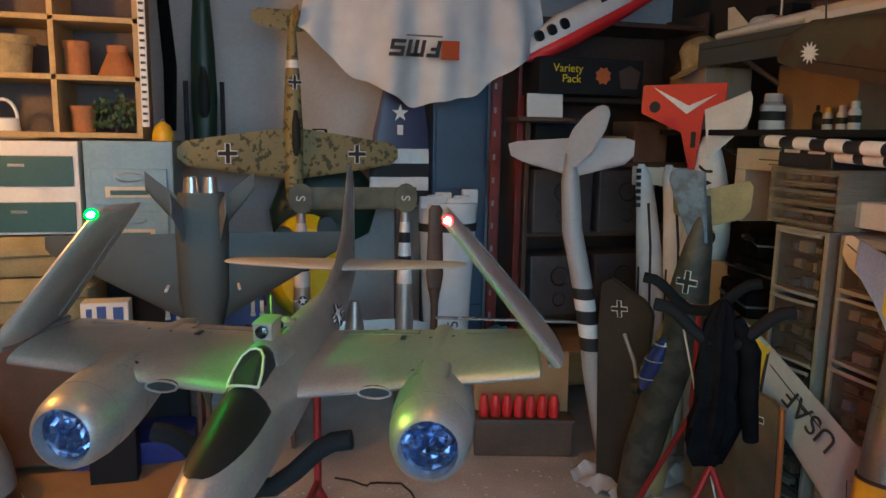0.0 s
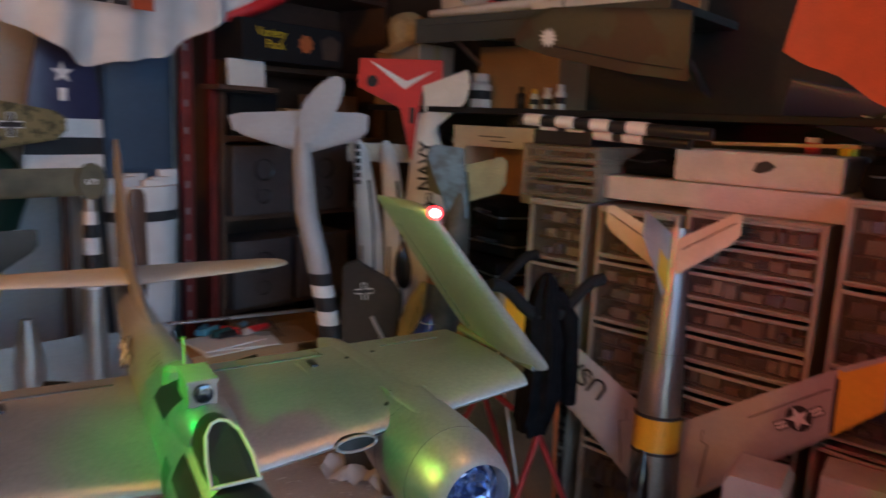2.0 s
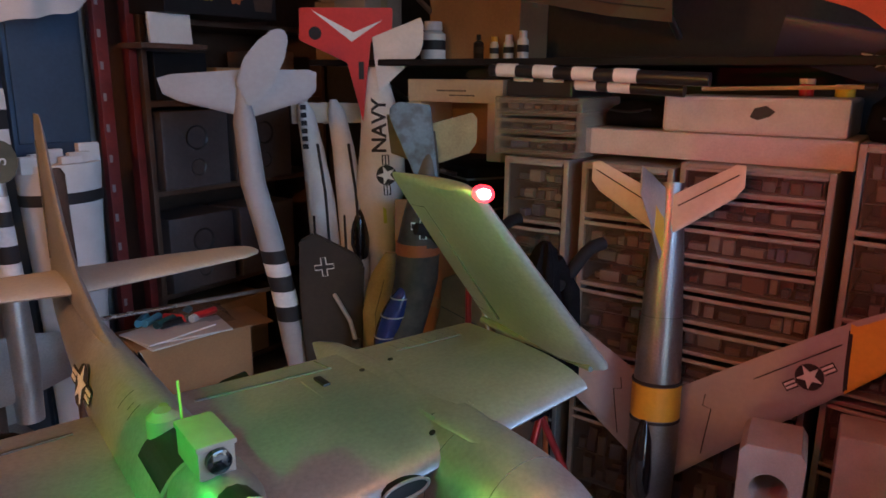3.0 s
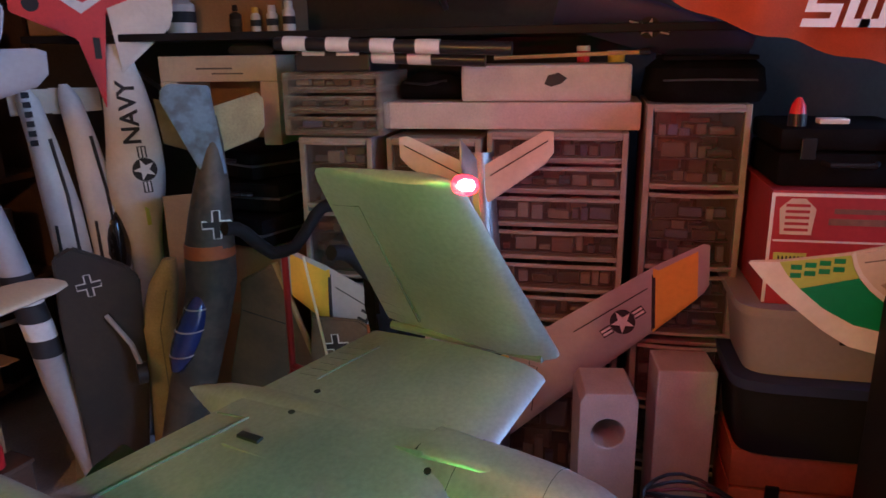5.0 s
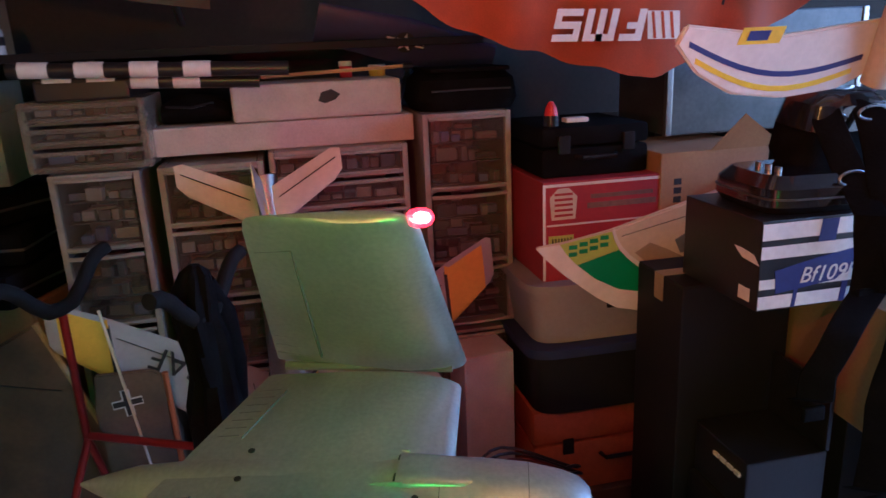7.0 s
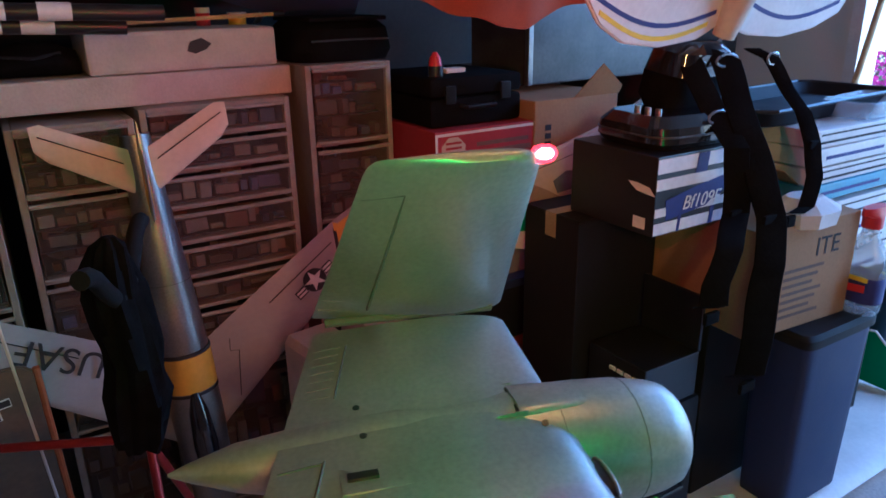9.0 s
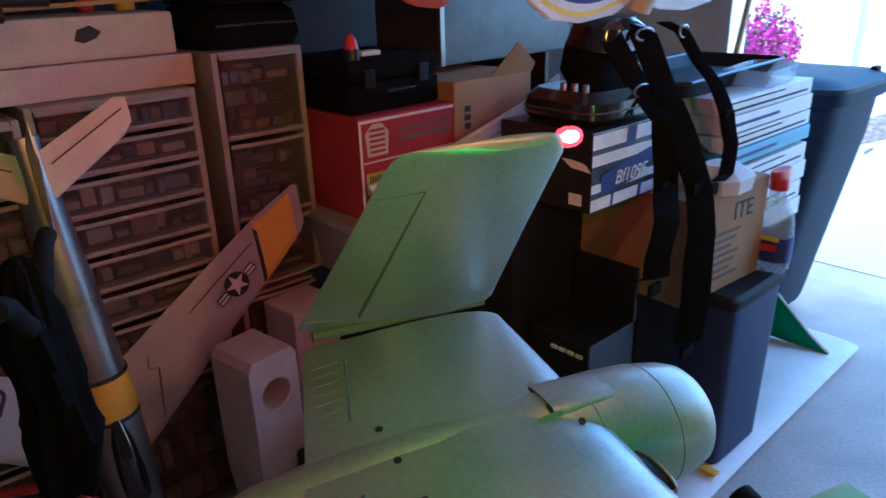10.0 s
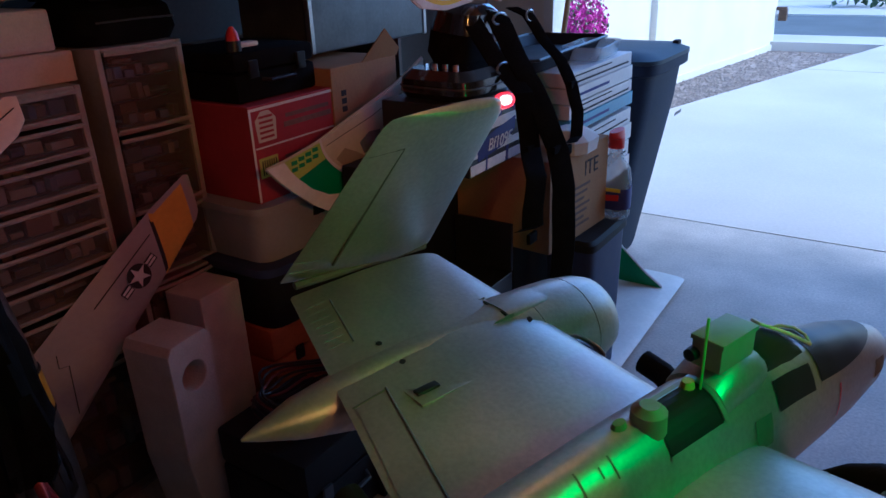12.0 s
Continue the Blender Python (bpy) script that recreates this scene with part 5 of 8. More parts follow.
part("spout", tube([(-0.05, 0, 0.02), (-0.09, 0, 0.07)], [0.012, 0.018], 8), M["white"], wc)

# cabinets under the cubby
ca = thing("blue_cabinet", pose(-0.125, 3.62, 0.0), "light blue metal cabinet with a recessed drawer", "cabinet")
part("body", box(0.35, 0.42, 0.505, (0, 0, 0.96), 0.006), M["steelblue"], ca, smooth=False)
part("base", box(0.345, 0.10, 0.96, (0, 0.15, 0), 0.004), M["tubdark"], ca, "dark recessed base", smooth=False)
for z in (1.02, 1.20):
    d = part("drawer", box(0.30, 0.012, 0.15, (0, -0.214, z), 0.004), M["steelblue"], ca, smooth=False)
    part("handle_slot", box(0.19, 0.006, 0.045, (0.0, -0.221, z + 0.03), 0.002), M["cream"], d, smooth=False)
    part("handle", box(0.15, 0.006, 0.02, (0.0, -0.2245, z + 0.04), 0.001), M["teal"], d, smooth=False)
    part("label_holder", tube([(0.06 * math.cos(a), -0.222, z + 0.115 + 0.018 * math.sin(a)) for a in [2 * math.pi * k / 12 for k in range(13)]], 0.003, 5), M["steel"], d)
tc2 = thing("teal_drawer_chest", pose(-0.55, 3.62, 1.075), "chest with dark teal drawers and white edges", "chest of drawers")
part("body", box(0.46, 0.40, 0.385, (0, 0, 0), 0.004), M["white"], tc2, smooth=False)
for z in (0.01, 0.20):
    d = part("drawer", box(0.42, 0.012, 0.125, (0, -0.204, z), 0.003), M["teal"], tc2, smooth=False)
    part("handle", box(0.06, 0.010, 0.012, (0, -0.214, z + 0.08), 0.002), M["steel"], d, smooth=False)
for i, (z, w, hh) in enumerate(((0.90, 0.62, 0.165), (0.70, 0.66, 0.19))):
    bg = thing("canvas_bag", pose(-0.62, 3.60, z), "folded tan canvas bag under the drawers", "bag", "folded canvas bags")
    part("bag", loft([((0, 0, 0), (w / 2 - 0.03, 0, 0), (0, 0.19, 0)), ((0, 0, 0.03), (w / 2, 0, 0), (0, 0.21, 0)), ((0, 0, hh - 0.05), (w / 2, 0, 0), (0, 0.215, 0)), ((0, 0, hh), (w / 2 - 0.04, 0, 0), (0, 0.18, 0))], 28, 5), M["tan"], bg)
    part("seam", tube([(-w / 2 + 0.02, -0.214, hh * 0.55), (0, -0.219, hh * 0.52), (w / 2 - 0.02, -0.214, hh * 0.56)], 0.005, 6), M["olive"], bg)
lb = thing("low_bench", pose(-1.06, 3.66, 0), "dark low bench under the bags", "bench")
part("top", box(1.5, 0.5, 0.035, (0, 0, 0.665), 0.006), M["darkwood"], lb, smooth=False)
part("front_panel", box(1.44, 0.02, 0.60, (0, -0.235, 0.06), 0.003), M["darkwood"], lb, smooth=False)
for x in (-0.72, 0.72):
    part("side", box(0.03, 0.48, 0.664, (x, 0, 0), 0.003), M["darkwood"], lb, smooth=False)
part("shelf", box(1.40, 0.45, 0.02, (0, 0.01, 0.10), 0.002), M["darkwood"], lb, smooth=False)
yd = thing("yellow_lamp_shade", pose(0.005, 3.50, 1.466), "small yellow rounded shade on the blue cabinet", "lamp shade")
part("shade", loft([((0, 0, 0), (0.045, 0, 0), (0, 0.045, 0)), ((0, 0, 0.03), (0.046, 0, 0), (0, 0.046, 0)), ((0, 0, 0.065), (0.032, 0, 0), (0, 0.032, 0)), ((0, 0, 0.082), (0.010, 0, 0), (0, 0.010, 0))], 18), M["yellow"], yd)
part("knob", loft([((0, 0, 0.08), (0.009, 0, 0), (0, 0.009, 0)), ((0, 0, 0.098), (0.007, 0, 0), (0, 0.007, 0))], 10), M["silver_line"], yd)
solo("black_strap", tube([(0, 0, 0), (0.01, -0.01, 0.3), (-0.012, 0, 0.6), (-0.02, 0, 1.04)], [0.028, 0.036, 0.033, 0.03], 10, squash=0.25), M["cloth_black"], pose(0.0, 3.86, 1.51), "wide black strap hanging from the ceiling", "strap")

# dark model with a clear canopy, hung high
dk = thing("dark_model", hung(0.155, 3.92, 1.47), "blackish green model fuselage with a clear canopy hung on the wall", "model aeroplane")
part("fuselage", body([(0, 0, 0.055, 0.045), (0.2, 0, 0.062, 0.05), (0.45, 0, 0.055, 0.045), (0.75, 0, 0.035, 0.035), (1.06, 0, 0.012, 0.02)], 20), M["darkgreen"], dk)
part("canopy", body([(0.10, 0.03, 0.02, 0.015), (0.16, 0.045, 0.032, 0.03), (0.26, 0.045, 0.030, 0.03), (0.38, 0.03, 0.008, 0.01)], 16), M["plexi"], dk)
for s in (-1, 1):
    part("bracket", box(0.022, 0.30, 0.03, (0.085 * s, 0.13, -0.01), 0.003), M["tubdark"], dk, smooth=False)

# rough dark mass added on the wall to fill the dark area behind the fighter
db = thing("dark_filler_mass", pose(0.72, 3.99, 0.93), "rough dark green mass added to fill the dark area on the wall", "bag")
dbm = loft([((0.03 * math.sin(5 * z), 0, z), (w, 0, 0), (0, d, 0)) for z, w, d in ((0.0, 0.16, 0.05), (0.05, 0.25, 0.09), (0.18, 0.28, 0.115), (0.32, 0.24, 0.10), (0.42, 0.15, 0.06), (0.45, 0.06, 0.03))], 36, 3)
for v in dbm.verts:
    v.co += Vector((1, 0.6, 0.3)) * 0.022 * noise.noise(v.co * 9)
part("cloth", dbm, M["darkgreen"], db)
part("strap", tube([(-0.05, -0.02, 0.44), (-0.03, -0.02, 0.60), (0.03, -0.02, 0.60), (0.06, -0.02, 0.44)], 0.012, 8, squash=0.4), M["cloth_black"], db)

# spotted fighter hung nose down
sp = thing("model_fighter", hung(0.565, 3.60, 1.165, 0, 12), "fighter model in spotted tan camouflage hung nose down", "model aeroplane", "hung model aeroplanes")
part("fuselage", body([(0.0, 0.0, 0.012, 0.012), (0.04, 0, 0.036, 0.036), (0.14, 0, 0.044, 0.048), (0.35, 0, 0.046, 0.050), (0.6, 0, 0.033, 0.036), (0.88, 0, 0.012, 0.02)], 20), M["camo"], sp)
part("canopy", body([(0.24, 0.045, 0.01, 0.008), (0.29, 0.055, 0.022, 0.022), (0.38, 0.05, 0.02, 0.018), (0.45, 0.042, 0.008, 0.008)], 12), M["plexi"], sp)
part("tail_band", body([(0.64, 0, 0.0315, 0.034), (0.675, 0, 0.029, 0.032)], 20), M["print_white"], sp)
for s in (-1, 1):
    w = part("wing", wing([((0.02 * s, 0.13, 0), (0.02 * s, 0.37, 0), 0.03), ((0.28 * s, 0.165, 0.012), (0.28 * s, 0.335, 0.012), 0.022), ((0.48 * s, 0.195, 0.022), (0.48 * s, 0.305, 0.022), 0.012), ((0.52 * s, 0.23, 0.024), (0.52 * s, 0.275, 0.024), 0.003)], up=(0, 0, 1)), M["camo"], sp)
    cross_mark(w, facing((0.305 * s, 0.25, 0.0265), (1, 0, 0.05 * s), (0, 1, 0)), 0.045)
    part("tailplane", wing([((0.0, 0.80, 0), (0.0, 0.90, 0), 0.012), ((0.15 * s, 0.82, 0.005), (0.15 * s, 0.895, 0.005), 0.008), ((0.185 * s, 0.84, 0.005), (0.185 * s, 0.88, 0.005), 0.002)], up=(0, 0, 1)), M["camo"], sp)
part("fin", wing([((0, 0.78, 0.01), (0, 0.90, 0.01), 0.010), ((0, 0.85, 0.11), (0, 0.91, 0.11), 0.005)], up=(1, 0, 0)), M["camo"], sp)
cross_mark(sp, facing((0.0, 0.575, 0.0375), (1, 0, 0), (0, 1, 0)), 0.032)
for k in range(3):
    a = k * 2.09 + 0.3
    part("blade", wing([((0.0, 0.012, 0.0), (0.0, -0.006, 0.002), 0.004), ((0.09 * math.cos(a), 0.006, 0.09 * math.sin(a)), (0.09 * math.cos(a) + 0.012, -0.006, 0.09 * math.sin(a)), 0.003)], up=(0, 0, 1)), M["black"], sp)

# blue tub with white clips on a low table, a printed pale box beside it
bt1 = thing("low_table", pose(0.255, 3.60, 0.0), "low dark wooden table under the blue tub", "table")
part("top", box(0.60, 0.25, 0.02, (0, 0, 0.495), 0.003), M["darkwood"], bt1, smooth=False)
for x in (-0.14, 0.285):
    part("side", box(0.018, 0.23, 0.494, (x, 0, 0), 0.002), M["darkwood"], bt1, smooth=False)
bt2 = thing("blue_tub", pose(0.200, 3.60, 0.5155), "blue plastic storage tub with white lid clips", "storage tub")
part("body", loft([((0, 0, z), (w, 0, 0), (0, d, 0)) for z, w, d in ((0.0, 0.205, 0.100), (0.195, 0.220, 0.110))], 28, 8), M["bluetub"], bt2)
part("lid", loft([((0, 0, z), (w, 0, 0), (0, d, 0)) for z, w, d in ((0.195, 0.230, 0.117), (0.215, 0.230, 0.117), (0.270, 0.212, 0.105))], 28, 8), M["bluetub"], bt2)
for x in (-0.205, -0.16, 0.165, 0.205):
    part("clip", box(0.017, 0.014, 0.055, (x, -0.117, 0.172), 0.003), M["white"], bt2, "white lid clip", smooth=False)
    part("clip_foot", box(0.022, 0.018, 0.016, (x, -0.1175, 0.155), 0.003), M["white"], bt2, smooth=False)
solo("black_box", box(0.19, 0.10, 0.672, (0, 0, 0), 0.006), M["tubdark"], pose(-0.228, 3.34, 0.0), "tall black box under a printed box", "box", smooth=False)
ppb = thing("printed_box", pose(-0.228, 3.34, 0.673), "pale box with blue printed panels", "box")
part("carton", box(0.185, 0.095, 0.13, (0, 0, 0), 0.004), M["paper"], ppb, smooth=False)
for x, w, z, h in ((-0.06, 0.022, 0.055, 0.05), (-0.012, 0.036, 0.045, 0.07), (0.052, 0.040, 0.055, 0.055)):
    part("print_panel", box(w, 0.0012, h, (x, -0.0483, z), 0), M["bluetub"], ppb, smooth=False)

# grey twin-fin jet, nose down, nozzles up
gj = thing("model_jet", hung(0.185, 3.05, 0.42), "dark grey twin-engined model jet hung nose down", "model jet", "hung model aeroplanes")
part("fuselage", body([(0.0, 0, 0.006, 0.006), (0.08, 0, 0.03, 0.03), (0.25, 0, 0.055, 0.05), (0.45, 0, 0.095, 0.05), (0.75, 0, 0.10, 0.045), (0.86, 0, 0.085, 0.04)], 24, 3), M["jetgrey"], gj)
for s in (-1, 1):
    part("nozzle", loft([((0.035 * s, 0.84, 0), (0.034, 0, 0), (0, 0, 0.034)), ((0.035 * s, 0.92, 0), (0.025, 0, 0), (0, 0, 0.025)), ((0.035 * s, 0.90, 0), (0.021, 0, 0), (0, 0, 0.021))], 18), M["steel"], gj)
    part("wing", wing([((0.08 * s, 0.36, 0), (0.08 * s, 0.70, 0), 0.024), ((0.54 * s, 0.63, 0), (0.54 * s, 0.70, 0), 0.010), ((0.555 * s, 0.65, 0), (0.555 * s, 0.695, 0), 0.002)], up=(0, 0, 1)), M["jetgrey"], gj)
    part("tailplane", wing([((0.08 * s, 0.72, 0), (0.08 * s, 0.84, 0), 0.012), ((0.20 * s, 0.87, 0.0), (0.20 * s, 0.94, 0.0), 0.006)], up=(0, 0, 1)), M["jetgrey"], gj)
    part("fin", wing([((0.065 * s, 0.66, 0.03), (0.065 * s, 0.80, 0.03), 0.012), ((0.095 * s, 0.79, 0.16), (0.095 * s, 0.87, 0.16), 0.006)], up=(1, 0, 0)), M["greyblue"], gj)
    part("gear_leg", tube([(0.13 * s, 0.50, 0.02), (0.135 * s, 0.49, 0.07)], 0.006, 6), M["white"], gj)
part("stand_rod", tube([(0, 0.02, -0.01), (0, -0.42, -0.02)], 0.012, 8), M["darkwood"], gj)

# olive twin-boom model with banded booms
p3 = thing("twin_boom_model", hung(0.835, 3.50, 0.30, 0, 0), "olive twin-boom model with black and white bands, nose down", "model aeroplane", "hung model aeroplanes")
part("tailplane", wing([((-0.30, 0.86, 0), (-0.30, 0.965, 0), 0.014), ((0.30, 0.86, 0), (0.30, 0.965, 0), 0.014)], up=(0, 0, 1)), M["olive"], p3)
for s in (-1, 1):
    part("boom", loft([((0.245 * s, y, 0), (r, 0, 0), (0, 0, r)) for y, r in ((0.0, 0.045), (0.2, 0.05), (0.4, 0.042), (0.7, 0.027), (0.97, 0.013))], 18), M["silver"], p3)
    for y0, y1, mt in ((0.50, 0.575, "print_white"), (0.575, 0.635, "print_black"), (0.635, 0.70, "print_white"), (0.70, 0.75, "print_black"), (0.75, 0.80, "print_white")):
        r = lambda y: 0.0435 - (y - 0.4) * 0.05
        part("band", loft([((0.245 * s, y0, 0), (r(y0), 0, 0), (0, 0, r(y0))), ((0.245 * s, y1, 0), (r(y1), 0, 0), (0, 0, r(y1)))], 18), M[mt], p3)
    fin = part("fin", plate([(0.055 * math.cos(a), 0.915 + 0.07 * math.sin(a)) for a in [2 * math.pi * k / 20 for k in range(20)]], 0.010, Matrix.Translation((0.245 * s, 0, 0.02))), M["olive"], p3)
    lettering("fin_letter", "S", 0.06, Matrix.Translation((0.245 * s, 0.915, 0.031)) @ pose(0, 0, 0, 0, 0, 90), M["print_white"], fin)
part("pod", loft([((0, y, 0.01), (w, 0, 0), (0, 0, w)) for y, w in ((0.0, 0.02), (0.1, 0.05), (0.25, 0.055), (0.42, 0.02))], 18), M["silver"], p3)
part("wing", wing([((-0.55, 0.14, 0), (-0.55, 0.25, 0), 0.012), ((-0.245, 0.08, 0), (-0.245, 0.32, 0), 0.03), ((0.245, 0.08, 0), (0.245, 0.32, 0), 0.03), ((0.55, 0.14, 0), (0.55, 0.25, 0), 0.012)], up=(0, 0, 1)), M["silver"], p3)
part("hanger", tube([(0, 0.9, -0.02), (0, 0.92, -0.60)], 0.006, 6), M["steel"], p3)
star_and_bar(p3, facing((-0.245, 0.44, 0.0425), (1, 0, 0), (0, 1, 0)), 0.022)

# yellow cowling with black intakes behind it
yc = thing("yellow_cowling", pose(0.63, 3.80, 0.86) @ pose(0, 0, 0, 90, 0, 0), "large bright yellow model cowling with black openings", "cowling")
part("shell", loft([((0, -0.02, 0.0), (0.20, 0, 0), (0, 0.27, 0)), ((0, 0, 0.12), (0.19, 0, 0), (0, 0.26, 0)), ((0, 0, 0.19), (0.14, 0, 0), (0, 0.20, 0)), ((0, 0, 0.21), (0.06, 0, 0), (0, 0.1, 0))], 28), M["byellow"], yc)
for x, y, w, h in ((-0.11, 0.17, 0.035, 0.035), (0.09, 0.18, 0.05, 0.075), (0.0, -0.17, 0.07, 0.03)):
    part("opening", loft([((x, y, 0.10), (w, 0, 0), (0, h, 0)), ((x, y, 0.195), (w, 0, 0), (0, h, 0))], 18), M["black"], yc)
part("bracket", box(0.3, 0.3, 0.16, (0, 0, -0.17), 0.01), M["darkwood"], yc, smooth=False)

# white T-shirt hung with its print upside down


def drape(m, outline, name, label, mat, folds, seed):
    """Hanging cloth: outline(k) gives the lower edge's height at 0..1 across; folds: depth of the pleats."""
    width, top = outline(-1)
    b = bmesh.new()
    nx, nz = 64, 26
    rn = random.Random(seed)
    ph = [rn.uniform(0, 6.28) for _ in range(5)]
    grid = []
    for i in range(nx + 1):
        k = i / nx
        low = outline(k)
        col = []
        for j in range(nz + 1):
            q = j / nz
            z = top + (low - top) * q
            x = (k - 0.5) * width * (1 - 0.10 * (1 - q))
            f = folds * (0.35 + 0.65 * q) * (math.sin(k * 21 + ph[0] + 3 * q * (k - 0.5)) + 0.6 * math.sin(k * 37 + ph[1]) + 0.5 * math.sin(k * 9 + ph[2] + 4 * q))
            col.append((x, -f - 0.06 * math.sin(math.pi * q) * math.sin(math.pi * k), z + 0.006 * math.sin(k * 50 + ph[3])))
        grid.append(col)
    for dy in (0.0, 0.012):
        vs = [[b.verts.new((x, y + dy, z)) for x, y, z in col] for col in grid]
        for i in range(nx):
            for j in range(nz):
                b.faces.new((vs[i][j], vs[i + 1][j], vs[i + 1][j + 1], vs[i][j + 1]))
    th = thing(name, m, label, "shirt", "hung shirts")
    part("cloth", b, M[mat], th)
    return th


def shirt_edge(k):
    if k < 0:
        return 1.22, 0.62
    return 0.01 + 0.33 * (abs(k - 0.50) / 0.5) ** 1.7 + 0.012 * math.sin(k * 25)


ws = drape(pose(1.20, 3.58, 1.645), shirt_edge, "white_shirt", "white T-shirt hung upside down with a printed logo", "wcloth", 0.034, 4)
lm = facing((-0.07, -0.165, 0.255), (1, 0, 0), (0, 0, 1))


def slogan(parent, m, mat, h):
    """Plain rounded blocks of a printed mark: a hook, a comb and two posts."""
    for x, rows in ((-1.9, ((0.0, -0.5, 0.9, -0.28), (0.0, -0.11, 0.9, 0.11), (0.0, 0.28, 0.9, 0.5), (0.68, -0.28, 0.9, -0.11), (0.0, 0.11, 0.22, 0.28))), (-0.85, ((0.0, -0.5, 0.24, 0.5), (0.42, -0.5, 0.66, 0.5), (0.84, -0.5, 1.08, 0.5), (0.24, -0.5, 0.84, -0.28))), (0.40, ((0.54, -0.5, 0.80, 0.5), (0.0, -0.5, 0.54, -0.28), (0.20, -0.12, 0.54, 0.08)))):
        for x0, y0, x1, y1 in rows:
            quad = [((x + x0 + 0.2 * y0) * h, y0 * h), ((x + x1 + 0.2 * y0) * h, y0 * h), ((x + x1 + 0.2 * y1) * h, y1 * h), ((x + x0 + 0.2 * y1) * h, y1 * h)]
            part("print_shape", plate(quad, 0.001, m), mat, parent, smooth=False)


slogan(ws, lm, M["print_black"], 0.075)
part("print_patch", plate([(0.095, -0.045), (0.18, -0.045), (0.18, 0.04), (0.095, 0.04)], 0.001, lm), M["orange"], ws, smooth=False)
part("print_line", plate([(-0.07, 0.052), (0.10, 0.052), (0.10, 0.060), (-0.07, 0.060)], 0.001, lm), M["silver_line"], ws, smooth=False)
part("rail", tube([(-0.60, 0, 0.62), (0.62, 0, 0.64)], 0.010, 8), M["steel"], ws)
for x in (-0.55, 0.55):
    part("cord", tube([(x, 0, 0.62), (x, 0, 0.935)], 0.004, 6), M["black"], ws)

# navy wing with stripes and star, standing on end
nw = thing("navy_wing", hung(1.11, 3.80, 1.15), "navy blue model wing with white star and black and white stripes", "model wing")
part("panel", wing([((-0.155, 0.0, 0), (0.155, 0.0, 0), 0.03), ((-0.14, 0.36, 0), (0.15, 0.36, 0), 0.028), ((-0.06, 0.70, 0), (0.10, 0.70, 0), 0.016)], up=(0, 0, 1)), M["navy"], nw)
for y0, y1, mt in ((0.02, 0.075, "print_black"), (0.075, 0.145, "print_white"), (0.145, 0.215, "print_black"), (0.215, 0.29, "print_white")):
    part("stripe", wing([((-0.1565, y0, 0), (0.1565, y0, 0), 0.034), ((-0.153, y1, 0), (0.1545, y1, 0), 0.033)], up=(0, 0, 1)), M[mt], nw)
part("star", plate(star(0.045), 0.001, Matrix.Translation((0.0, 0.47, 0.014))), M["print_white"], nw, smooth=False)
part("tag", plate([(-0.015, 0.36), (0.015, 0.36), (0.015, 0.41), (-0.015, 0.41)], 0.001, Matrix.Translation((0.0, 0.0, 0.0155))), M["print_white"], nw, smooth=False)
part("prop", box(0.03, 1.15, 0.03, (0, -0.575, -0.04), 0.003), M["darkwood"], nw, smooth=False)

# pale blue locker, red steel upright, dark wooden shelf unit
lk = thing("locker", pose(1.45, 3.99, 0), "pale blue grey steel locker", "locker")
part("body", box(0.30, 0.28, 1.78, (0, 0, 0), 0.004), M["lockerblue"], lk, smooth=False)
for z in (0.05, 0.64, 1.23):
    part("door", box(0.27, 0.012, 0.54, (0, -0.146, z), 0.004), M["lockerblue"], lk, smooth=False)
ld = thing("red_upright", pose(1.60, 3.72, 0), "dark red steel shelf upright with punched holes", "upright")
part("post", box(0.05, 0.035, 2.5, (0, 0, 0), 0.003), M["dred"], ld, smooth=False)
part("post", box(0.035, 0.05, 2.5, (0.14, 0.03, 0), 0.003), M["dred"], ld, smooth=False)
for k in range(14):
    part("hole", box(0.012, 0.004, 0.03, (-0.01, -0.0185, 0.55 + 0.12 * k), 0), M["tubgrey"], ld, smooth=False)
su = thing("shelf_unit", pose(2.18, 3.86, 0), "dark stained wooden shelf unit crowded with boxes", "shelf unit")
for x in (-0.40, 0.62):
    part("side", box(0.025, 0.40, 2.2, (x, 0.05, 0), 0.003), M["darkwood"], su, smooth=False)
for z in (0.10, 0.52, 0.98, 1.36, 1.70, 2.10):
    part("board", box(1.0, 0.40, 0.025, (0.11, 0.05, z), 0.003), M["darkwood"], su, smooth=False)
part("backing", box(1.0, 0.01, 2.15, (0.11, 0.255, 0.02), 0), M["darkwood"], su, smooth=False)
for i, (x, z) in enumerate(((1.98, 1.006), (1.98, 0.546), (2.36, 1.006), (2.36, 0.546))):
    spk = thing("loudspeaker", pose(x, 3.80, z), "dark grey loudspeaker box with a dark round driver on the shelf", "loudspeaker", "loudspeakers on the shelf unit")
    part("cabinet", box(0.34, 0.24, 0.335, (0, 0, 0), 0.008), M["speaker"], spk, smooth=False)
    for zz, r in ((0.22, 0.055), (0.09, 0.038)):
        part("driver", loft([((0, -0.118, zz), (r, 0, 0), (0, 0, r)), ((0, -0.124, zz), (r, 0, 0), (0, 0, r)), ((0, -0.112, zz), (r * 0.5, 0, 0), (0, 0, r * 0.5))], 20), M["black"], spk)
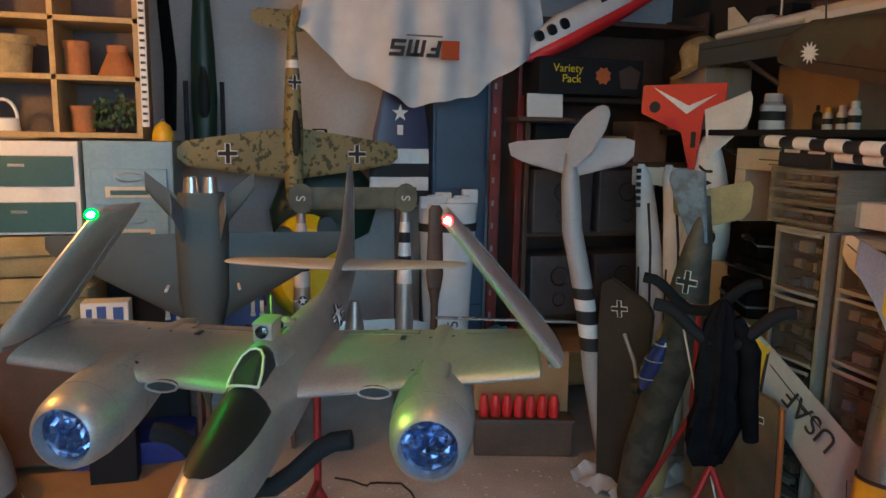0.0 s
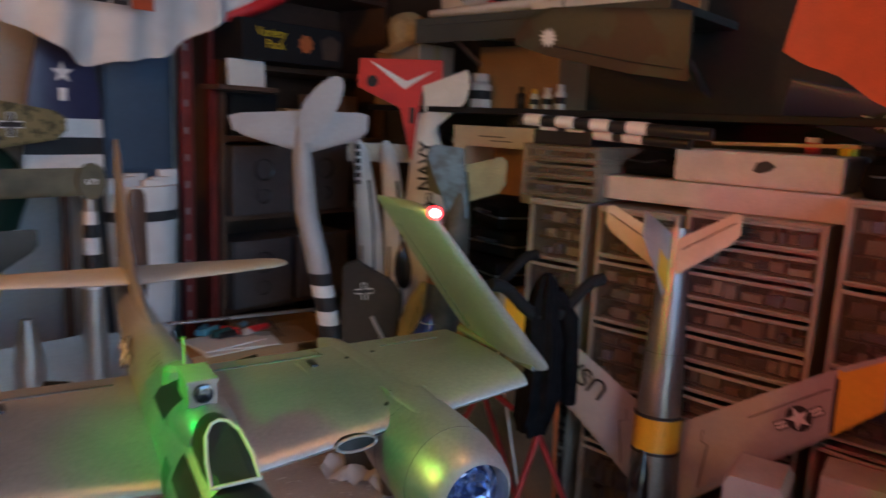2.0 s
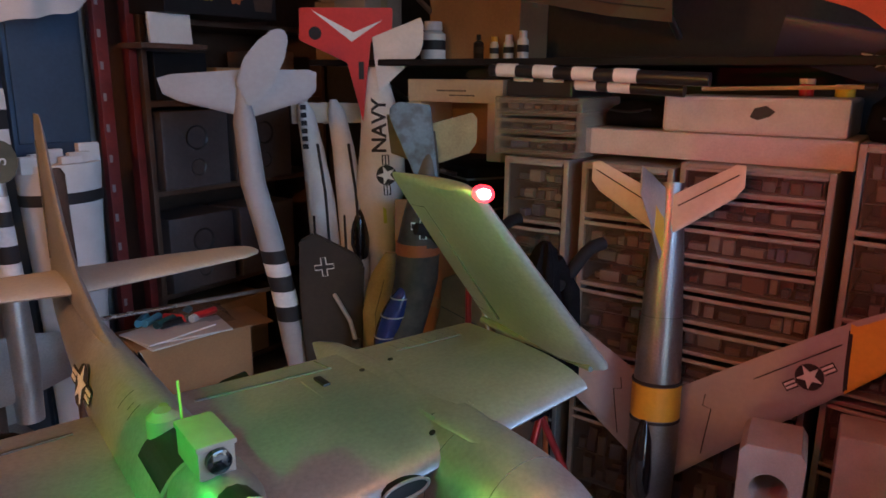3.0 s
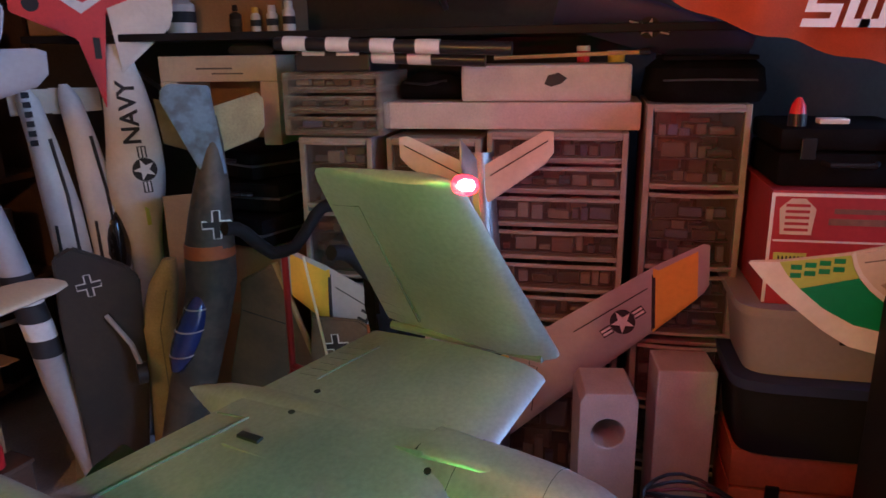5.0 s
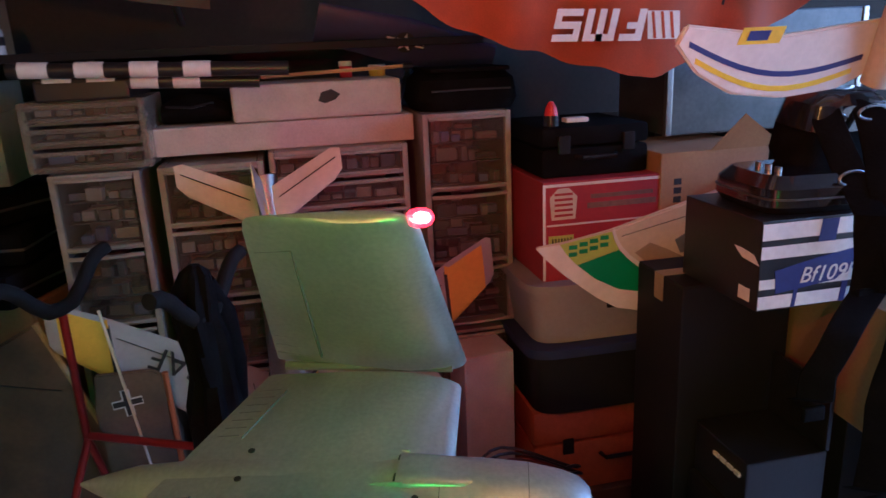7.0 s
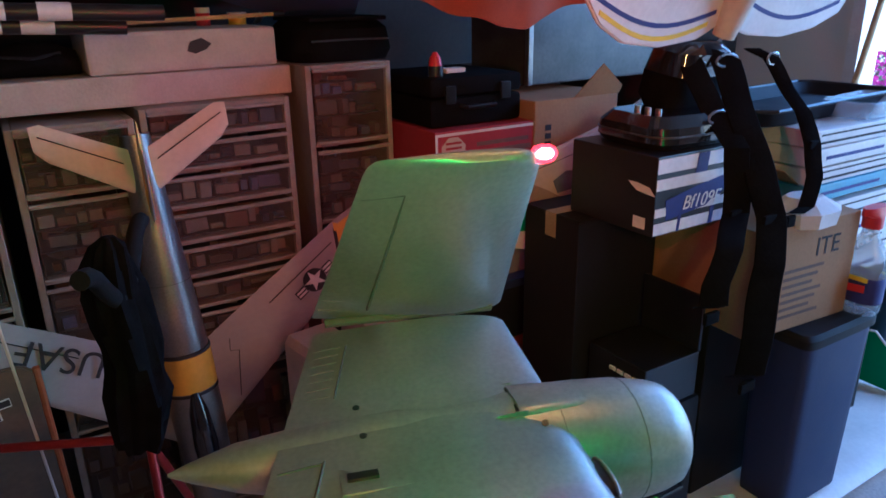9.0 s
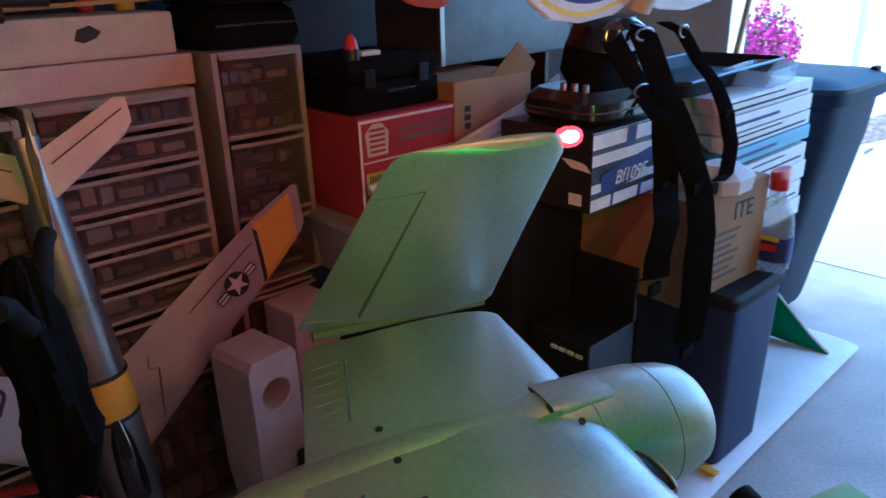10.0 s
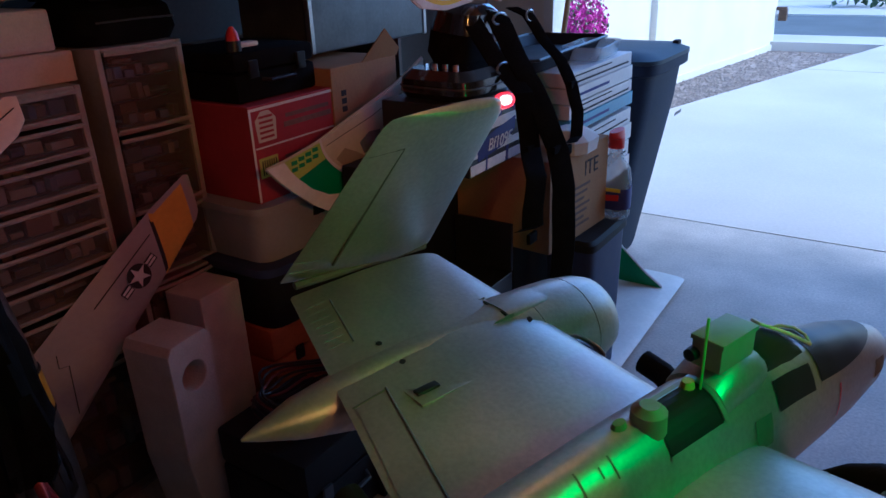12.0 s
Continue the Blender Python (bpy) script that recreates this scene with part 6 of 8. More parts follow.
for i, (x, z, w, h, mt) in enumerate(((1.95, 1.386, 0.26, 0.20, "tubdark"), (2.24, 1.386, 0.22, 0.14, "cardboard"), (2.50, 1.386, 0.2, 0.22, "parts3"), (2.1, 0.126, 0.5, 0.30, "cardboard"), (2.55, 0.126, 0.3, 0.33, "tubdark"))):
    solo("shelf_box", box(w, 0.26, h, (0, 0, 0), 0.005), M[mt], pose(x, 3.84, z), "closed storage box on the dark shelf unit", "box", "boxes on the shelf unit", smooth=False)
vp = thing("snack_carton", pose(2.02, 3.62, 1.727), "black snack carton with yellow words on the shelf", "carton")
part("carton", box(0.56, 0.26, 0.175, (0, 0, 0), 0.004), M["tubdark"], vp, smooth=False)
vm = facing((0, -0.1305, 0.0875), (1, 0, 0), (0, 0, 1))
lettering("word", "Variety", 0.055, vm @ Matrix.Translation((-0.13, 0.035, 0)), M["byellow"], vp)
lettering("word", "Pack", 0.055, vm @ Matrix.Translation((-0.11, -0.015, 0)), M["byellow"], vp)
part("patch", plate([(r * math.cos(a), r * math.sin(a)) for r, a in [((0.045 if k % 2 else 0.035), math.pi * k / 8) for k in range(16)]], 0.001, vm @ Matrix.Translation((0.06, 0.005, 0))), M["orangep"], vp, smooth=False)
part("patch", plate([(0.16, -0.055), (0.25, -0.055), (0.265, 0.03), (0.205, 0.06), (0.145, 0.03)], 0.001, vm), M["parts3"], vp, "pinkish printed card", smooth=False)
solo("white_card", box(0.19, 0.012, 0.115, (0, 0, 0), 0.001), M["paper"], pose(1.80, 3.55, 1.612, -4, 0, 0), "white card leaning on the shelf", "card", smooth=False)
solo("card_ledge", box(0.30, 0.16, 0.02, (0, 0, 0), 0.003), M["darkwood"], pose(1.80, 3.60, 1.591), "small dark ledge under a white card", "ledge", kind="structure", smooth=False)

# red and white fuselage lying on top
rp = thing("red_white_fuselage", pose(1.72, 3.60, 1.885) @ pose(0, 0, 0, 0, -26, 0) @ Matrix.Diagonal((1.12, 1.1, 1.25, 1)), "white model fuselage with a red belly and dark windows", "model fuselage")
part("upper", loft([((x, 0, z), (0, w, 0), (0, 0, h)) for x, z, w, h in ((0, 0.03, 0.01, 0.01), (0.05, 0.045, 0.05, 0.04), (0.2, 0.06, 0.06, 0.06), (0.45, 0.06, 0.055, 0.055), (0.8, 0.06, 0.025, 0.03))], 20), M["white"], rp)
part("belly", loft([((x, 0, z), (0, w, 0), (0, 0, h)) for x, z, w, h in ((-0.01, 0.01, 0.01, 0.01), (0.05, 0.01, 0.053, 0.03), (0.2, 0.01, 0.063, 0.035), (0.45, 0.02, 0.058, 0.035), (0.8, 0.04, 0.026, 0.025))], 20), M["red"], rp)
for x in (0.07, 0.135, 0.20):
    part("window", loft([((x, -0.050 - 0.03 * x, 0.075), (0.022, 0, 0), (0, 0, 0.022)), ((x, -0.066, 0.072), (0.02, 0, 0), (0, 0, 0.02))], 12, 3), M["gloss"], rp)
bars("marking_bar", [(0.40, 0.085, 0.15, 0.022)], facing((0, -0.056, 0), (1, 0, 0), (0, 0, 1)), M["print_black"], rp)

# grey model with a broad tail, standing on its nose
gm2 = thing("grey_model", hung(1.75, 3.02, 0.02, 0, -35), "plain light grey model with a broad tail standing nose down", "model aeroplane", "models standing nose down")
GREY = [(0.0, 0.19, 0.03), (0.12, 0.175, 0.045), (0.30, 0.14, 0.048), (0.46, 0.106, 0.046), (0.65, 0.078, 0.045), (0.90, 0.028, 0.046), (1.09, -0.017, 0.045), (1.31, -0.035, 0.040), (1.42, -0.040, 0.022), (1.46, -0.040, 0.008)]


def grey_at(y):
    for a, b in zip(GREY, GREY[1:]):
        if a[0] <= y <= b[0]:
            k = (y - a[0]) / (b[0] - a[0])
            return a[1] + (b[1] - a[1]) * k, a[2] + (b[2] - a[2]) * k


part("fuselage", loft([((x, y, 0), (w, 0, 0), (0, 0, w)) for y, x, w in GREY], 22), M["lightgrey"], gm2)
part("tailplane", wing([((-0.02, 1.325, 0.0), (-0.05, 1.492, 0.0), 0.018), ((-0.25, 1.385, 0.02), (-0.27, 1.475, 0.02), 0.014), ((-0.30, 1.41, 0.024), (-0.315, 1.462, 0.024), 0.004)], up=(0, 0, 1)), M["lightgrey"], gm2)
part("tailplane", wing([((-0.02, 1.325, 0.0), (-0.05, 1.492, 0.0), 0.018), ((0.19, 1.385, -0.01), (0.20, 1.495, -0.01), 0.014), ((0.225, 1.42, -0.012), (0.228, 1.485, -0.012), 0.004)], up=(0, 0, 1)), M["lightgrey"], gm2)
part("fin", plate([(-0.06, 1.45), (-0.03, 1.53), (0.02, 1.59), (0.075, 1.63), (0.110, 1.632), (0.126, 1.60), (0.110, 1.53), (0.06, 1.43), (0.0, 1.37), (-0.03, 1.37)], 0.016, Matrix.Translation((0, 0, 0.022)), bevel=0.006), M["lightgrey"], gm2)
for y0, y1, mt in ((0.56, 0.62, "print_black"), (0.62, 0.68, "print_white"), (0.68, 0.74, "print_black"), (0.74, 0.79, "print_white"), (0.79, 0.84, "print_black")):
    (xa, wa), (xb, wb2) = grey_at(y0), grey_at(y1)
    part("band", loft([((xa, y0, 0), (wa + 0.001, 0, 0), (0, 0, wa + 0.001)), ((xb, y1, 0), (wb2 + 0.001, 0, 0), (0, 0, wb2 + 0.001))], 22), M[mt], gm2)

# white jet with a red chevron fin, nose down
nv = thing("white_jet", hung(2.36, 2.93, 0.02, 0, -50), "white model jet with a red fin and black letters, nose down", "model jet", "models standing nose down")
part("fuselage", loft([((x, y, 0), (w, 0, 0), (0, 0, d)) for x, y, w, d in ((0.0, 0.0, 0.03, 0.03), (0.0, 0.30, 0.06, 0.06), (-0.015, 0.64, 0.052, 0.06), (-0.012, 0.80, 0.060, 0.07), (-0.02, 0.90, 0.080, 0.078), (-0.025, 0.98, 0.105, 0.083), (-0.015, 1.06, 0.103, 0.085), (-0.01, 1.15, 0.095, 0.080), (-0.012, 1.25, 0.085, 0.070), (-0.02, 1.36, 0.072, 0.055), (-0.03, 1.45, 0.055, 0.040), (-0.03, 1.51, 0.030, 0.020))], 28), M["white"], nv)
for x, w, h, y in ((-0.115, 0.050, 0.15, 0.80), (0.082, 0.042, 0.15, 0.80)):
    part("intake", loft([((x, y + h * q, 0.0), (w * math.sqrt(1 - q * q) + 0.002, 0, 0), (0, 0, 0.055 * math.sqrt(1 - q * q) + 0.002)) for q in (-1, -0.9, -0.6, -0.2, 0.2, 0.6, 0.9, 1)], 18), M["gloss"], nv, "glossy black wing root")
fin = part("fin", plate([(-0.33, 1.735), (0.04, 1.74), (0.036, 1.625), (-0.05, 1.605), (-0.085, 1.29), (-0.145, 1.525), (-0.335, 1.612)], 0.016, Matrix.Translation((0, 0, 0.03)), bevel=0.004), M["red"], nv, "bright red fin with a white chevron")
part("chevron", plate([(-0.285, 1.728), (-0.125, 1.607), (0.0, 1.693), (-0.118, 1.643)], 0.001, Matrix.Translation((0, 0, 0.0465))), M["print_white"], fin, smooth=False)
part("emblem", plate(disc(0.026, 14), 0.001, Matrix.Translation((-0.27, 1.638, 0.0465))), M["print_black"], fin, smooth=False)
bars("number_bar", [(-0.100, 1.46, 0.022, 0.07)], Matrix.Translation((0, 0, 0.0465)), M["print_black"], fin)
part("tailplane", wing([((-0.02, 1.41, 0.045), (-0.045, 1.625, 0.055), 0.016), ((0.145, 1.56, 0.10), (0.148, 1.70, 0.10), 0.012), ((0.158, 1.60, 0.105), (0.160, 1.67, 0.105), 0.003)], up=(0, -0.1, 1)), M["white"], nv, "white tailplane")
lettering("navy_letters", "NAVY", 0.083, facing((-0.018, 1.275, 0.0705), (0.0, 1, -0.13), (-1, 0, 0)), M["print_black"], nv, "black letters NAVY", bold=0.002)
star_and_bar(nv, facing((0.008, 1.075, 0.0865), (-0.05, 1, 0), (-1, -0.05, 0)), 0.042)
part("hatch_mark", plate([(-0.005, 0.87), (0.010, 0.87), (0.006, 0.93), (-0.008, 0.94)], 0.001, facing((0, 0, 0.0785), (1, 0, 0), (0, 1, 0))), M["lime"], nv, smooth=False)

# two cream models in front of the shelf unit, standing on end
for i, (x, mark) in enumerate(((2.215, True), (2.305, False))):
    cm = thing("cream_model", hung(x, 3.12 - 0.09 * i, 0.02, 2, -50), "slim cream model fuselage with black trim, standing on end", "model aeroplane", "models standing nose down")
    part("fuselage", loft([((q, y, 0), (w, 0, 0), (0, 0, w * 1.1)) for q, y, w in ((0.0, 0.0, 0.03), (0.0, 0.3, 0.060), (0.01, 0.7, 0.062), (0.0, 0.95, 0.060), (-0.02, 1.18, 0.046), (-0.04, 1.33, 0.036), (-0.05, 1.38, 0.014))], 18), M["white"], cm)
    part("trim_line", tube([(0.012, 0.35, 0.058), (0.03, 0.7, 0.064), (0.025, 1.0, 0.058), (0.005, 1.2, 0.046)], 0.006, 6), M["print_black"], cm)
    part("trim_line", tube([(-0.035, 0.5, 0.052), (-0.030, 0.75, 0.058), (-0.028, 0.9, 0.056)], 0.006, 6), M["print_black"], cm)
    part("tailplane", wing([((-0.10, 1.28, -0.02), (-0.10, 1.37, -0.02), 0.01), ((0.06, 1.28, -0.03), (0.06, 1.36, -0.03), 0.008)], up=(0, 0, 1)), M["cream"], cm)
    if mark:
        bars("marking_bar", [(-0.055, 1.18 + 0.032 * k, 0.024, 0.02) for k in range(6)], facing((0, 0, 0.050), (1, 0, 0), (0, 1, 0)), M["print_black"], cm)

# grey-blue fighter tail-up by the drawers
bf = thing("blue_grey_fighter", hung(1.93, 2.42, 0.02, 0, -60), "grey blue fighter model with an orange band standing on its nose", "model aeroplane", "models standing nose down")
part("fuselage", loft([((x, y, 0), (w, 0, 0), (0, 0, w * 1.05)) for x, y, w in ((-0.20, 0.0, 0.03), (-0.18, 0.08, 0.058), (-0.14, 0.28, 0.072), (-0.094, 0.47, 0.073), (-0.04, 0.66, 0.074), (-0.008, 0.79, 0.075), (-0.003, 0.905, 0.075), (0.008, 1.005, 0.064), (0.022, 1.107, 0.050), (0.035, 1.22, 0.030), (0.04, 1.30, 0.014))], 24), M["mottle"], bf)
part("band", loft([((-0.003, y, 0), (w, 0, 0), (0, 0, w * 1.05)) for y, w in ((0.885, 0.0768), (0.925, 0.0738))], 24), M["orangep"], bf, "orange fuselage band")
cross_mark(bf, facing((0.024, 0.99, 0.0695), (1, 0, 0.1), (0, 1, -0.15)), 0.042)
part("fin", plate([(0.0, 1.13), (-0.095, 1.345), (-0.092, 1.378), (-0.067, 1.394), (0.042, 1.385), (0.068, 1.13)], 0.012, Matrix.Translation((0, 0, 0.018)), bevel=0.004), M["bluefin"], bf, "mottled light blue fin")
part("tailplane", wing([((0.03, 1.18, 0.0), (0.03, 1.32, 0), 0.012), ((0.165, 1.225, -0.03), (0.175, 1.36, -0.03), 0.010), ((0.19, 1.26, -0.03), (0.192, 1.34, -0.03), 0.003)], up=(0, 0, 1)), M["tan"], bf)
part("tailplane", wing([((0.03, 1.18, 0.0), (0.03, 1.32, 0), 0.012), ((-0.10, 1.22, -0.04), (-0.115, 1.35, -0.04), 0.008)], up=(0, 0, 1)), M["olive"], bf)
cn = part("canopy", loft([((-0.085 + 0.05 * q, 0.66 + 0.13 * q, 0.045), (0.045 * math.sqrt(1 - q * q) + 0.002, 0, 0), (0, 0, 0.05 * math.sqrt(1 - q * q) + 0.002)) for q in (-1, -0.9, -0.6, -0.2, 0.2, 0.6, 0.9, 1)], 16), M["bluegloss"], bf, "glossy blue canopy with pale frames")
for q in (-0.5, 0.1, 0.6):
    r = math.sqrt(1 - q * q)
    part("canopy_frame", tube([(-0.085 + 0.05 * q + 0.0455 * r * math.cos(a), 0.66 + 0.13 * q, 0.045 + 0.0505 * r * math.sin(a)) for a in [math.pi * k / 10 for k in range(11)]], 0.003, 5), M["lightgrey"], cn)
w = part("wing", wing([((-0.20, 0.26, -0.05), (-0.12, 0.55, -0.05), 0.03), ((-0.20, 0.30, -0.25), (-0.14, 0.52, -0.25), 0.02), ((-0.20, 0.34, -0.36), (-0.16, 0.46, -0.36), 0.008)], up=(1, -0.2, 0)), M["olive"], bf)

# wings, a tan fuselage and a board leaning in the corner
bw = thing("leaning_wing", hung(2.0, 2.75, 0.0, 0, -50), "dark olive model wing with a pale cross, leaning in the corner", "model wing")
part("panel", plate([(-0.20, 0.0), (-0.05, 0.0), (0.0, 0.42), (0.015, 0.80), (-0.02, 0.85), (-0.17, 0.93), (-0.225, 0.90), (-0.23, 0.70)], 0.022, Matrix.Translation((0, 0, 0.03)), bevel=0.008), M["darkolive"], bw)
cross_mark(bw, facing((-0.135, 0.80, 0.0525), (1, 0.1, 0), (-0.1, 1, 0)), 0.036)
part("gear_leg", tube([(-0.10, 0.70, 0.07), (-0.04, 0.60, 0.10), (-0.02, 0.52, 0.11)], 0.008, 8), M["lightgrey"], bw)
part("gear_wheel", loft([((-0.035, 0.50, 0.11), (0, 0.035, 0), (0, 0, 0.035)), ((-0.005, 0.50, 0.11), (0, 0.035, 0), (0, 0, 0.035))], 16), M["black"], bw)
tf = thing("tan_model", hung(2.03, 2.70, 0.0, 0, -50), "tan model fuselage standing on its nose among the wings", "model aeroplane", "models standing nose down")
part("fuselage", loft([((x, y, 0), (w, 0, 0), (0, 0, w)) for x, y, w in ((0.0, 0.0, 0.03), (-0.01, 0.12, 0.055), (0.0, 0.40, 0.056), (-0.005, 0.62, 0.060), (0.03, 0.76, 0.048), (0.055, 0.84, 0.022))], 20), M["tan"], tf)
part("seam", tube([(0.0, 0.15, 0.056), (0.0, 0.40, 0.0565), (-0.005, 0.62, 0.0605), (0.03, 0.75, 0.050)], 0.002, 5), M["olive"], tf)
solo("packing_board", box(0.22, 0.012, 1.02, (0, 0, 0), 0.003), M["cardboard"], pose(2.27, 2.66, 0, 0, 0, -50), "brown packing board standing behind the models", "board", smooth=False)
bw2 = thing("leaning_wing", facing((2.035, 2.46, 0.0), (0, -1, 0), (-0.02, 0, 1)), "brown model wing with a pale wooden edge leaning by the drawers", "model wing")
part("panel", plate([(0.03, 0.0), (0.40, 0.0), (0.385, 0.30), (0.338, 0.488), (0.225, 0.845), (0.203, 0.860), (0.085, 0.80), (0.078, 0.70), (0.013, 0.453)], 0.018, bevel=0.006), M["brownpaint"], bw2)
part("wooden_edge", tube([(0.207, 0.862, 0.010), (0.338, 0.488, 0.010), (0.388, 0.30, 0.010), (0.402, 0.02, 0.010)], 0.010, 8), M["pine"], bw2, "pale wooden leading edge")
part("panel_line", tube([(0.085, 0.70, 0.0185), (0.24, 0.66, 0.0185)], 0.0018, 5), M["print_black"], bw2)
bw3 = thing("leaning_wing", facing((1.985, 2.14, 0.0), (0.05, -1, 0), (-0.02, 0, 1)), "brown model wing with a pale cross standing by the stand", "model wing")
part("panel", plate([(0.03, 0.0), (0.22, 0.0), (0.205, 0.30), (0.195, 0.683), (0.17, 0.705), (0.02, 0.712), (0.005, 0.60)], 0.016, bevel=0.005), M["brownpaint"], bw3)
cross_mark(bw3, facing((0.092, 0.618, 0.0165), (1, 0.1, 0), (-0.1, 1, 0)), 0.040)
part("wooden_edge", tube([(0.198, 0.69, 0.008), (0.208, 0.30, 0.008), (0.222, 0.02, 0.008)], 0.009, 8), M["orangep"], bw3)
cb = thing("tall_carton", pose(2.38, 2.44, 0, 0, 0, -14), "tall brown carton with a taped seam in the corner", "carton")
part("carton", box(0.36, 0.36, 0.86, (0, 0, 0), 0.006), M["cardboard"], cb, smooth=False)
part("tape", box(0.002, 0.30, 0.045, (-0.1815, 0, 0.60), 0), M["tan"], cb, smooth=False)
for k, (dz, rz, w) in enumerate(((0.862, -20, 0.38), (0.975, -6, 0.34), (1.080, -30, 0.30))):
    kc = thing("black_case", pose(2.36 + 0.015 * k, 2.44, dz, 0, 0, rz), "black soft carry case stacked on the carton", "case", "black cases on the carton")
    part("shell", box(w, w * 0.9, 0.105 - 0.006 * k, (0, 0, 0), 0.02), M["cloth_black"], kc)
    part("zip", box(w + 0.004, w * 0.9 + 0.004, 0.008, (0, 0, 0.045), 0.002), M["case"], kc)
    part("handle", tube([(-w / 2 - 0.002, -0.05, 0.06), (-w / 2 - 0.03, -0.03, 0.065), (-w / 2 - 0.03, 0.03, 0.065), (-w / 2 - 0.002, 0.05, 0.06)], 0.008, 8), M["black"], kc)

# carton with papers and packets
PCM = pose(1.660, 3.415, -0.095, 0, 0, -14)
pc = thing("parts_carton", PCM, "brown carton with papers and parts on top", "carton")
part("carton", box(0.46, 0.27, 0.49, (0, 0, 0.095), 0.006), M["cardboard"], pc, smooth=False)
for x, sx, y, sy in ((-0.225, 0.004, 0, 0.26), (0.225, 0.004, 0, 0.26)):
    part("flap", box(0.12, 0.26, 0.005, (x + 0.05 * (1 if x > 0 else -1), y, 0.575), 0.001, pose(0, 0, 0)), M["cardboard"], pc, smooth=False)
for i, (x, y, rz) in enumerate(((-0.05, -0.06, 8), (0.0, -0.05, -6), (-0.07, -0.03, 15))):
    solo("leaflet", box(0.30, 0.20, 0.007, (0, 0, 0), 0.002), M["paper"], PCM @ pose(x, y, 0.586 + 0.0075 * i, 0, 0, rz), "white printed leaflet on the carton", "leaflet", "leaflets on the carton", smooth=False)
rn = random.Random(8)
for k in range(9):
    a = rn.uniform(0, 180)
    mt = ("skyblue", "skyblue", "teal", "black", "red", "olive", "skyblue", "paper", "red")[k]
    p = PCM @ Vector((-0.13 + 0.028 * k, 0.02 + rn.uniform(-0.06, 0.08), 0.625 + 0.004 * (k % 3)))
    d = Vector((math.cos(radians(a)), math.sin(radians(a)), 0)) * 0.05
    solo("battery_pack", tube([p - d, p + d], 0.016, 8), M[mt], I4, "small shrink-wrapped battery pack on the leaflets", "battery", "battery packs on the carton")
pb = bmesh.new()
rn = random.Random(12)
pv = [[pb.verts.new((-0.13 + 0.26 * i / 10, -0.10 + 0.20 * j / 8, 0.09 * math.sin(math.pi * i / 10) ** 0.6 * math.sin(math.pi * j / 8) ** 0.6 + rn.uniform(-0.008, 0.008) * (0 < i < 10 and 0 < j < 8))) for j in range(9)] for i in range(11)]
for i in range(10):
    for j in range(8):
        pb.faces.new((pv[i][j], pv[i + 1][j], pv[i + 1][j + 1], pv[i][j + 1]))
solo("plastic_bag", pb, M["drawer"], PCM @ pose(0.08, 0.06, 0.588), "crumpled clear plastic bag over red packets", "bag", smooth=False)

# white tapered bundle with a black band, dark paddle beside it
wb = thing("white_bundle", pose(1.31, 3.56, 0.0), "white tapered bundle with a black band, standing up", "bundle")
part("wrap", loft([((0, 0, z), (w, 0, 0), (0, w * 0.6, 0)) for z, w in ((0, 0.10), (0.5, 0.115), (0.9, 0.135), (1.10, 0.145), (1.185, 0.15))], 24), M["wcloth"], wb)
part("band", loft([((0, 0, z), (w, 0, 0), (0, w * 0.62, 0)) for z, w in ((1.045, 0.1475), (1.085, 0.149))], 24), M["print_black"], wb)
rn = random.Random(3)
for k in range(6):
    part("fold", box(0.08, 0.03, rn.uniform(0.05, 0.09), (-0.115 + 0.045 * k, -0.04 + 0.02 * (k % 3), 1.16), 0.006, pose(0, 0, 0, 0, 0, rn.uniform(-6, 6))), M["wcloth"], wb)
lettering("figure", "5", 0.08, facing((0.02, -0.0705, 0.58), (0, 0, 1), (-1, 0, 0)), M["print_black"], wb)
pd = thing("wooden_paddle", pose(1.20, 3.36, 0.0), "dark brown wooden paddle standing upright", "paddle")
part("shaft", tube([(0, 0, 0), (0, 0.01, 0.72), (0, 0.012, 0.80)], [0.016, 0.018, 0.03], 10), M["darkwood"], pd)
part("blade", loft([((0, 0.012, z), (w, 0, 0), (0, 0.012, 0)) for z, w in ((0.78, 0.03), (0.86, 0.042), (1.05, 0.036), (1.17, 0.034), (1.19, 0.02))], 16), M["darkwood"], pd)
solo("long_rod", tube([(1.20, 3.34, 0.66), (1.95, 3.10, 0.66)], 0.008, 8), M["steel"], I4, "thin steel rod lying across the shelves", "rod")

# boxes and cloth on the floor under the wing
fb = thing("toolbox", pose(0.375, 3.70, 0.0), "low black plastic toolbox with pale lettering on the floor", "toolbox")
part("body", box(0.28, 0.20, 0.17, (0, 0, 0), 0.012), M["black"], fb, smooth=False)
part("lid", box(0.29, 0.21, 0.05, (0, 0, 0.17), 0.012), M["black"], fb, smooth=False)
part("handle", tube([(-0.08, 0, 0.22), (-0.07, 0, 0.245), (0.07, 0, 0.245), (0.08, 0, 0.22)], 0.009, 8), M["black"], fb)
bars("label_bar", [(-0.01, 0.12, 0.09, 0.022)], facing((0, -0.1005, 0), (1, 0, 0), (0, 0, 1)), M["paper"], fb)
part("badge", plate(disc(0.017, 14), 0.001, facing((-0.10, -0.1005, 0.12), (1, 0, 0), (0, 0, 1))), M["red"], fb, smooth=False)
bcr = thing("blue_crate", pose(-0.20, 3.555, 0, 0, 0, 1), "blue plastic crate on the floor", "crate")
part("body", loft([((0, 0, z), (w, 0, 0), (0, d, 0)) for z, w, d in ((0, 0.25, 0.11), (0.11, 0.275, 0.13))], 28, 8), M["print_blue"], bcr)
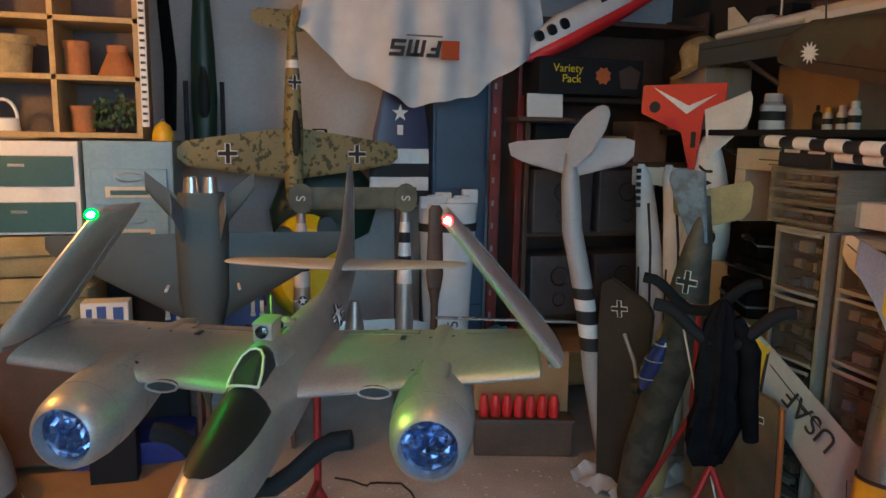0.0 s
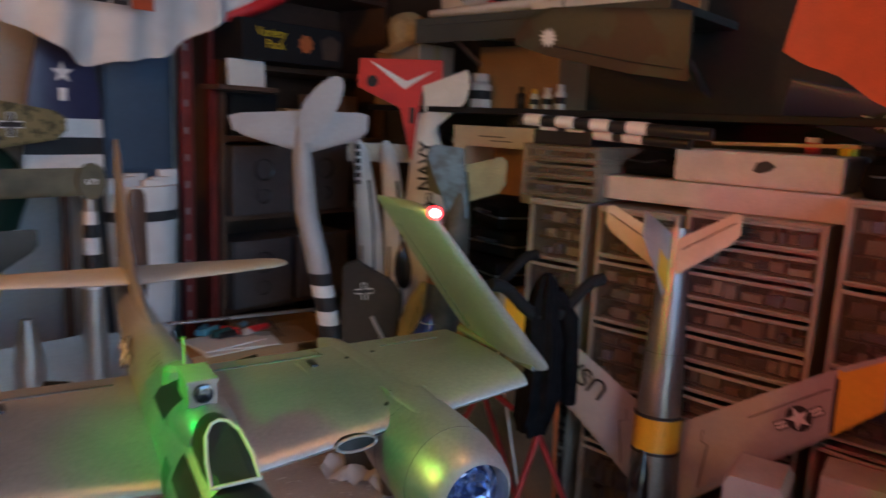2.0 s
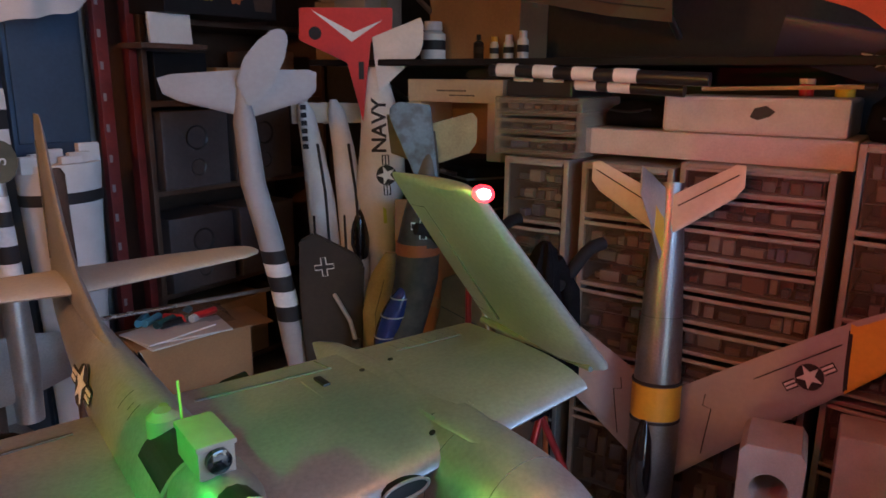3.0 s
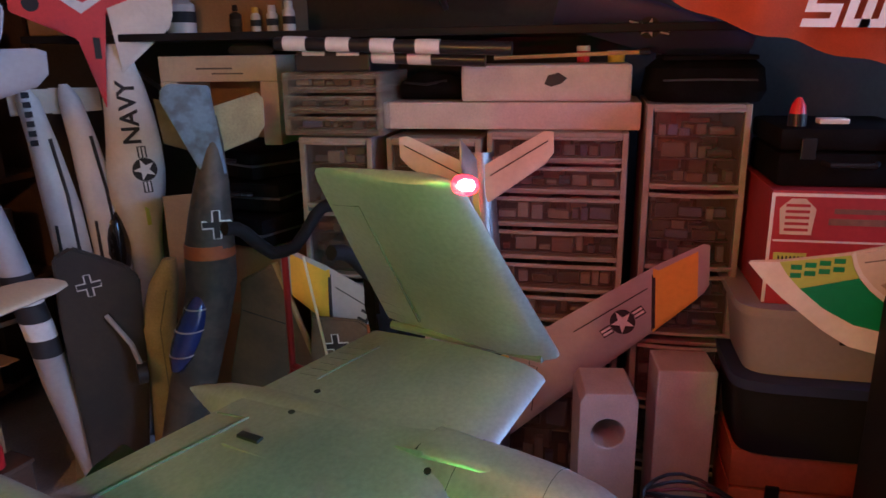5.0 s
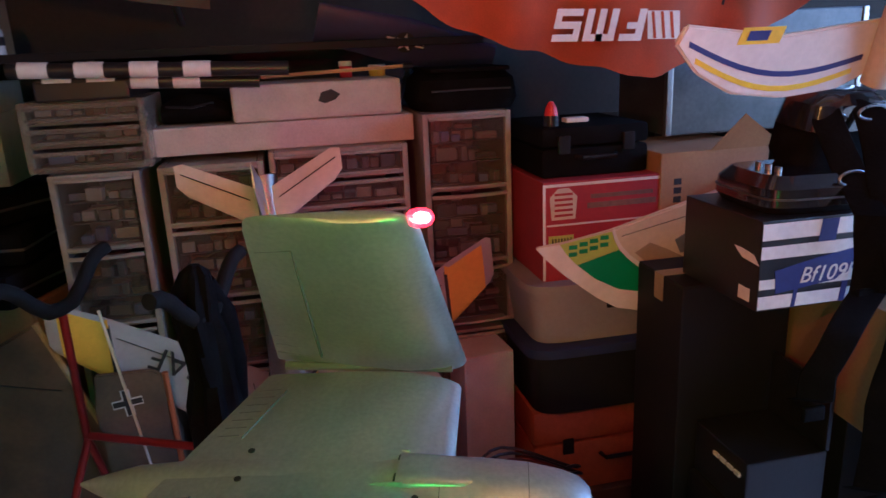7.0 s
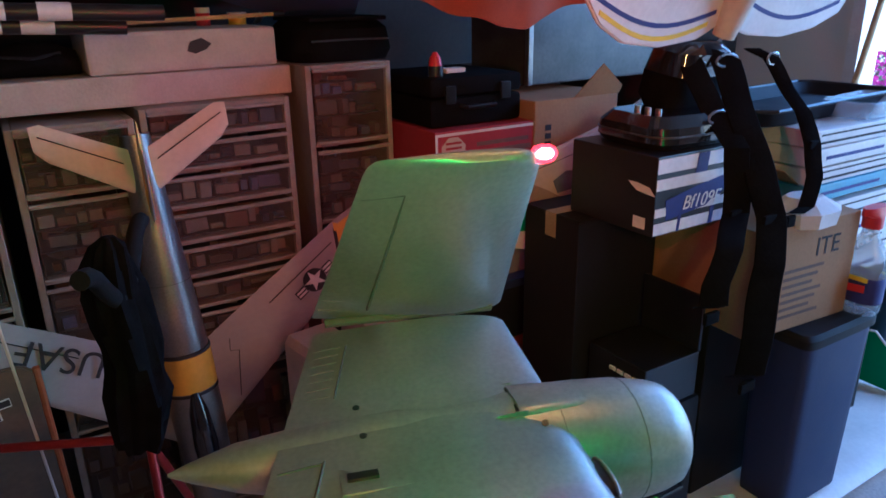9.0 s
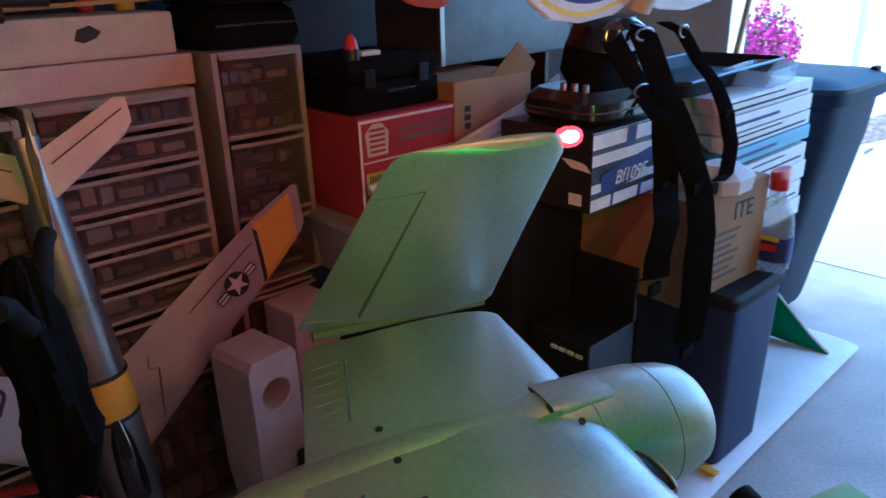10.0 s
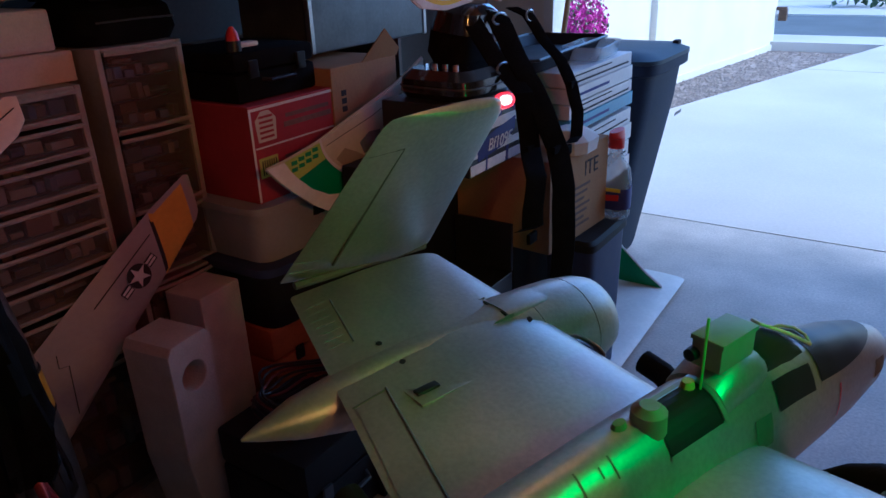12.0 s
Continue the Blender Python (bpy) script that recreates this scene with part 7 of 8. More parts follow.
part("rim", loft([((0, 0, z), (w, 0, 0), (0, d, 0)) for z, w, d in ((0.105, 0.29, 0.145), (0.125, 0.29, 0.145))], 28, 8), M["print_blue"], bcr)
bd = solo("cardboard_sheet", box(1.45, 1.75, 0.006, (0, 0, 0), 0.002), M["cardboard"], pose(-0.38, 2.63, 0.0, 0, 0, -4), "flattened cardboard sheet on the floor", "cardboard", smooth=False)
CHM = pose(1.613, 3.218, 0.0, 0, 0, -14)
mb = thing("maroon_chest", CHM, "low reddish brown chest standing in front of a carton", "chest")
part("chest", box(0.47, 0.11, 0.17, (0, 0, 0), 0.008), M["darkwood"], mb, smooth=False)
part("lid", box(0.48, 0.12, 0.016, (0, 0, 0.17), 0.004), M["darkwood"], mb, smooth=False)
for k in range(7):
    solo("red_packet", loft([((0, 0, z), (w, 0, 0), (0, w, 0)) for z, w in ((0, 0.022), (0.004, 0.025), (0.07, 0.025), (0.085, 0.018), (0.10, 0.018), (0.105, 0.014))], 14), M["red"], CHM @ pose(-0.19 + 0.056 * k, -0.01, 0.187), "small glossy red bottle on the chest", "bottle", "red bottles in a row")
cl = bmesh.new()
rn = random.Random(77)
cv = [[cl.verts.new((-0.28 + 0.56 * i / 14, -0.16 + 0.32 * j / 10, 0.006 + abs(0.05 * math.sin(i * 0.9 + j * 0.5) * math.sin(j * 0.8)) + rn.uniform(0, 0.01))) for j in range(11)] for i in range(15)]
for i in range(14):
    for j in range(10):
        cl.faces.new((cv[i][j], cv[i + 1][j], cv[i + 1][j + 1], cv[i][j + 1]))
solo("crumpled_sheet", cl, M["wcloth"], pose(2.02, 2.86, 0.0, 0, 0, 20), "crumpled white sheet on the floor", "sheet", smooth=True)
for i, pts in enumerate((((0.75, 2.5), (1.0, 2.62), (1.25, 2.45), (1.6, 2.6), (1.9, 2.5)), ((0.2, 2.4), (0.5, 2.5), (0.8, 2.3), (1.0, 2.5)), ((0.7, 3.1), (0.95, 3.0), (1.1, 2.7), (1.5, 2.45)))):
    fine = []
    for k in range(len(pts) - 1):
        for q in range(6):
            a, b = Vector(pts[k]), Vector(pts[k + 1])
            p = a.lerp(b, q / 6)
            fine.append((p.x + 0.03 * math.sin(q + k), p.y + 0.03 * math.cos(q * 1.3 + k), 0.008))
    solo("cable", tube(fine, 0.005, 6), M["black"], I4, "thin black cable lying on the floor", "cable", "loose cables")

# second folding stand with a black jacket over it
cradle_stand(pose(1.675, 1.93, 0, 0, 0, -26), "empty red tube stand with black foam cradles", 0.38, (0.975, 0.975))
jk = thing("black_jacket", pose(1.60, 1.77, 0.26) @ Matrix.Diagonal((0.82, 0.82, 0.75, 1)), "black jacket hung over the empty stand", "jacket")
jb = loft([((0.012 * math.sin(9 * z), 0.01 * math.cos(13 * z), z), (w, 0, 0), (0.25 * w, d, 0)) for z, w, d in ((0.50, 0.060, 0.05), (0.56, 0.085, 0.06), (0.66, 0.095, 0.07), (0.76, 0.085, 0.055), (0.86, 0.088, 0.06), (0.95, 0.070, 0.055), (1.03, 0.055, 0.05), (1.09, 0.032, 0.035), (1.115, 0.012, 0.015))], 40)
for v in jb.verts:
    a = math.atan2(v.co.y, v.co.x)
    k = 1 + 0.16 * math.sin(7 * a + 5 * v.co.z) + 0.10 * math.sin(13 * a - 9 * v.co.z) + 0.06 * noise.noise(v.co * 30)
    v.co.x, v.co.y = v.co.x * k, v.co.y * k
part("cloth", jb, M["cloth_black"], jk)
part("sleeve", tube([(0.03, -0.02, 1.05), (0.075, -0.05, 0.93), (0.07, -0.07, 0.76), (0.10, -0.06, 0.60)], [0.025, 0.036, 0.03, 0.026], 12), M["cloth_black"], jk)
solo("hanging_line", tube([(1.608, 1.98, 1.01), (1.70, 1.962, 0.65), (1.86, 1.93, 0.01)], 0.0035, 6), M["paper"], I4, "thin white line hanging from the stand", "line")

# upper wall shelf on the right: tray model, planks, straw hat on a carton
us = thing("wall_shelf", pose(2.55, 2.37, 1.895), "dark grey upper wall shelf board", "shelf")
part("board", box(0.60, 1.16, 0.03, (0, 0, 0), 0.003), M["jetgrey"], us, smooth=False)
part("front_edge", box(0.02, 1.16, 0.07, (-0.29, 0, -0.0705), 0.003), M["jetgrey"], us, smooth=False)
for y in (-0.5, 0.5):
    part("bracket", tube([(0.28, y, -0.25), (-0.2, y, 0.0)], 0.012, 6), M["steel"], us)
tr = thing("white_hull_model", pose(2.34, 2.58, 1.926), "white slim model hull with a red flash on the shelf", "model hull")
part("hull", loft([((0, y, z), (w, 0, 0), (0, 0, h)) for y, z, w, h in ((-0.36, 0.05, 0.02, 0.012), (-0.25, 0.035, 0.05, 0.024), (0.1, 0.028, 0.055, 0.026), (0.36, 0.03, 0.02, 0.016))], 18), M["white"], tr)
part("fin", plate([(-0.30, 0.03), (-0.16, 0.03), (-0.27, 0.12), (-0.31, 0.12)], 0.004, facing((0, 0, 0.02), (0, -1, 0), (0, 0, 1)), bevel=0.001), M["cream"], tr)
for k, (mt, l, w, h) in enumerate((("paper", 0.44, 0.26, 0.030), ("cream", 0.42, 0.24, 0.026), ("darkwood", 0.40, 0.25, 0.022), ("yellow", 0.36, 0.22, 0.028))):
    bk = thing("book", pose(2.41, 2.145 - 0.012 * k, 1.9255 + (0.0, 0.031, 0.058, 0.081)[k], 0, 0, (1, -2, 3, -1)[k]), "thick worn book lying on the upper shelf", "book", "books on the upper shelf")
    part("pages", box(w - 0.006, l - 0.012, h - 0.008, (0, 0, 0.004), 0.001), M["paper"], bk, smooth=False)
    part("cover", box(w, l, 0.0038, (0, 0, 0), 0.001), M[mt], bk, smooth=False)
    part("cover", box(w, l, 0.0038, (0, 0, h - 0.004), 0.001), M[mt], bk, smooth=False)
    part("spine", box(0.004, l, h - 0.009, (-w / 2 + 0.001, 0, 0.0042), 0.001), M[mt], bk, smooth=False)
nm = thing("model_nose", pose(2.42, 2.72, 1.9255), "small white and red model nose on the upper shelf", "model part")
part("shell", loft([((0, y, 0.05 + 0.02 * y), (w, 0, 0), (0, 0, w)) for y, w in ((-0.09, 0.006), (-0.07, 0.028), (0.0, 0.046), (0.08, 0.048))], 18), M["white"], nm)
part("tip", loft([((0, y, 0.05 + 0.02 * y), (w, 0, 0), (0, 0, w)) for y, w in ((-0.094, 0.004), (-0.07, 0.0295), (-0.05, 0.0360))], 18), M["red"], nm)
rk = thing("wire_rack", pose(2.44, 2.52, 1.9255), "bent steel wire rack on the upper shelf", "rack")
for y in (-0.17, 0.17):
    part("upright", tube([(0, y, 0.0), (0, y, 0.28)], 0.006, 8), M["steel"], rk)
part("crossbar", tube([(0, -0.17, 0.20), (0, 0.0, 0.18), (0, 0.17, 0.20)], 0.005, 8), M["steel"], rk)
for k, (y, w, h, mt) in enumerate(((2.40, 0.10, 0.11, "tubdark"), (2.58, 0.13, 0.14, "darkwood"), (2.84, 0.14, 0.16, "tubdark"), (1.90, 0.12, 0.12, "cardboard"))):
    solo("shelf_box", box(0.16, w, h, (0, 0, 0), 0.004), M[mt], pose(2.62, y, 1.9255, 0, 0, 7 * k - 9), "small dark box at the back of the upper shelf", "box", "boxes on the upper shelf", smooth=False)
carton("carton", 2.33, 2.56, 3.165, 3.285, 1.561, 1.80, M["cardboard"], "narrow brown carton in the corner of the shelf")
carton("carton", 2.32, 2.56, 2.99, 3.160, 1.561, 1.835, M["boxtan"], "faded tan carton in the corner of the shelf")
sh2 = thing("straw_hat", pose(2.40, 3.12, 1.846, -10, -14, 0), "frayed pale straw hat lying on the corner cartons", "hat")
part("crown", loft([((0.01 * math.sin(40 * z), 0, z), (w, 0, 0), (0, w, 0)) for z, w in ((0, 0.105), (0.05, 0.100), (0.10, 0.085), (0.13, 0.055), (0.138, 0.02))], 18), M["skin_tan"], sh2)
br = loft([((0, 0, z), (w, 0, 0), (0, w * 0.9, 0)) for z, w in ((-0.012, 0.165), (0.0, 0.13), (0.012, 0.105))], 24, cap=False)
for v in br.verts:
    a = math.atan2(v.co.y, v.co.x)
    q = (v.co.xy.length - 0.10) / 0.06
    v.co.z += 0.014 * q * math.sin(3 * a + 0.7)
part("brim", br, M["skin_tan"], sh2)

# crumpled paper on the floor by the leaning models
pp = bmesh.new()
pv = [[pp.verts.new(Vector((0.34 * i / 12 - 0.17, 0.20 * j / 8 - 0.10 + 0.03 * math.sin(i * 0.6), 0.012 + 0.022 * abs(noise.noise(Vector((i * 0.42, j * 0.5, 3.1)))) + 0.05 * max(0, i / 12 - 0.7)))) for j in range(9)] for i in range(13)]
for i in range(12):
    for j in range(8):
        pp.faces.new((pv[i][j], pv[i + 1][j], pv[i + 1][j + 1], pv[i][j + 1]))
bmesh.ops.solidify(pp, geom=pp.faces[:], thickness=0.004)
solo("crumpled_paper", pp, M["paper"], pose(2.13, 2.99, 0.0, 0, 0, -50), "crumpled white paper lying on the floor", "paper", smooth=False)

# chips, scraps and dust on the floor
rn = random.Random(31)
dv, df = [], []
for _ in range(700):
    c = Vector((rn.uniform(0.1, 2.0), rn.uniform(1.9, 3.1), 0.0065))
    q, tw = rn.uniform(0.002, 0.007), rn.random() * 6.28
    k0 = len(dv)
    for a in range(4):
        dv.append(c + Vector((q * rn.uniform(0.6, 2.0) * math.cos(tw + a * 1.57), q * math.sin(tw + a * 1.57), 0)))
    dv.append(c + Vector((0, 0, q * 0.6)))
    df += [(k0 + a, k0 + (a + 1) % 4, k0 + 4) for a in range(4)]
dme = bpy.data.meshes.new("debris")
dme.from_pydata(dv, [], df)
dme.materials.append(M["paper"])
tagged(new("debris", dme), "pale foam crumbs and chips scattered on the floor", "debris", kind="stuff")

# grey domed vacuum cleaner on the floor by the bench
vc = thing("vacuum_cleaner", pose(-0.76, 3.08, 0.0), "grey domed vacuum cleaner with a black lower band", "vacuum cleaner")
part("foot", loft([((0, 0, z), (w, 0, 0), (0, w, 0)) for z, w in ((0, 0.235), (0.03, 0.24), (0.045, 0.235))], 32), M["white"], vc)
part("band", loft([((0, 0, z), (w, 0, 0), (0, w, 0)) for z, w in ((0.045, 0.228), (0.13, 0.215))], 32), M["black"], vc)
part("dome", loft([((0, 0, z), (w, 0, 0), (0, w, 0)) for z, w in ((0.13, 0.218), (0.22, 0.205), (0.32, 0.175), (0.40, 0.125), (0.44, 0.07), (0.45, 0.02))], 32), M["tubgrey"], vc)
part("handle", tube([(-0.08, 0, 0.42), (-0.07, 0, 0.48), (0.07, 0, 0.48), (0.08, 0, 0.42)], 0.012, 8), M["black"], vc)

# ---- cartons, bags and the bin beside the open door ----
ck = thing("model_kit_carton", pose(1.447, 0.4175, 0.946), "black and white striped model kit carton", "carton")
part("carton", box(0.30, 0.336, 0.202, (0, 0, 0), 0.003), M["black"], ck, smooth=False)
fm = facing((-0.1505, 0, 0.10), (0, -1, 0), (0, 0, 1))
for a, b in ((-0.096, -0.066), (-0.050, -0.028), (0.018, 0.046), (0.060, 0.096)):
    part("white_stripe", plate([(-0.166, a), (0.166, a), (0.166, b), (-0.166, b)], 0.001, fm), M["print_white"], ck, smooth=False)
part("blue_panel", plate([(-0.125, -0.062), (0.02, -0.045), (0.095, -0.010), (0.10, 0.030), (-0.02, 0.012), (-0.13, -0.01)], 0.0014, fm), M["print_blue"], ck, "dark blue aeroplane silhouette print", smooth=False)
for x0, x1, y0, y1 in ((-0.03, 0.012, 0.046, 0.096), (0.085, 0.10, 0.050, 0.096), (-0.085, -0.075, -0.097, -0.05), (0.035, 0.05, -0.097, -0.05)):
    part("blue_panel", plate([(x0, y0), (x1, y0), (x1 + 0.006, y1), (x0 + 0.006, y1)], 0.0016, fm), M["print_blue"], ck, smooth=False)
lettering("title", "Bf109E", 0.050, fm @ Matrix.Translation((0.0, -0.028, 0.0020)), M["print_white"], ck, shear=0.3)
fs = facing((-0.03, 0.1685, 0.10), (-1, 0, 0), (0, 0, 1))
part("brand_shape", plate([(0.03, 0.03), (0.06, 0.01), (0.12, 0.005), (0.10, 0.025), (0.06, 0.03)], 0.001, fs), M["print_white"], ck, smooth=False)
part("sticker", plate([(0.055, -0.085), (0.095, -0.085), (0.095, -0.055), (0.055, -0.055)], 0.001, fs), M["print_white"], ck, smooth=False)
ct = thing("plain_carton", pose(1.384, 0.115, 0.64, 0, 0, -4), "worn brown carton with dark lettering, lid open", "carton")
part("carton", box(0.46, 0.40, 0.304, (0, 0, 0), 0.003), M["cardboard"], ct, smooth=False)
cf = facing((-0.2305, 0, 0.15), (0, -1, 0), (0, 0, 1))
lettering("word", "ITE", 0.075, cf @ Matrix.Translation((0.075, 0.075, 0)), M["print_black"], ct)
bars("small_print", [(-0.09, 0.02 - 0.022 * k, 0.16 - 0.02 * (k % 3), 0.009) for k in range(7)], cf, M["darkwood"], ct)
for k, (y, tiltd) in enumerate(((-0.20, 35), (0.20, -60))):
    part("flap", box(0.30, 0.16, 0.003, (0.0, 0.08 if y < 0 else -0.08, 0), 0, pose(0.08, y, 0.304, tiltd if y > 0 else tiltd, 0, 0)), M["cardboard"], ct, smooth=False)
nv2 = thing("navy_storage_box", pose(1.178, 0.005, 0.050), "navy blue tall storage box under the carton", "storage box")
part("box", loft([((0, 0, 0), (0.080, 0, 0), (0, 0.140, 0)), ((0, 0, 0.55), (0.090, 0, 0), (0, 0.158, 0))], 28, 9), M["tubblue"], nv2)
part("lid", loft([((0, 0, 0.55), (0.097, 0, 0), (0, 0.172, 0)), ((0, 0, 0.575), (0.097, 0, 0), (0, 0.172, 0)), ((0, 0, 0.587), (0.085, 0, 0), (0, 0.162, 0))], 28, 9), M["tubdark"], nv2)
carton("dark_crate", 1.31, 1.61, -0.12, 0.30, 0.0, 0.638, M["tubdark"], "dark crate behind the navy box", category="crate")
# added support box, near-black to stand for the darkness under the kit carton
carton("shade_filler_box", 1.50, 1.73, 0.335, 0.64, 0.0, 0.944, M["tubdark"], "near-black filler box for the shade under the kit carton", category="box")
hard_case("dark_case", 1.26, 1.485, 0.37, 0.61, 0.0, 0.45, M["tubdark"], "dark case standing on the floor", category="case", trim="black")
gb = thing("grey_toolbox", pose(1.375, 0.49, 0.451) @ Matrix.Diagonal((0.62, 0.95, 0.9, 1)), "open grey toolbox on a dark case", "toolbox")
part("box", box(0.34, 0.22, 0.15, (0, 0, 0), 0.006), M["black"], gb, smooth=False)
part("lid", box(0.34, 0.012, 0.18, (0, -0.11, 0.15), 0.004), M["black"], gb, smooth=False)
for k in range(4):
    part("switch", box(0.035, 0.006, 0.012, (-0.12 + 0.045 * k, 0.113, 0.10), 0.002), M["paper"], gb, smooth=False)
for k, (x, y, h) in enumerate(((1.50, 0.86, 0.16), (1.66, 0.80, 0.22), (1.40, 0.78, 0.10))):
    solo("small_black_box", box(0.15, 0.12, h, (0, 0, 0), 0.006), M["tubdark"], pose(x, y, 0, 0, 0, 12 * k), "small black box on the floor", "box", "black boxes on the floor", smooth=False)
for i, (z, y, sy, h) in enumerate(((0.66, -0.39, 0.50, 0.13), (0.795, -0.39, 0.50, 0.13), (0.94, -0.32, 0.62, 0.10), (1.045, -0.31, 0.60, 0.105))):
    wbx = thing("foam_tray_box", pose(1.50, y, z), "flat white packing box with dark printed stripes", "packing box", "stacked packing boxes")
    part("tray", box(0.48, sy, h * 0.5 - 0.001, (0, 0, 0), 0.004), M["skyblue" if i == 2 else "white"], wbx, smooth=False)
    part("cover", box(0.47, sy - 0.01, h * 0.5 - 0.003, (0, 0, h * 0.5 + 0.001), 0.004), M["white"], wbx, smooth=False)
    bars("print_stripe", [(-sy / 2 + 0.02, h * 0.62, sy - 0.06, 0.007), (-sy / 2 + 0.02, h * 0.84, sy * 0.6, 0.005)], facing((-0.2355, 0, 0), (0, -1, 0), (0, 0, 1)), M["print_black"], wbx)
    bars("print_stripe", [(-sy / 2 + 0.05, h * 0.18, sy * 0.5, 0.010)], facing((-0.2405, 0, 0), (0, -1, 0), (0, 0, 1)), M["print_blue"], wbx)
# added support, coloured near-black because this side lies in shade
carton("shade_filler_box", 1.315, 1.73, -0.62, -0.16, 0.0, 0.658, M["tubdark"], "tall near-black filler box for the shade under the packing boxes")
solo("clear_tray", loft([((0, 0, z), (w, 0, 0), (0, d2, 0)) for z, w, d2 in ((0, 0.07, 0.14), (0.05, 0.085, 0.16), (0.052, 0.080, 0.155), (0.006, 0.065, 0.135))], 24, 6), M["bottle"], pose(1.35, -0.40, 1.152, 0, 0, 6), "clear plastic tray on the packing boxes", "tray")
bt3 = thing("black_tray", pose(1.53, -0.26, 1.152, 0, 0, 3), "long flat black plastic tray on the packing boxes", "tray")
part("tray", loft([((0, 0, z), (w, 0, 0), (0, d, 0)) for z, w, d in ((0, 0.15, 0.35), (0.045, 0.17, 0.38), (0.050, 0.165, 0.375), (0.012, 0.145, 0.345))], 28, 7), M["tubdark"], bt3)
part("rim", tube([(0.172 * a, 0.382 * b, 0.050) for a, b in ((-1, -0.9), (-0.8, -1), (0.8, -1), (1, -0.9), (1, 0.9), (0.8, 1), (-0.8, 1), (-1, 0.9), (-1, -0.9))], 0.006, 8), M["black"], bt3)
solo("tissue", loft([((0, 0, 0), (0.07, 0, 0), (0, 0.09, 0)), ((0, 0, 0.04), (0.075, 0, 0), (0, 0.1, 0)), ((0.01, 0, 0.07), (0.04, 0, 0), (0, 0.05, 0))], 9, 2.6), M["paper"], pose(1.19, 0.12, 0.934), "crumpled white tissue in the open carton", "tissue", smooth=False)

bt = thing("cleaner_bottle", pose(1.128, -0.112, 0.638) @ Matrix.Diagonal((1.15, 1.15, 1.09, 1)), "clear cleaner bottle with a red trigger cap", "bottle")
part("bottle", loft([((0, 0, z), (w, 0, 0), (0, w * 0.7, 0)) for z, w in ((0, 0.045), (0.01, 0.052), (0.13, 0.052), (0.17, 0.045), (0.21, 0.022), (0.235, 0.018))], 20, 2.6), M["bottle"], bt)
part("label", loft([((0, 0, z), (0.0535, 0, 0), (0, 0.038, 0)) for z in (0.035, 0.105)], 20, 2.6, cap=False), M["print_blue"], bt)
for yy, rr in ((0.0388, -1), (-0.0388, 1)):
    part("label_flash", plate([(-0.030, -0.006), (0.030, 0.000), (0.030, 0.020), (-0.030, 0.014)], 0.001, facing((0, yy, 0.068), (rr, 0, 0), (0, 0, 1))), M["red"], bt, "red flash on the bottle label", smooth=False)
    part("label_strip", plate([(-0.034, 0.0), (0.034, 0.0), (0.034, 0.012), (-0.034, 0.012)], 0.001, facing((0, yy, 0.096), (rr, 0, 0), (0, 0, 1))), M["byellow"], bt, smooth=False)
part("cap", loft([((0, 0, 0.232), (0.024, 0, 0), (0, 0.024, 0)), ((0, 0, 0.262), (0.024, 0, 0), (0, 0.024, 0)), ((0, 0.0, 0.268), (0.02, 0, 0), (0, 0.045, 0)), ((0, 0, 0.288), (0.016, 0, 0), (0, 0.045, 0))], 16), M["red"], bt)

# black bag and straps on the kit carton
rc = thing("glossy_black_case", pose(1.445, 0.41, 1.149, 0, 0, -4) @ Matrix.Diagonal((0.95, 0.74, 0.85, 1)), "glossy black radio case on the kit carton", "case")
part("shell", loft([((0, 0, z), (w, 0, 0), (0, d2, 0)) for z, w, d2 in ((0, 0.13, 0.17), (0.02, 0.145, 0.185), (0.065, 0.14, 0.18), (0.095, 0.11, 0.15))], 28, 5), M["gloss"], rc)
part("lid_seam", loft([((0, 0, z), (0.1455, 0, 0), (0, 0.1855, 0)) for z in (0.038, 0.043)], 28, 5), M["case"], rc)
for k in range(3):
    part("knob", tube([(-0.05 + 0.04 * k, 0.09, 0.090), (-0.05 + 0.04 * k, 0.09, 0.108)], 0.010, 10), M["steel"], rc)
bg = thing("camera_bag", pose(1.50, 0.29, 1.225, 0, -8, 4) @ Matrix.Diagonal((0.9, 0.78, 0.95, 1)), "black camera bag standing with a loose strap", "bag")
part("bag", loft([((0.01 * math.sin(20 * z), 0, z), (w, 0, 0), (0, d2, 0)) for z, w, d2 in ((0, 0.07, 0.135), (0.03, 0.085, 0.15), (0.10, 0.08, 0.14), (0.155, 0.07, 0.125), (0.175, 0.045, 0.09))], 28, 4), M["cloth_black"], bg)
part("flap", loft([((-0.005, 0.0, z), (w, 0, 0), (0, d2, 0)) for z, w, d2 in ((0.10, 0.090, 0.15), (0.16, 0.078, 0.135), (0.182, 0.05, 0.10))], 28, 4), M["gloss"], bg, "glossy black top flap")
part("buckle", tube([(-0.088, -0.07 + 0.014 * math.cos(a), 0.09 + 0.014 * math.sin(a)) for a in [2 * math.pi * k / 14 for k in range(15)]], 0.003, 6), M["steel"], bg)
part("buckle", tube([(-0.089, 0.06 + 0.011 * math.cos(a), 0.13 + 0.011 * math.sin(a)) for a in [2 * math.pi * k / 14 for k in range(15)]], 0.003, 6), M["steel"], bg)
part("clip", tube([(-0.02, -0.10, 0.17), (-0.03, -0.14, 0.20), (-0.02, -0.17, 0.19)], 0.005, 6), M["steel"], bg)
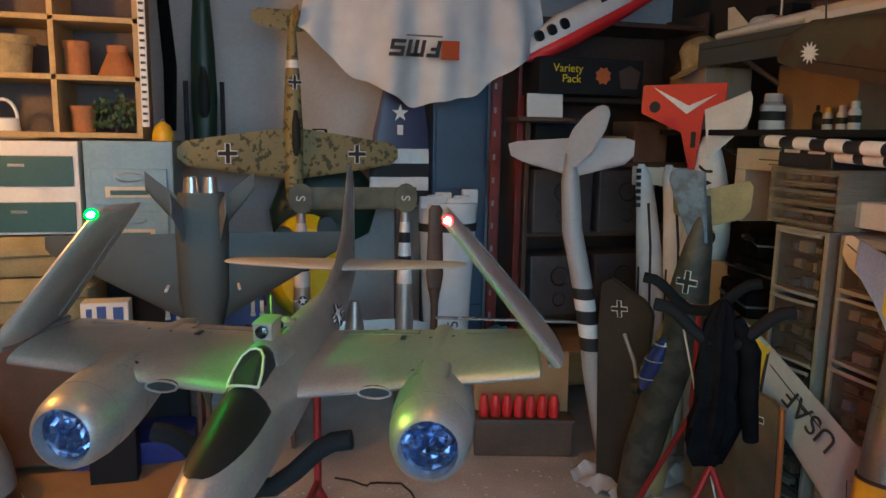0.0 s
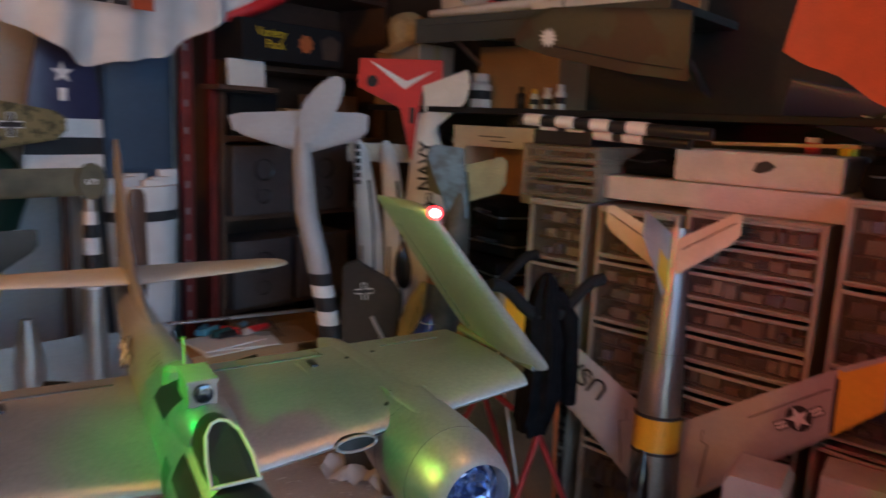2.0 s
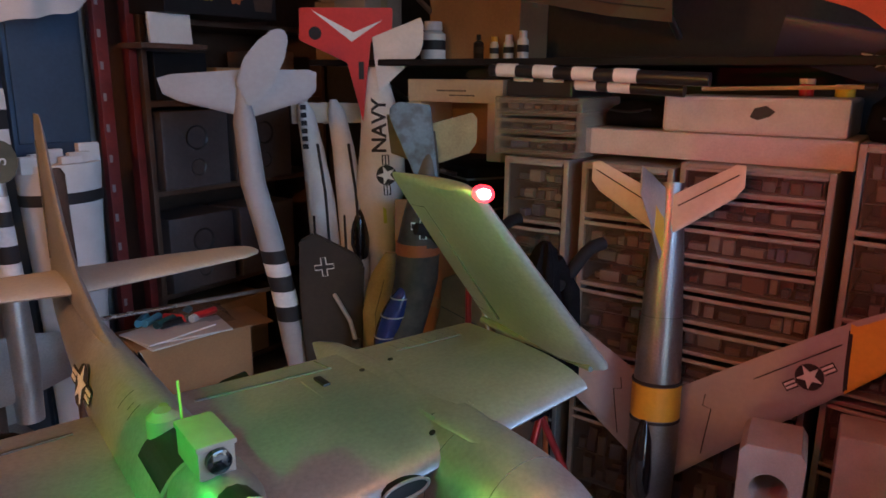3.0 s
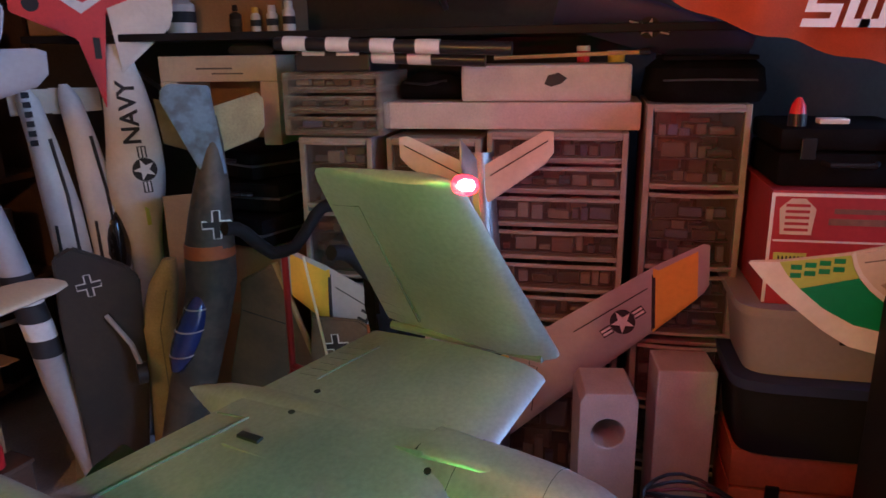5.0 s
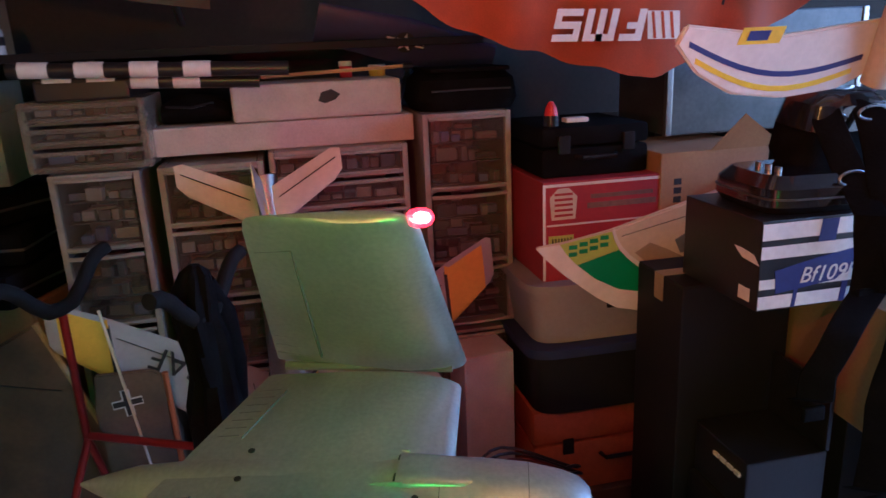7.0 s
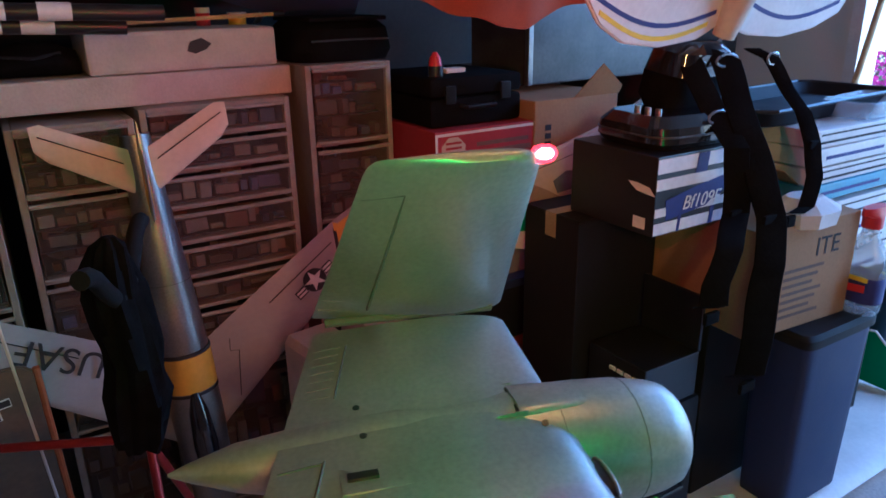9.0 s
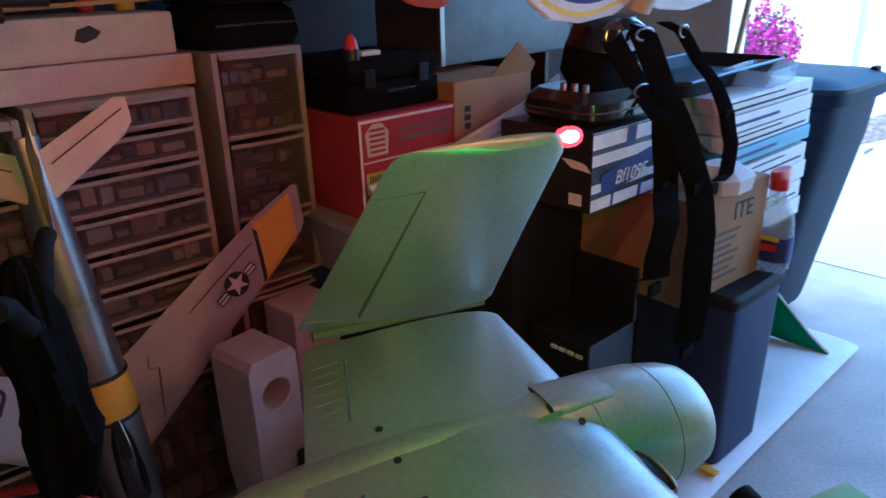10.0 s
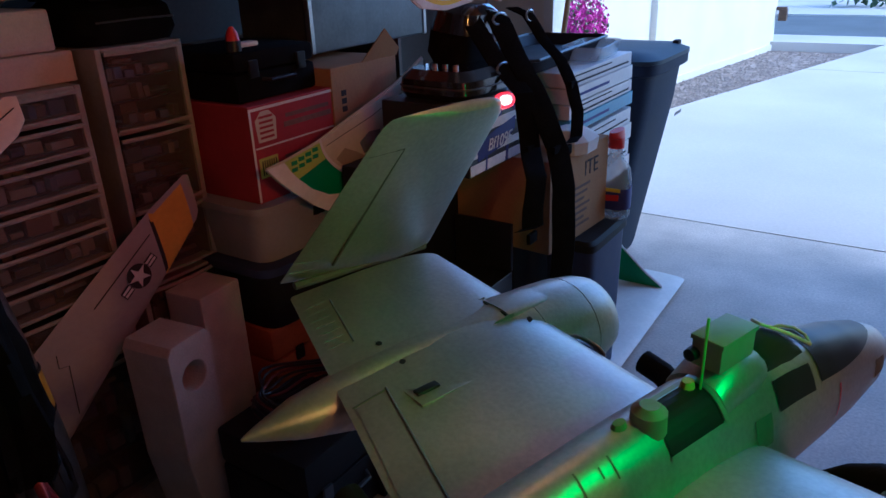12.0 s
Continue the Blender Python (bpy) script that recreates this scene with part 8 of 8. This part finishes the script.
st1 = [(1.46, 0.30, 1.375), (1.41, 0.27, 1.35), (1.35, 0.285, 1.263), (1.275, 0.33, 1.186), (1.225, 0.33, 1.098), (1.175, 0.335, 0.992), (1.12, 0.40, 0.898), (1.10, 0.44, 0.805), (1.10, 0.44, 0.687), (1.105, 0.44, 0.60)]
st2 = [(1.44, 0.12, 1.37), (1.40, 0.092, 1.345), (1.36, 0.066, 1.272), (1.29, 0.083, 1.212), (1.235, 0.106, 1.138), (1.20, 0.135, 1.064), (1.18, 0.185, 0.993), (1.17, 0.255, 0.985)]
st3 = [(1.45, 0.36, 1.36), (1.35, 0.36, 1.22), (1.265, 0.375, 1.155), (1.255, 0.375, 1.07), (1.235, 0.39, 0.999), (1.15, 0.52, 0.955), (1.13, 0.58, 0.888), (1.125, 0.585, 0.82)]
for pts, w in ((st1, 0.042), (st2, 0.024), (st3, 0.036)):
    fine = []
    for k in range(len(pts) - 1):
        a, b = Vector(pts[k]), Vector(pts[k + 1])
        for q in range(4):
            f = q / 4
            fine.append(a.lerp(b, f) + Vector((-0.028, 0.003 * math.sin(3 * (k + f) + 1), 0)))
    fine.append(Vector(pts[-1]))
    rings = [(p, (0.52 * w, 0.80 * w * (0.94 + 0.06 * math.sin(k * 0.5)), 0.0), (-0.0040, 0.0025, 0.002)) for k, p in enumerate(fine)]
    stp = thing("webbing_strap", I4, "wide black webbing strap hanging over the cartons", "strap", "webbing straps")
    part("webbing", loft(rings, 12, 4), M["cloth_black"], stp)
    x, y, z = pts[len(pts) // 2]
    part("buckle", box(0.010, w * 1.7, 0.022, (x - 0.032, y, z - 0.011), 0.003), M["cloth_black"], stp, smooth=False)
    x, y, z = pts[-1]
    part("end_fitting", box(0.012, w * 1.3, 0.030, (x - 0.024, y, z - 0.03), 0.005), M["cloth_black"], stp, smooth=False)
    part("adjuster", tube([(pts[1][0] - 0.036, pts[1][1] + w * math.cos(a), pts[1][2] + 0.016 * math.sin(a)) for a in [2 * math.pi * k / 16 for k in range(17)]], 0.0035, 6), M["steel"], stp)

# wheeled bin with lid, broom in it
bn = thing("wheeled_bin", pose(1.555, -1.15, 0.0) @ Matrix.Diagonal((1, 1, 1.05, 1)), "dark blue grey wheeled refuse bin", "refuse bin")
part("body", loft([((x, 0, z), (w, 0, 0), (0, d, 0)) for z, x, w, d in ((0.03, 0.04, 0.155, 0.20), (0.06, 0.04, 0.165, 0.21), (0.80, 0.0, 0.262, 0.262), (0.95, 0.0, 0.278, 0.272), (0.98, 0.0, 0.28, 0.275))], 32, 7), M["binblue"], bn)
part("rim", loft([((0, 0, z), (w, 0, 0), (0, d, 0)) for z, w, d in ((0.950, 0.296, 0.288), (0.958, 0.306, 0.298), (1.000, 0.306, 0.298))], 32, 8), M["binblue"], bn)
part("lid", loft([((0, 0, z), (w, 0, 0), (0, d, 0)) for z, w, d in ((1.001, 0.312, 0.305), (1.018, 0.312, 0.305), (1.024, 0.295, 0.29), (1.040, 0.26, 0.26), (1.046, 0.12, 0.14))], 32, 7), M["binlid"], bn, "blue grey hinged lid")
for y in (-0.19, 0.19):
    part("hinge_knuckle", tube([(0.27, y - 0.04, 1.03), (0.27, y + 0.04, 1.03)], 0.017, 10), M["tubdark"], bn)
part("handle", tube([(0.30, -0.22, 0.985), (0.355, -0.22, 1.0), (0.355, 0.22, 1.0), (0.30, 0.22, 0.985)], 0.014, 8), M["tubdark"], bn)
part("lid_catch", box(0.03, 0.05, 0.020, (-0.25, -0.20, 1.034), 0.006), M["tubdark"], bn)
bars("maker_bar", [(-0.05, 0.76, 0.10, 0.016)], facing((-0.262, 0.0, 0), (0, -1, 0), (-0.10, 0, 1)), M["tubgrey"], bn)
for s in (-1, 1):
    part("wheel", tube([(0.20, 0.205 * s - 0.02, 0.09), (0.20, 0.205 * s + 0.02, 0.09)], 0.085, 18), M["black"], bn)
brm = thing("broom", pose(1.80, -0.80, 0.0), "broom with a pale upper handle leaning by the bin", "broom")
part("handle", tube([(0.0, 0, 0.05), (-0.01, -0.30, 1.12)], 0.014, 10), M["darkgreen"], brm)
part("grip", tube([(-0.01, -0.30, 1.12), (-0.02, -0.39, 1.50)], 0.013, 10), M["pine"], brm)
part("head", box(0.09, 0.16, 0.06, (0, 0, 0.0), 0.008), M["darkwood"], brm)

# white wing with a green winglet lying on the floor
fw = thing("white_wing", pose(1.285, -0.24, 0.0), "long white model wing with a green winglet on the floor", "model wing")
part("panel", wing([((-0.21, -0.78, 0.020), (0.22, -0.78, 0.022), 0.026), ((-0.215, -0.74, 0.024), (0.22, -0.74, 0.024), 0.040), ((-0.23, 0.25, 0.026), (0.22, 0.25, 0.026), 0.045), ((-0.25, 0.95, 0.026), (0.20, 0.95, 0.026), 0.045)], up=(0, 0, 1)), M["white"], fw)
part("winglet", plate([(-0.16, 0.0), (0.16, 0.0), (0.20, 0.20), (0.10, 0.22), (-0.08, 0.06)], 0.008, facing((0.0, -0.58, 0.044), (1, 0, 0), (0, 0, 1)), bevel=0.002), M["green"], fw, "dark green winglet with a white edge")
part("winglet_edge", tube([(-0.16, -0.584, 0.05), (-0.08, -0.584, 0.105), (0.10, -0.584, 0.265), (0.20, -0.584, 0.245)], 0.006, 6), M["white"], fw)
part("strap", box(0.05, 0.03, 0.012, (-0.19, 0.42, 0.05), 0.003), M["yellow"], fw)

# flying wing with a green band, leaning on the grey tub
zg = thing("flying_wing", facing((1.765, 0.945, 0.665), (0.02, -1, 0.0), (-0.03, 0, 1)), "white flying wing model with a green band leaning on the tub", "model wing")
e0 = [(0.012, 0.343), (0.045, 0.305), (0.095, 0.258), (0.19, 0.183), (0.25, 0.146), (0.325, 0.127), (0.445, 0.130), (0.565, 0.150), (0.80, 0.195)]
e1 = [(0.080, 0.346), (0.100, 0.316), (0.130, 0.284), (0.185, 0.238), (0.255, 0.200), (0.325, 0.184), (0.42, 0.182), (0.557, 0.198), (0.80, 0.236)]
e2 = [(0.229, 0.368), (0.238, 0.340), (0.252, 0.315), (0.278, 0.286), (0.315, 0.256), (0.36, 0.236), (0.43, 0.224), (0.54, 0.224), (0.80, 0.258)]
upper = [(0.80, 0.545), (0.70, 0.503), (0.625, 0.475), (0.47, 0.434), (0.378, 0.411), (0.225, 0.371), (0.095, 0.350)]
part("panel", plate(e0 + upper, 0.018, bevel=0.006), M["cream"], zg)


def band(o0, o1):
    return list(o0) + list(o1[::-1])


part("white_edge", plate(band(e0, e1), 0.003, Matrix.Translation((0, 0, 0.0175))), M["white"], zg, smooth=False)
part("green_band", plate(band(e1[2:], e2[2:]), 0.003, Matrix.Translation((0, 0, 0.0175))), M["green"], zg, smooth=False)
part("lime_band", plate(band(e1[:3], e2[:3]), 0.003, Matrix.Translation((0, 0, 0.0175))), M["lime"], zg, smooth=False)
part("edge_line", plate(band([(x + 0.001, y + 0.001) for x, y in e2], [(x + 0.007, y + 0.010) for x, y in e2]), 0.003, Matrix.Translation((0, 0, 0.0178))), M["white"], zg, smooth=False)
bars("small_print", [(0.105 + 0.030 * k, 0.330 - 0.020 * q + 0.006 * k, 0.024, 0.012) for k in range(4) for q in range(2)], Matrix.Translation((0, 0, 0.0206)), M["green"], zg)
part("tan_panel", plate([(0.30, 0.30), (0.345, 0.325), (0.40, 0.30), (0.47, 0.262), (0.40, 0.250), (0.345, 0.262)], 0.001, Matrix.Translation((0, 0, 0.0178))), M["boxtan"], zg, "shaded tan panel", smooth=False)
part("canopy_mark", plate([(0.42, 0.325), (0.47, 0.350), (0.53, 0.345), (0.53, 0.29), (0.44, 0.285)], 0.001, Matrix.Translation((0, 0, 0.0178))), M["greyblue"], zg, smooth=False)
part("spar_line", tube([(0.26, 0.352, 0.018), (0.48, 0.395, 0.018), (0.69, 0.45, 0.018)], 0.0015, 5), M["silver_line"], zg)

# carton with slanted flap behind the kit carton
bc = thing("open_carton", pose(2.02, 0.345, 0.868), "brown carton with an open flap behind the bags", "carton")
part("carton", box(0.34, 0.345, 0.345, (0, 0, 0), 0.004), M["cardboard"], bc, smooth=False)
part("flap", plate([(-0.02, 0.0), (0.172, 0.0), (0.172, 0.03), (0.05, 0.115)], 0.003, facing((-0.172, 0.0, 0.345), (0, -1, 0), (-0.5, 0, 1))), M["cardboard"], bc, smooth=False)
bars("marking_bar", [(-0.02, 0.20 + 0.026 * k, 0.024, 0.018) for k in range(3)], facing((-0.1705, 0.11, 0), (0, -1, 0), (0, 0, 1)), M["print_black"], bc)
# another added near-black support filling the dark space below the open carton
carton("shade_filler_box", 1.84, 2.20, -0.12, 0.27, 0.0, 0.866, M["tubdark"], "near-black filler box for the shade under the open carton", category="box")

# orange shirt and white wing hung from the ceiling


def orange_edge(k):
    if k < 0:
        return 1.36, 0.62
    rise = 0.27 * ((0.58 - k) / 0.58) ** 1.7 if k < 0.58 else 0.20 * ((k - 0.58) / 0.42) ** 1.6
    return 0.008 + rise + 0.006 * math.sin(k * 21) - 0.025 * math.exp(-((k - 0.60) / 0.035) ** 2)


os_ = drape(pose(1.92, 0.64, 1.430, 0, 0, -90), orange_edge, "orange_shirt", "bright orange T-shirt hung from the ceiling with a pale print", "orange", 0.016, 11)
om = facing((-0.061, -0.112, 0.135), (1, 0, -0.03), (0, 0, 1))
slogan(os_, om, M["print_white"], 0.080)
part("print_patch", plate([(0.108, -0.036), (0.200, -0.036), (0.195, 0.035), (0.103, 0.035)], 0.001, om), M["print_white"], os_, smooth=False)
for k in range(3):
    part("print_slash", plate([(0.124 + 0.026 * k, -0.034), (0.132 + 0.026 * k, -0.034), (0.122 + 0.026 * k, 0.033), (0.114 + 0.026 * k, 0.033)], 0.001, om @ Matrix.Translation((0, 0, 0.0012))), M["orange"], os_, smooth=False)
part("rail", tube([(-0.50, 0, 0.62), (0.50, 0, 0.63)], 0.010, 8), M["steel"], os_)
for x in (-0.45, 0.45):
    part("cord", tube([(x, 0, 0.62), (x, 0, 1.135)], 0.004, 6), M["black"], os_)
hw = thing("hung_white_wing", facing((1.45, 0.743, 1.395), (0, -1, 0), (-0.25, 0, 1)), "white model wing with navy and yellow stripes hung from the ceiling", "model wing")
low = [(0.0, 0.125), (0.06, 0.06), (0.15, 0.012), (0.28, -0.004), (0.42, 0.01), (0.50, 0.05)]
low2 = [(0.50, 0.05), (0.62, 0.012), (0.78, 0.0), (0.92, 0.02), (1.02, 0.06), (1.05, 0.12)]
part("panel", plate(low + low2[1:] + [(1.05, 0.17), (0.80, 0.135), (0.52, 0.165), (0.25, 0.135), (0.02, 0.165)], 0.016, bevel=0.005), M["white"], hw)
for pts, mt in (((0.03, 0.12, 0.46, 0.075), "print_blue"), ((0.05, 0.085, 0.44, 0.045), "byellow"), ((0.55, 0.11, 1.0, 0.09), "print_blue")):
    x0, y0, x1, y1 = pts
    line = [(x0 + (x1 - x0) * k / 10, y0 + (y1 - y0) * k / 10 - 0.05 * math.sin(math.pi * k / 10)) for k in range(11)]
    part("stripe", plate(line + [(x, y + 0.012) for x, y in line[::-1]], 0.0012, Matrix.Translation((0, 0, 0.016))), M[mt], hw, smooth=False)
part("print_shape", plate([(0.14, 0.12), (0.24, 0.12), (0.25, 0.155), (0.15, 0.155)], 0.0012, Matrix.Translation((0, 0, 0.016))), M["byellow"], hw, smooth=False)
part("print_shape", plate([(0.16, 0.128), (0.21, 0.128), (0.215, 0.148), (0.165, 0.148)], 0.0012, Matrix.Translation((0, 0, 0.0175))), M["print_blue"], hw, smooth=False)
part("fuselage", tube([(0.50, 0.02, 0.03), (0.51, 0.2, 0.05), (0.515, 0.5, 0.06)], [0.03, 0.045, 0.04], 14), M["cream"], hw)
for x in (0.1, 0.95):
    part("cord", tube([(x, 0.2, 0.0), (x, 1.15, 0.0)], 0.003, 5), M["black"], hw)
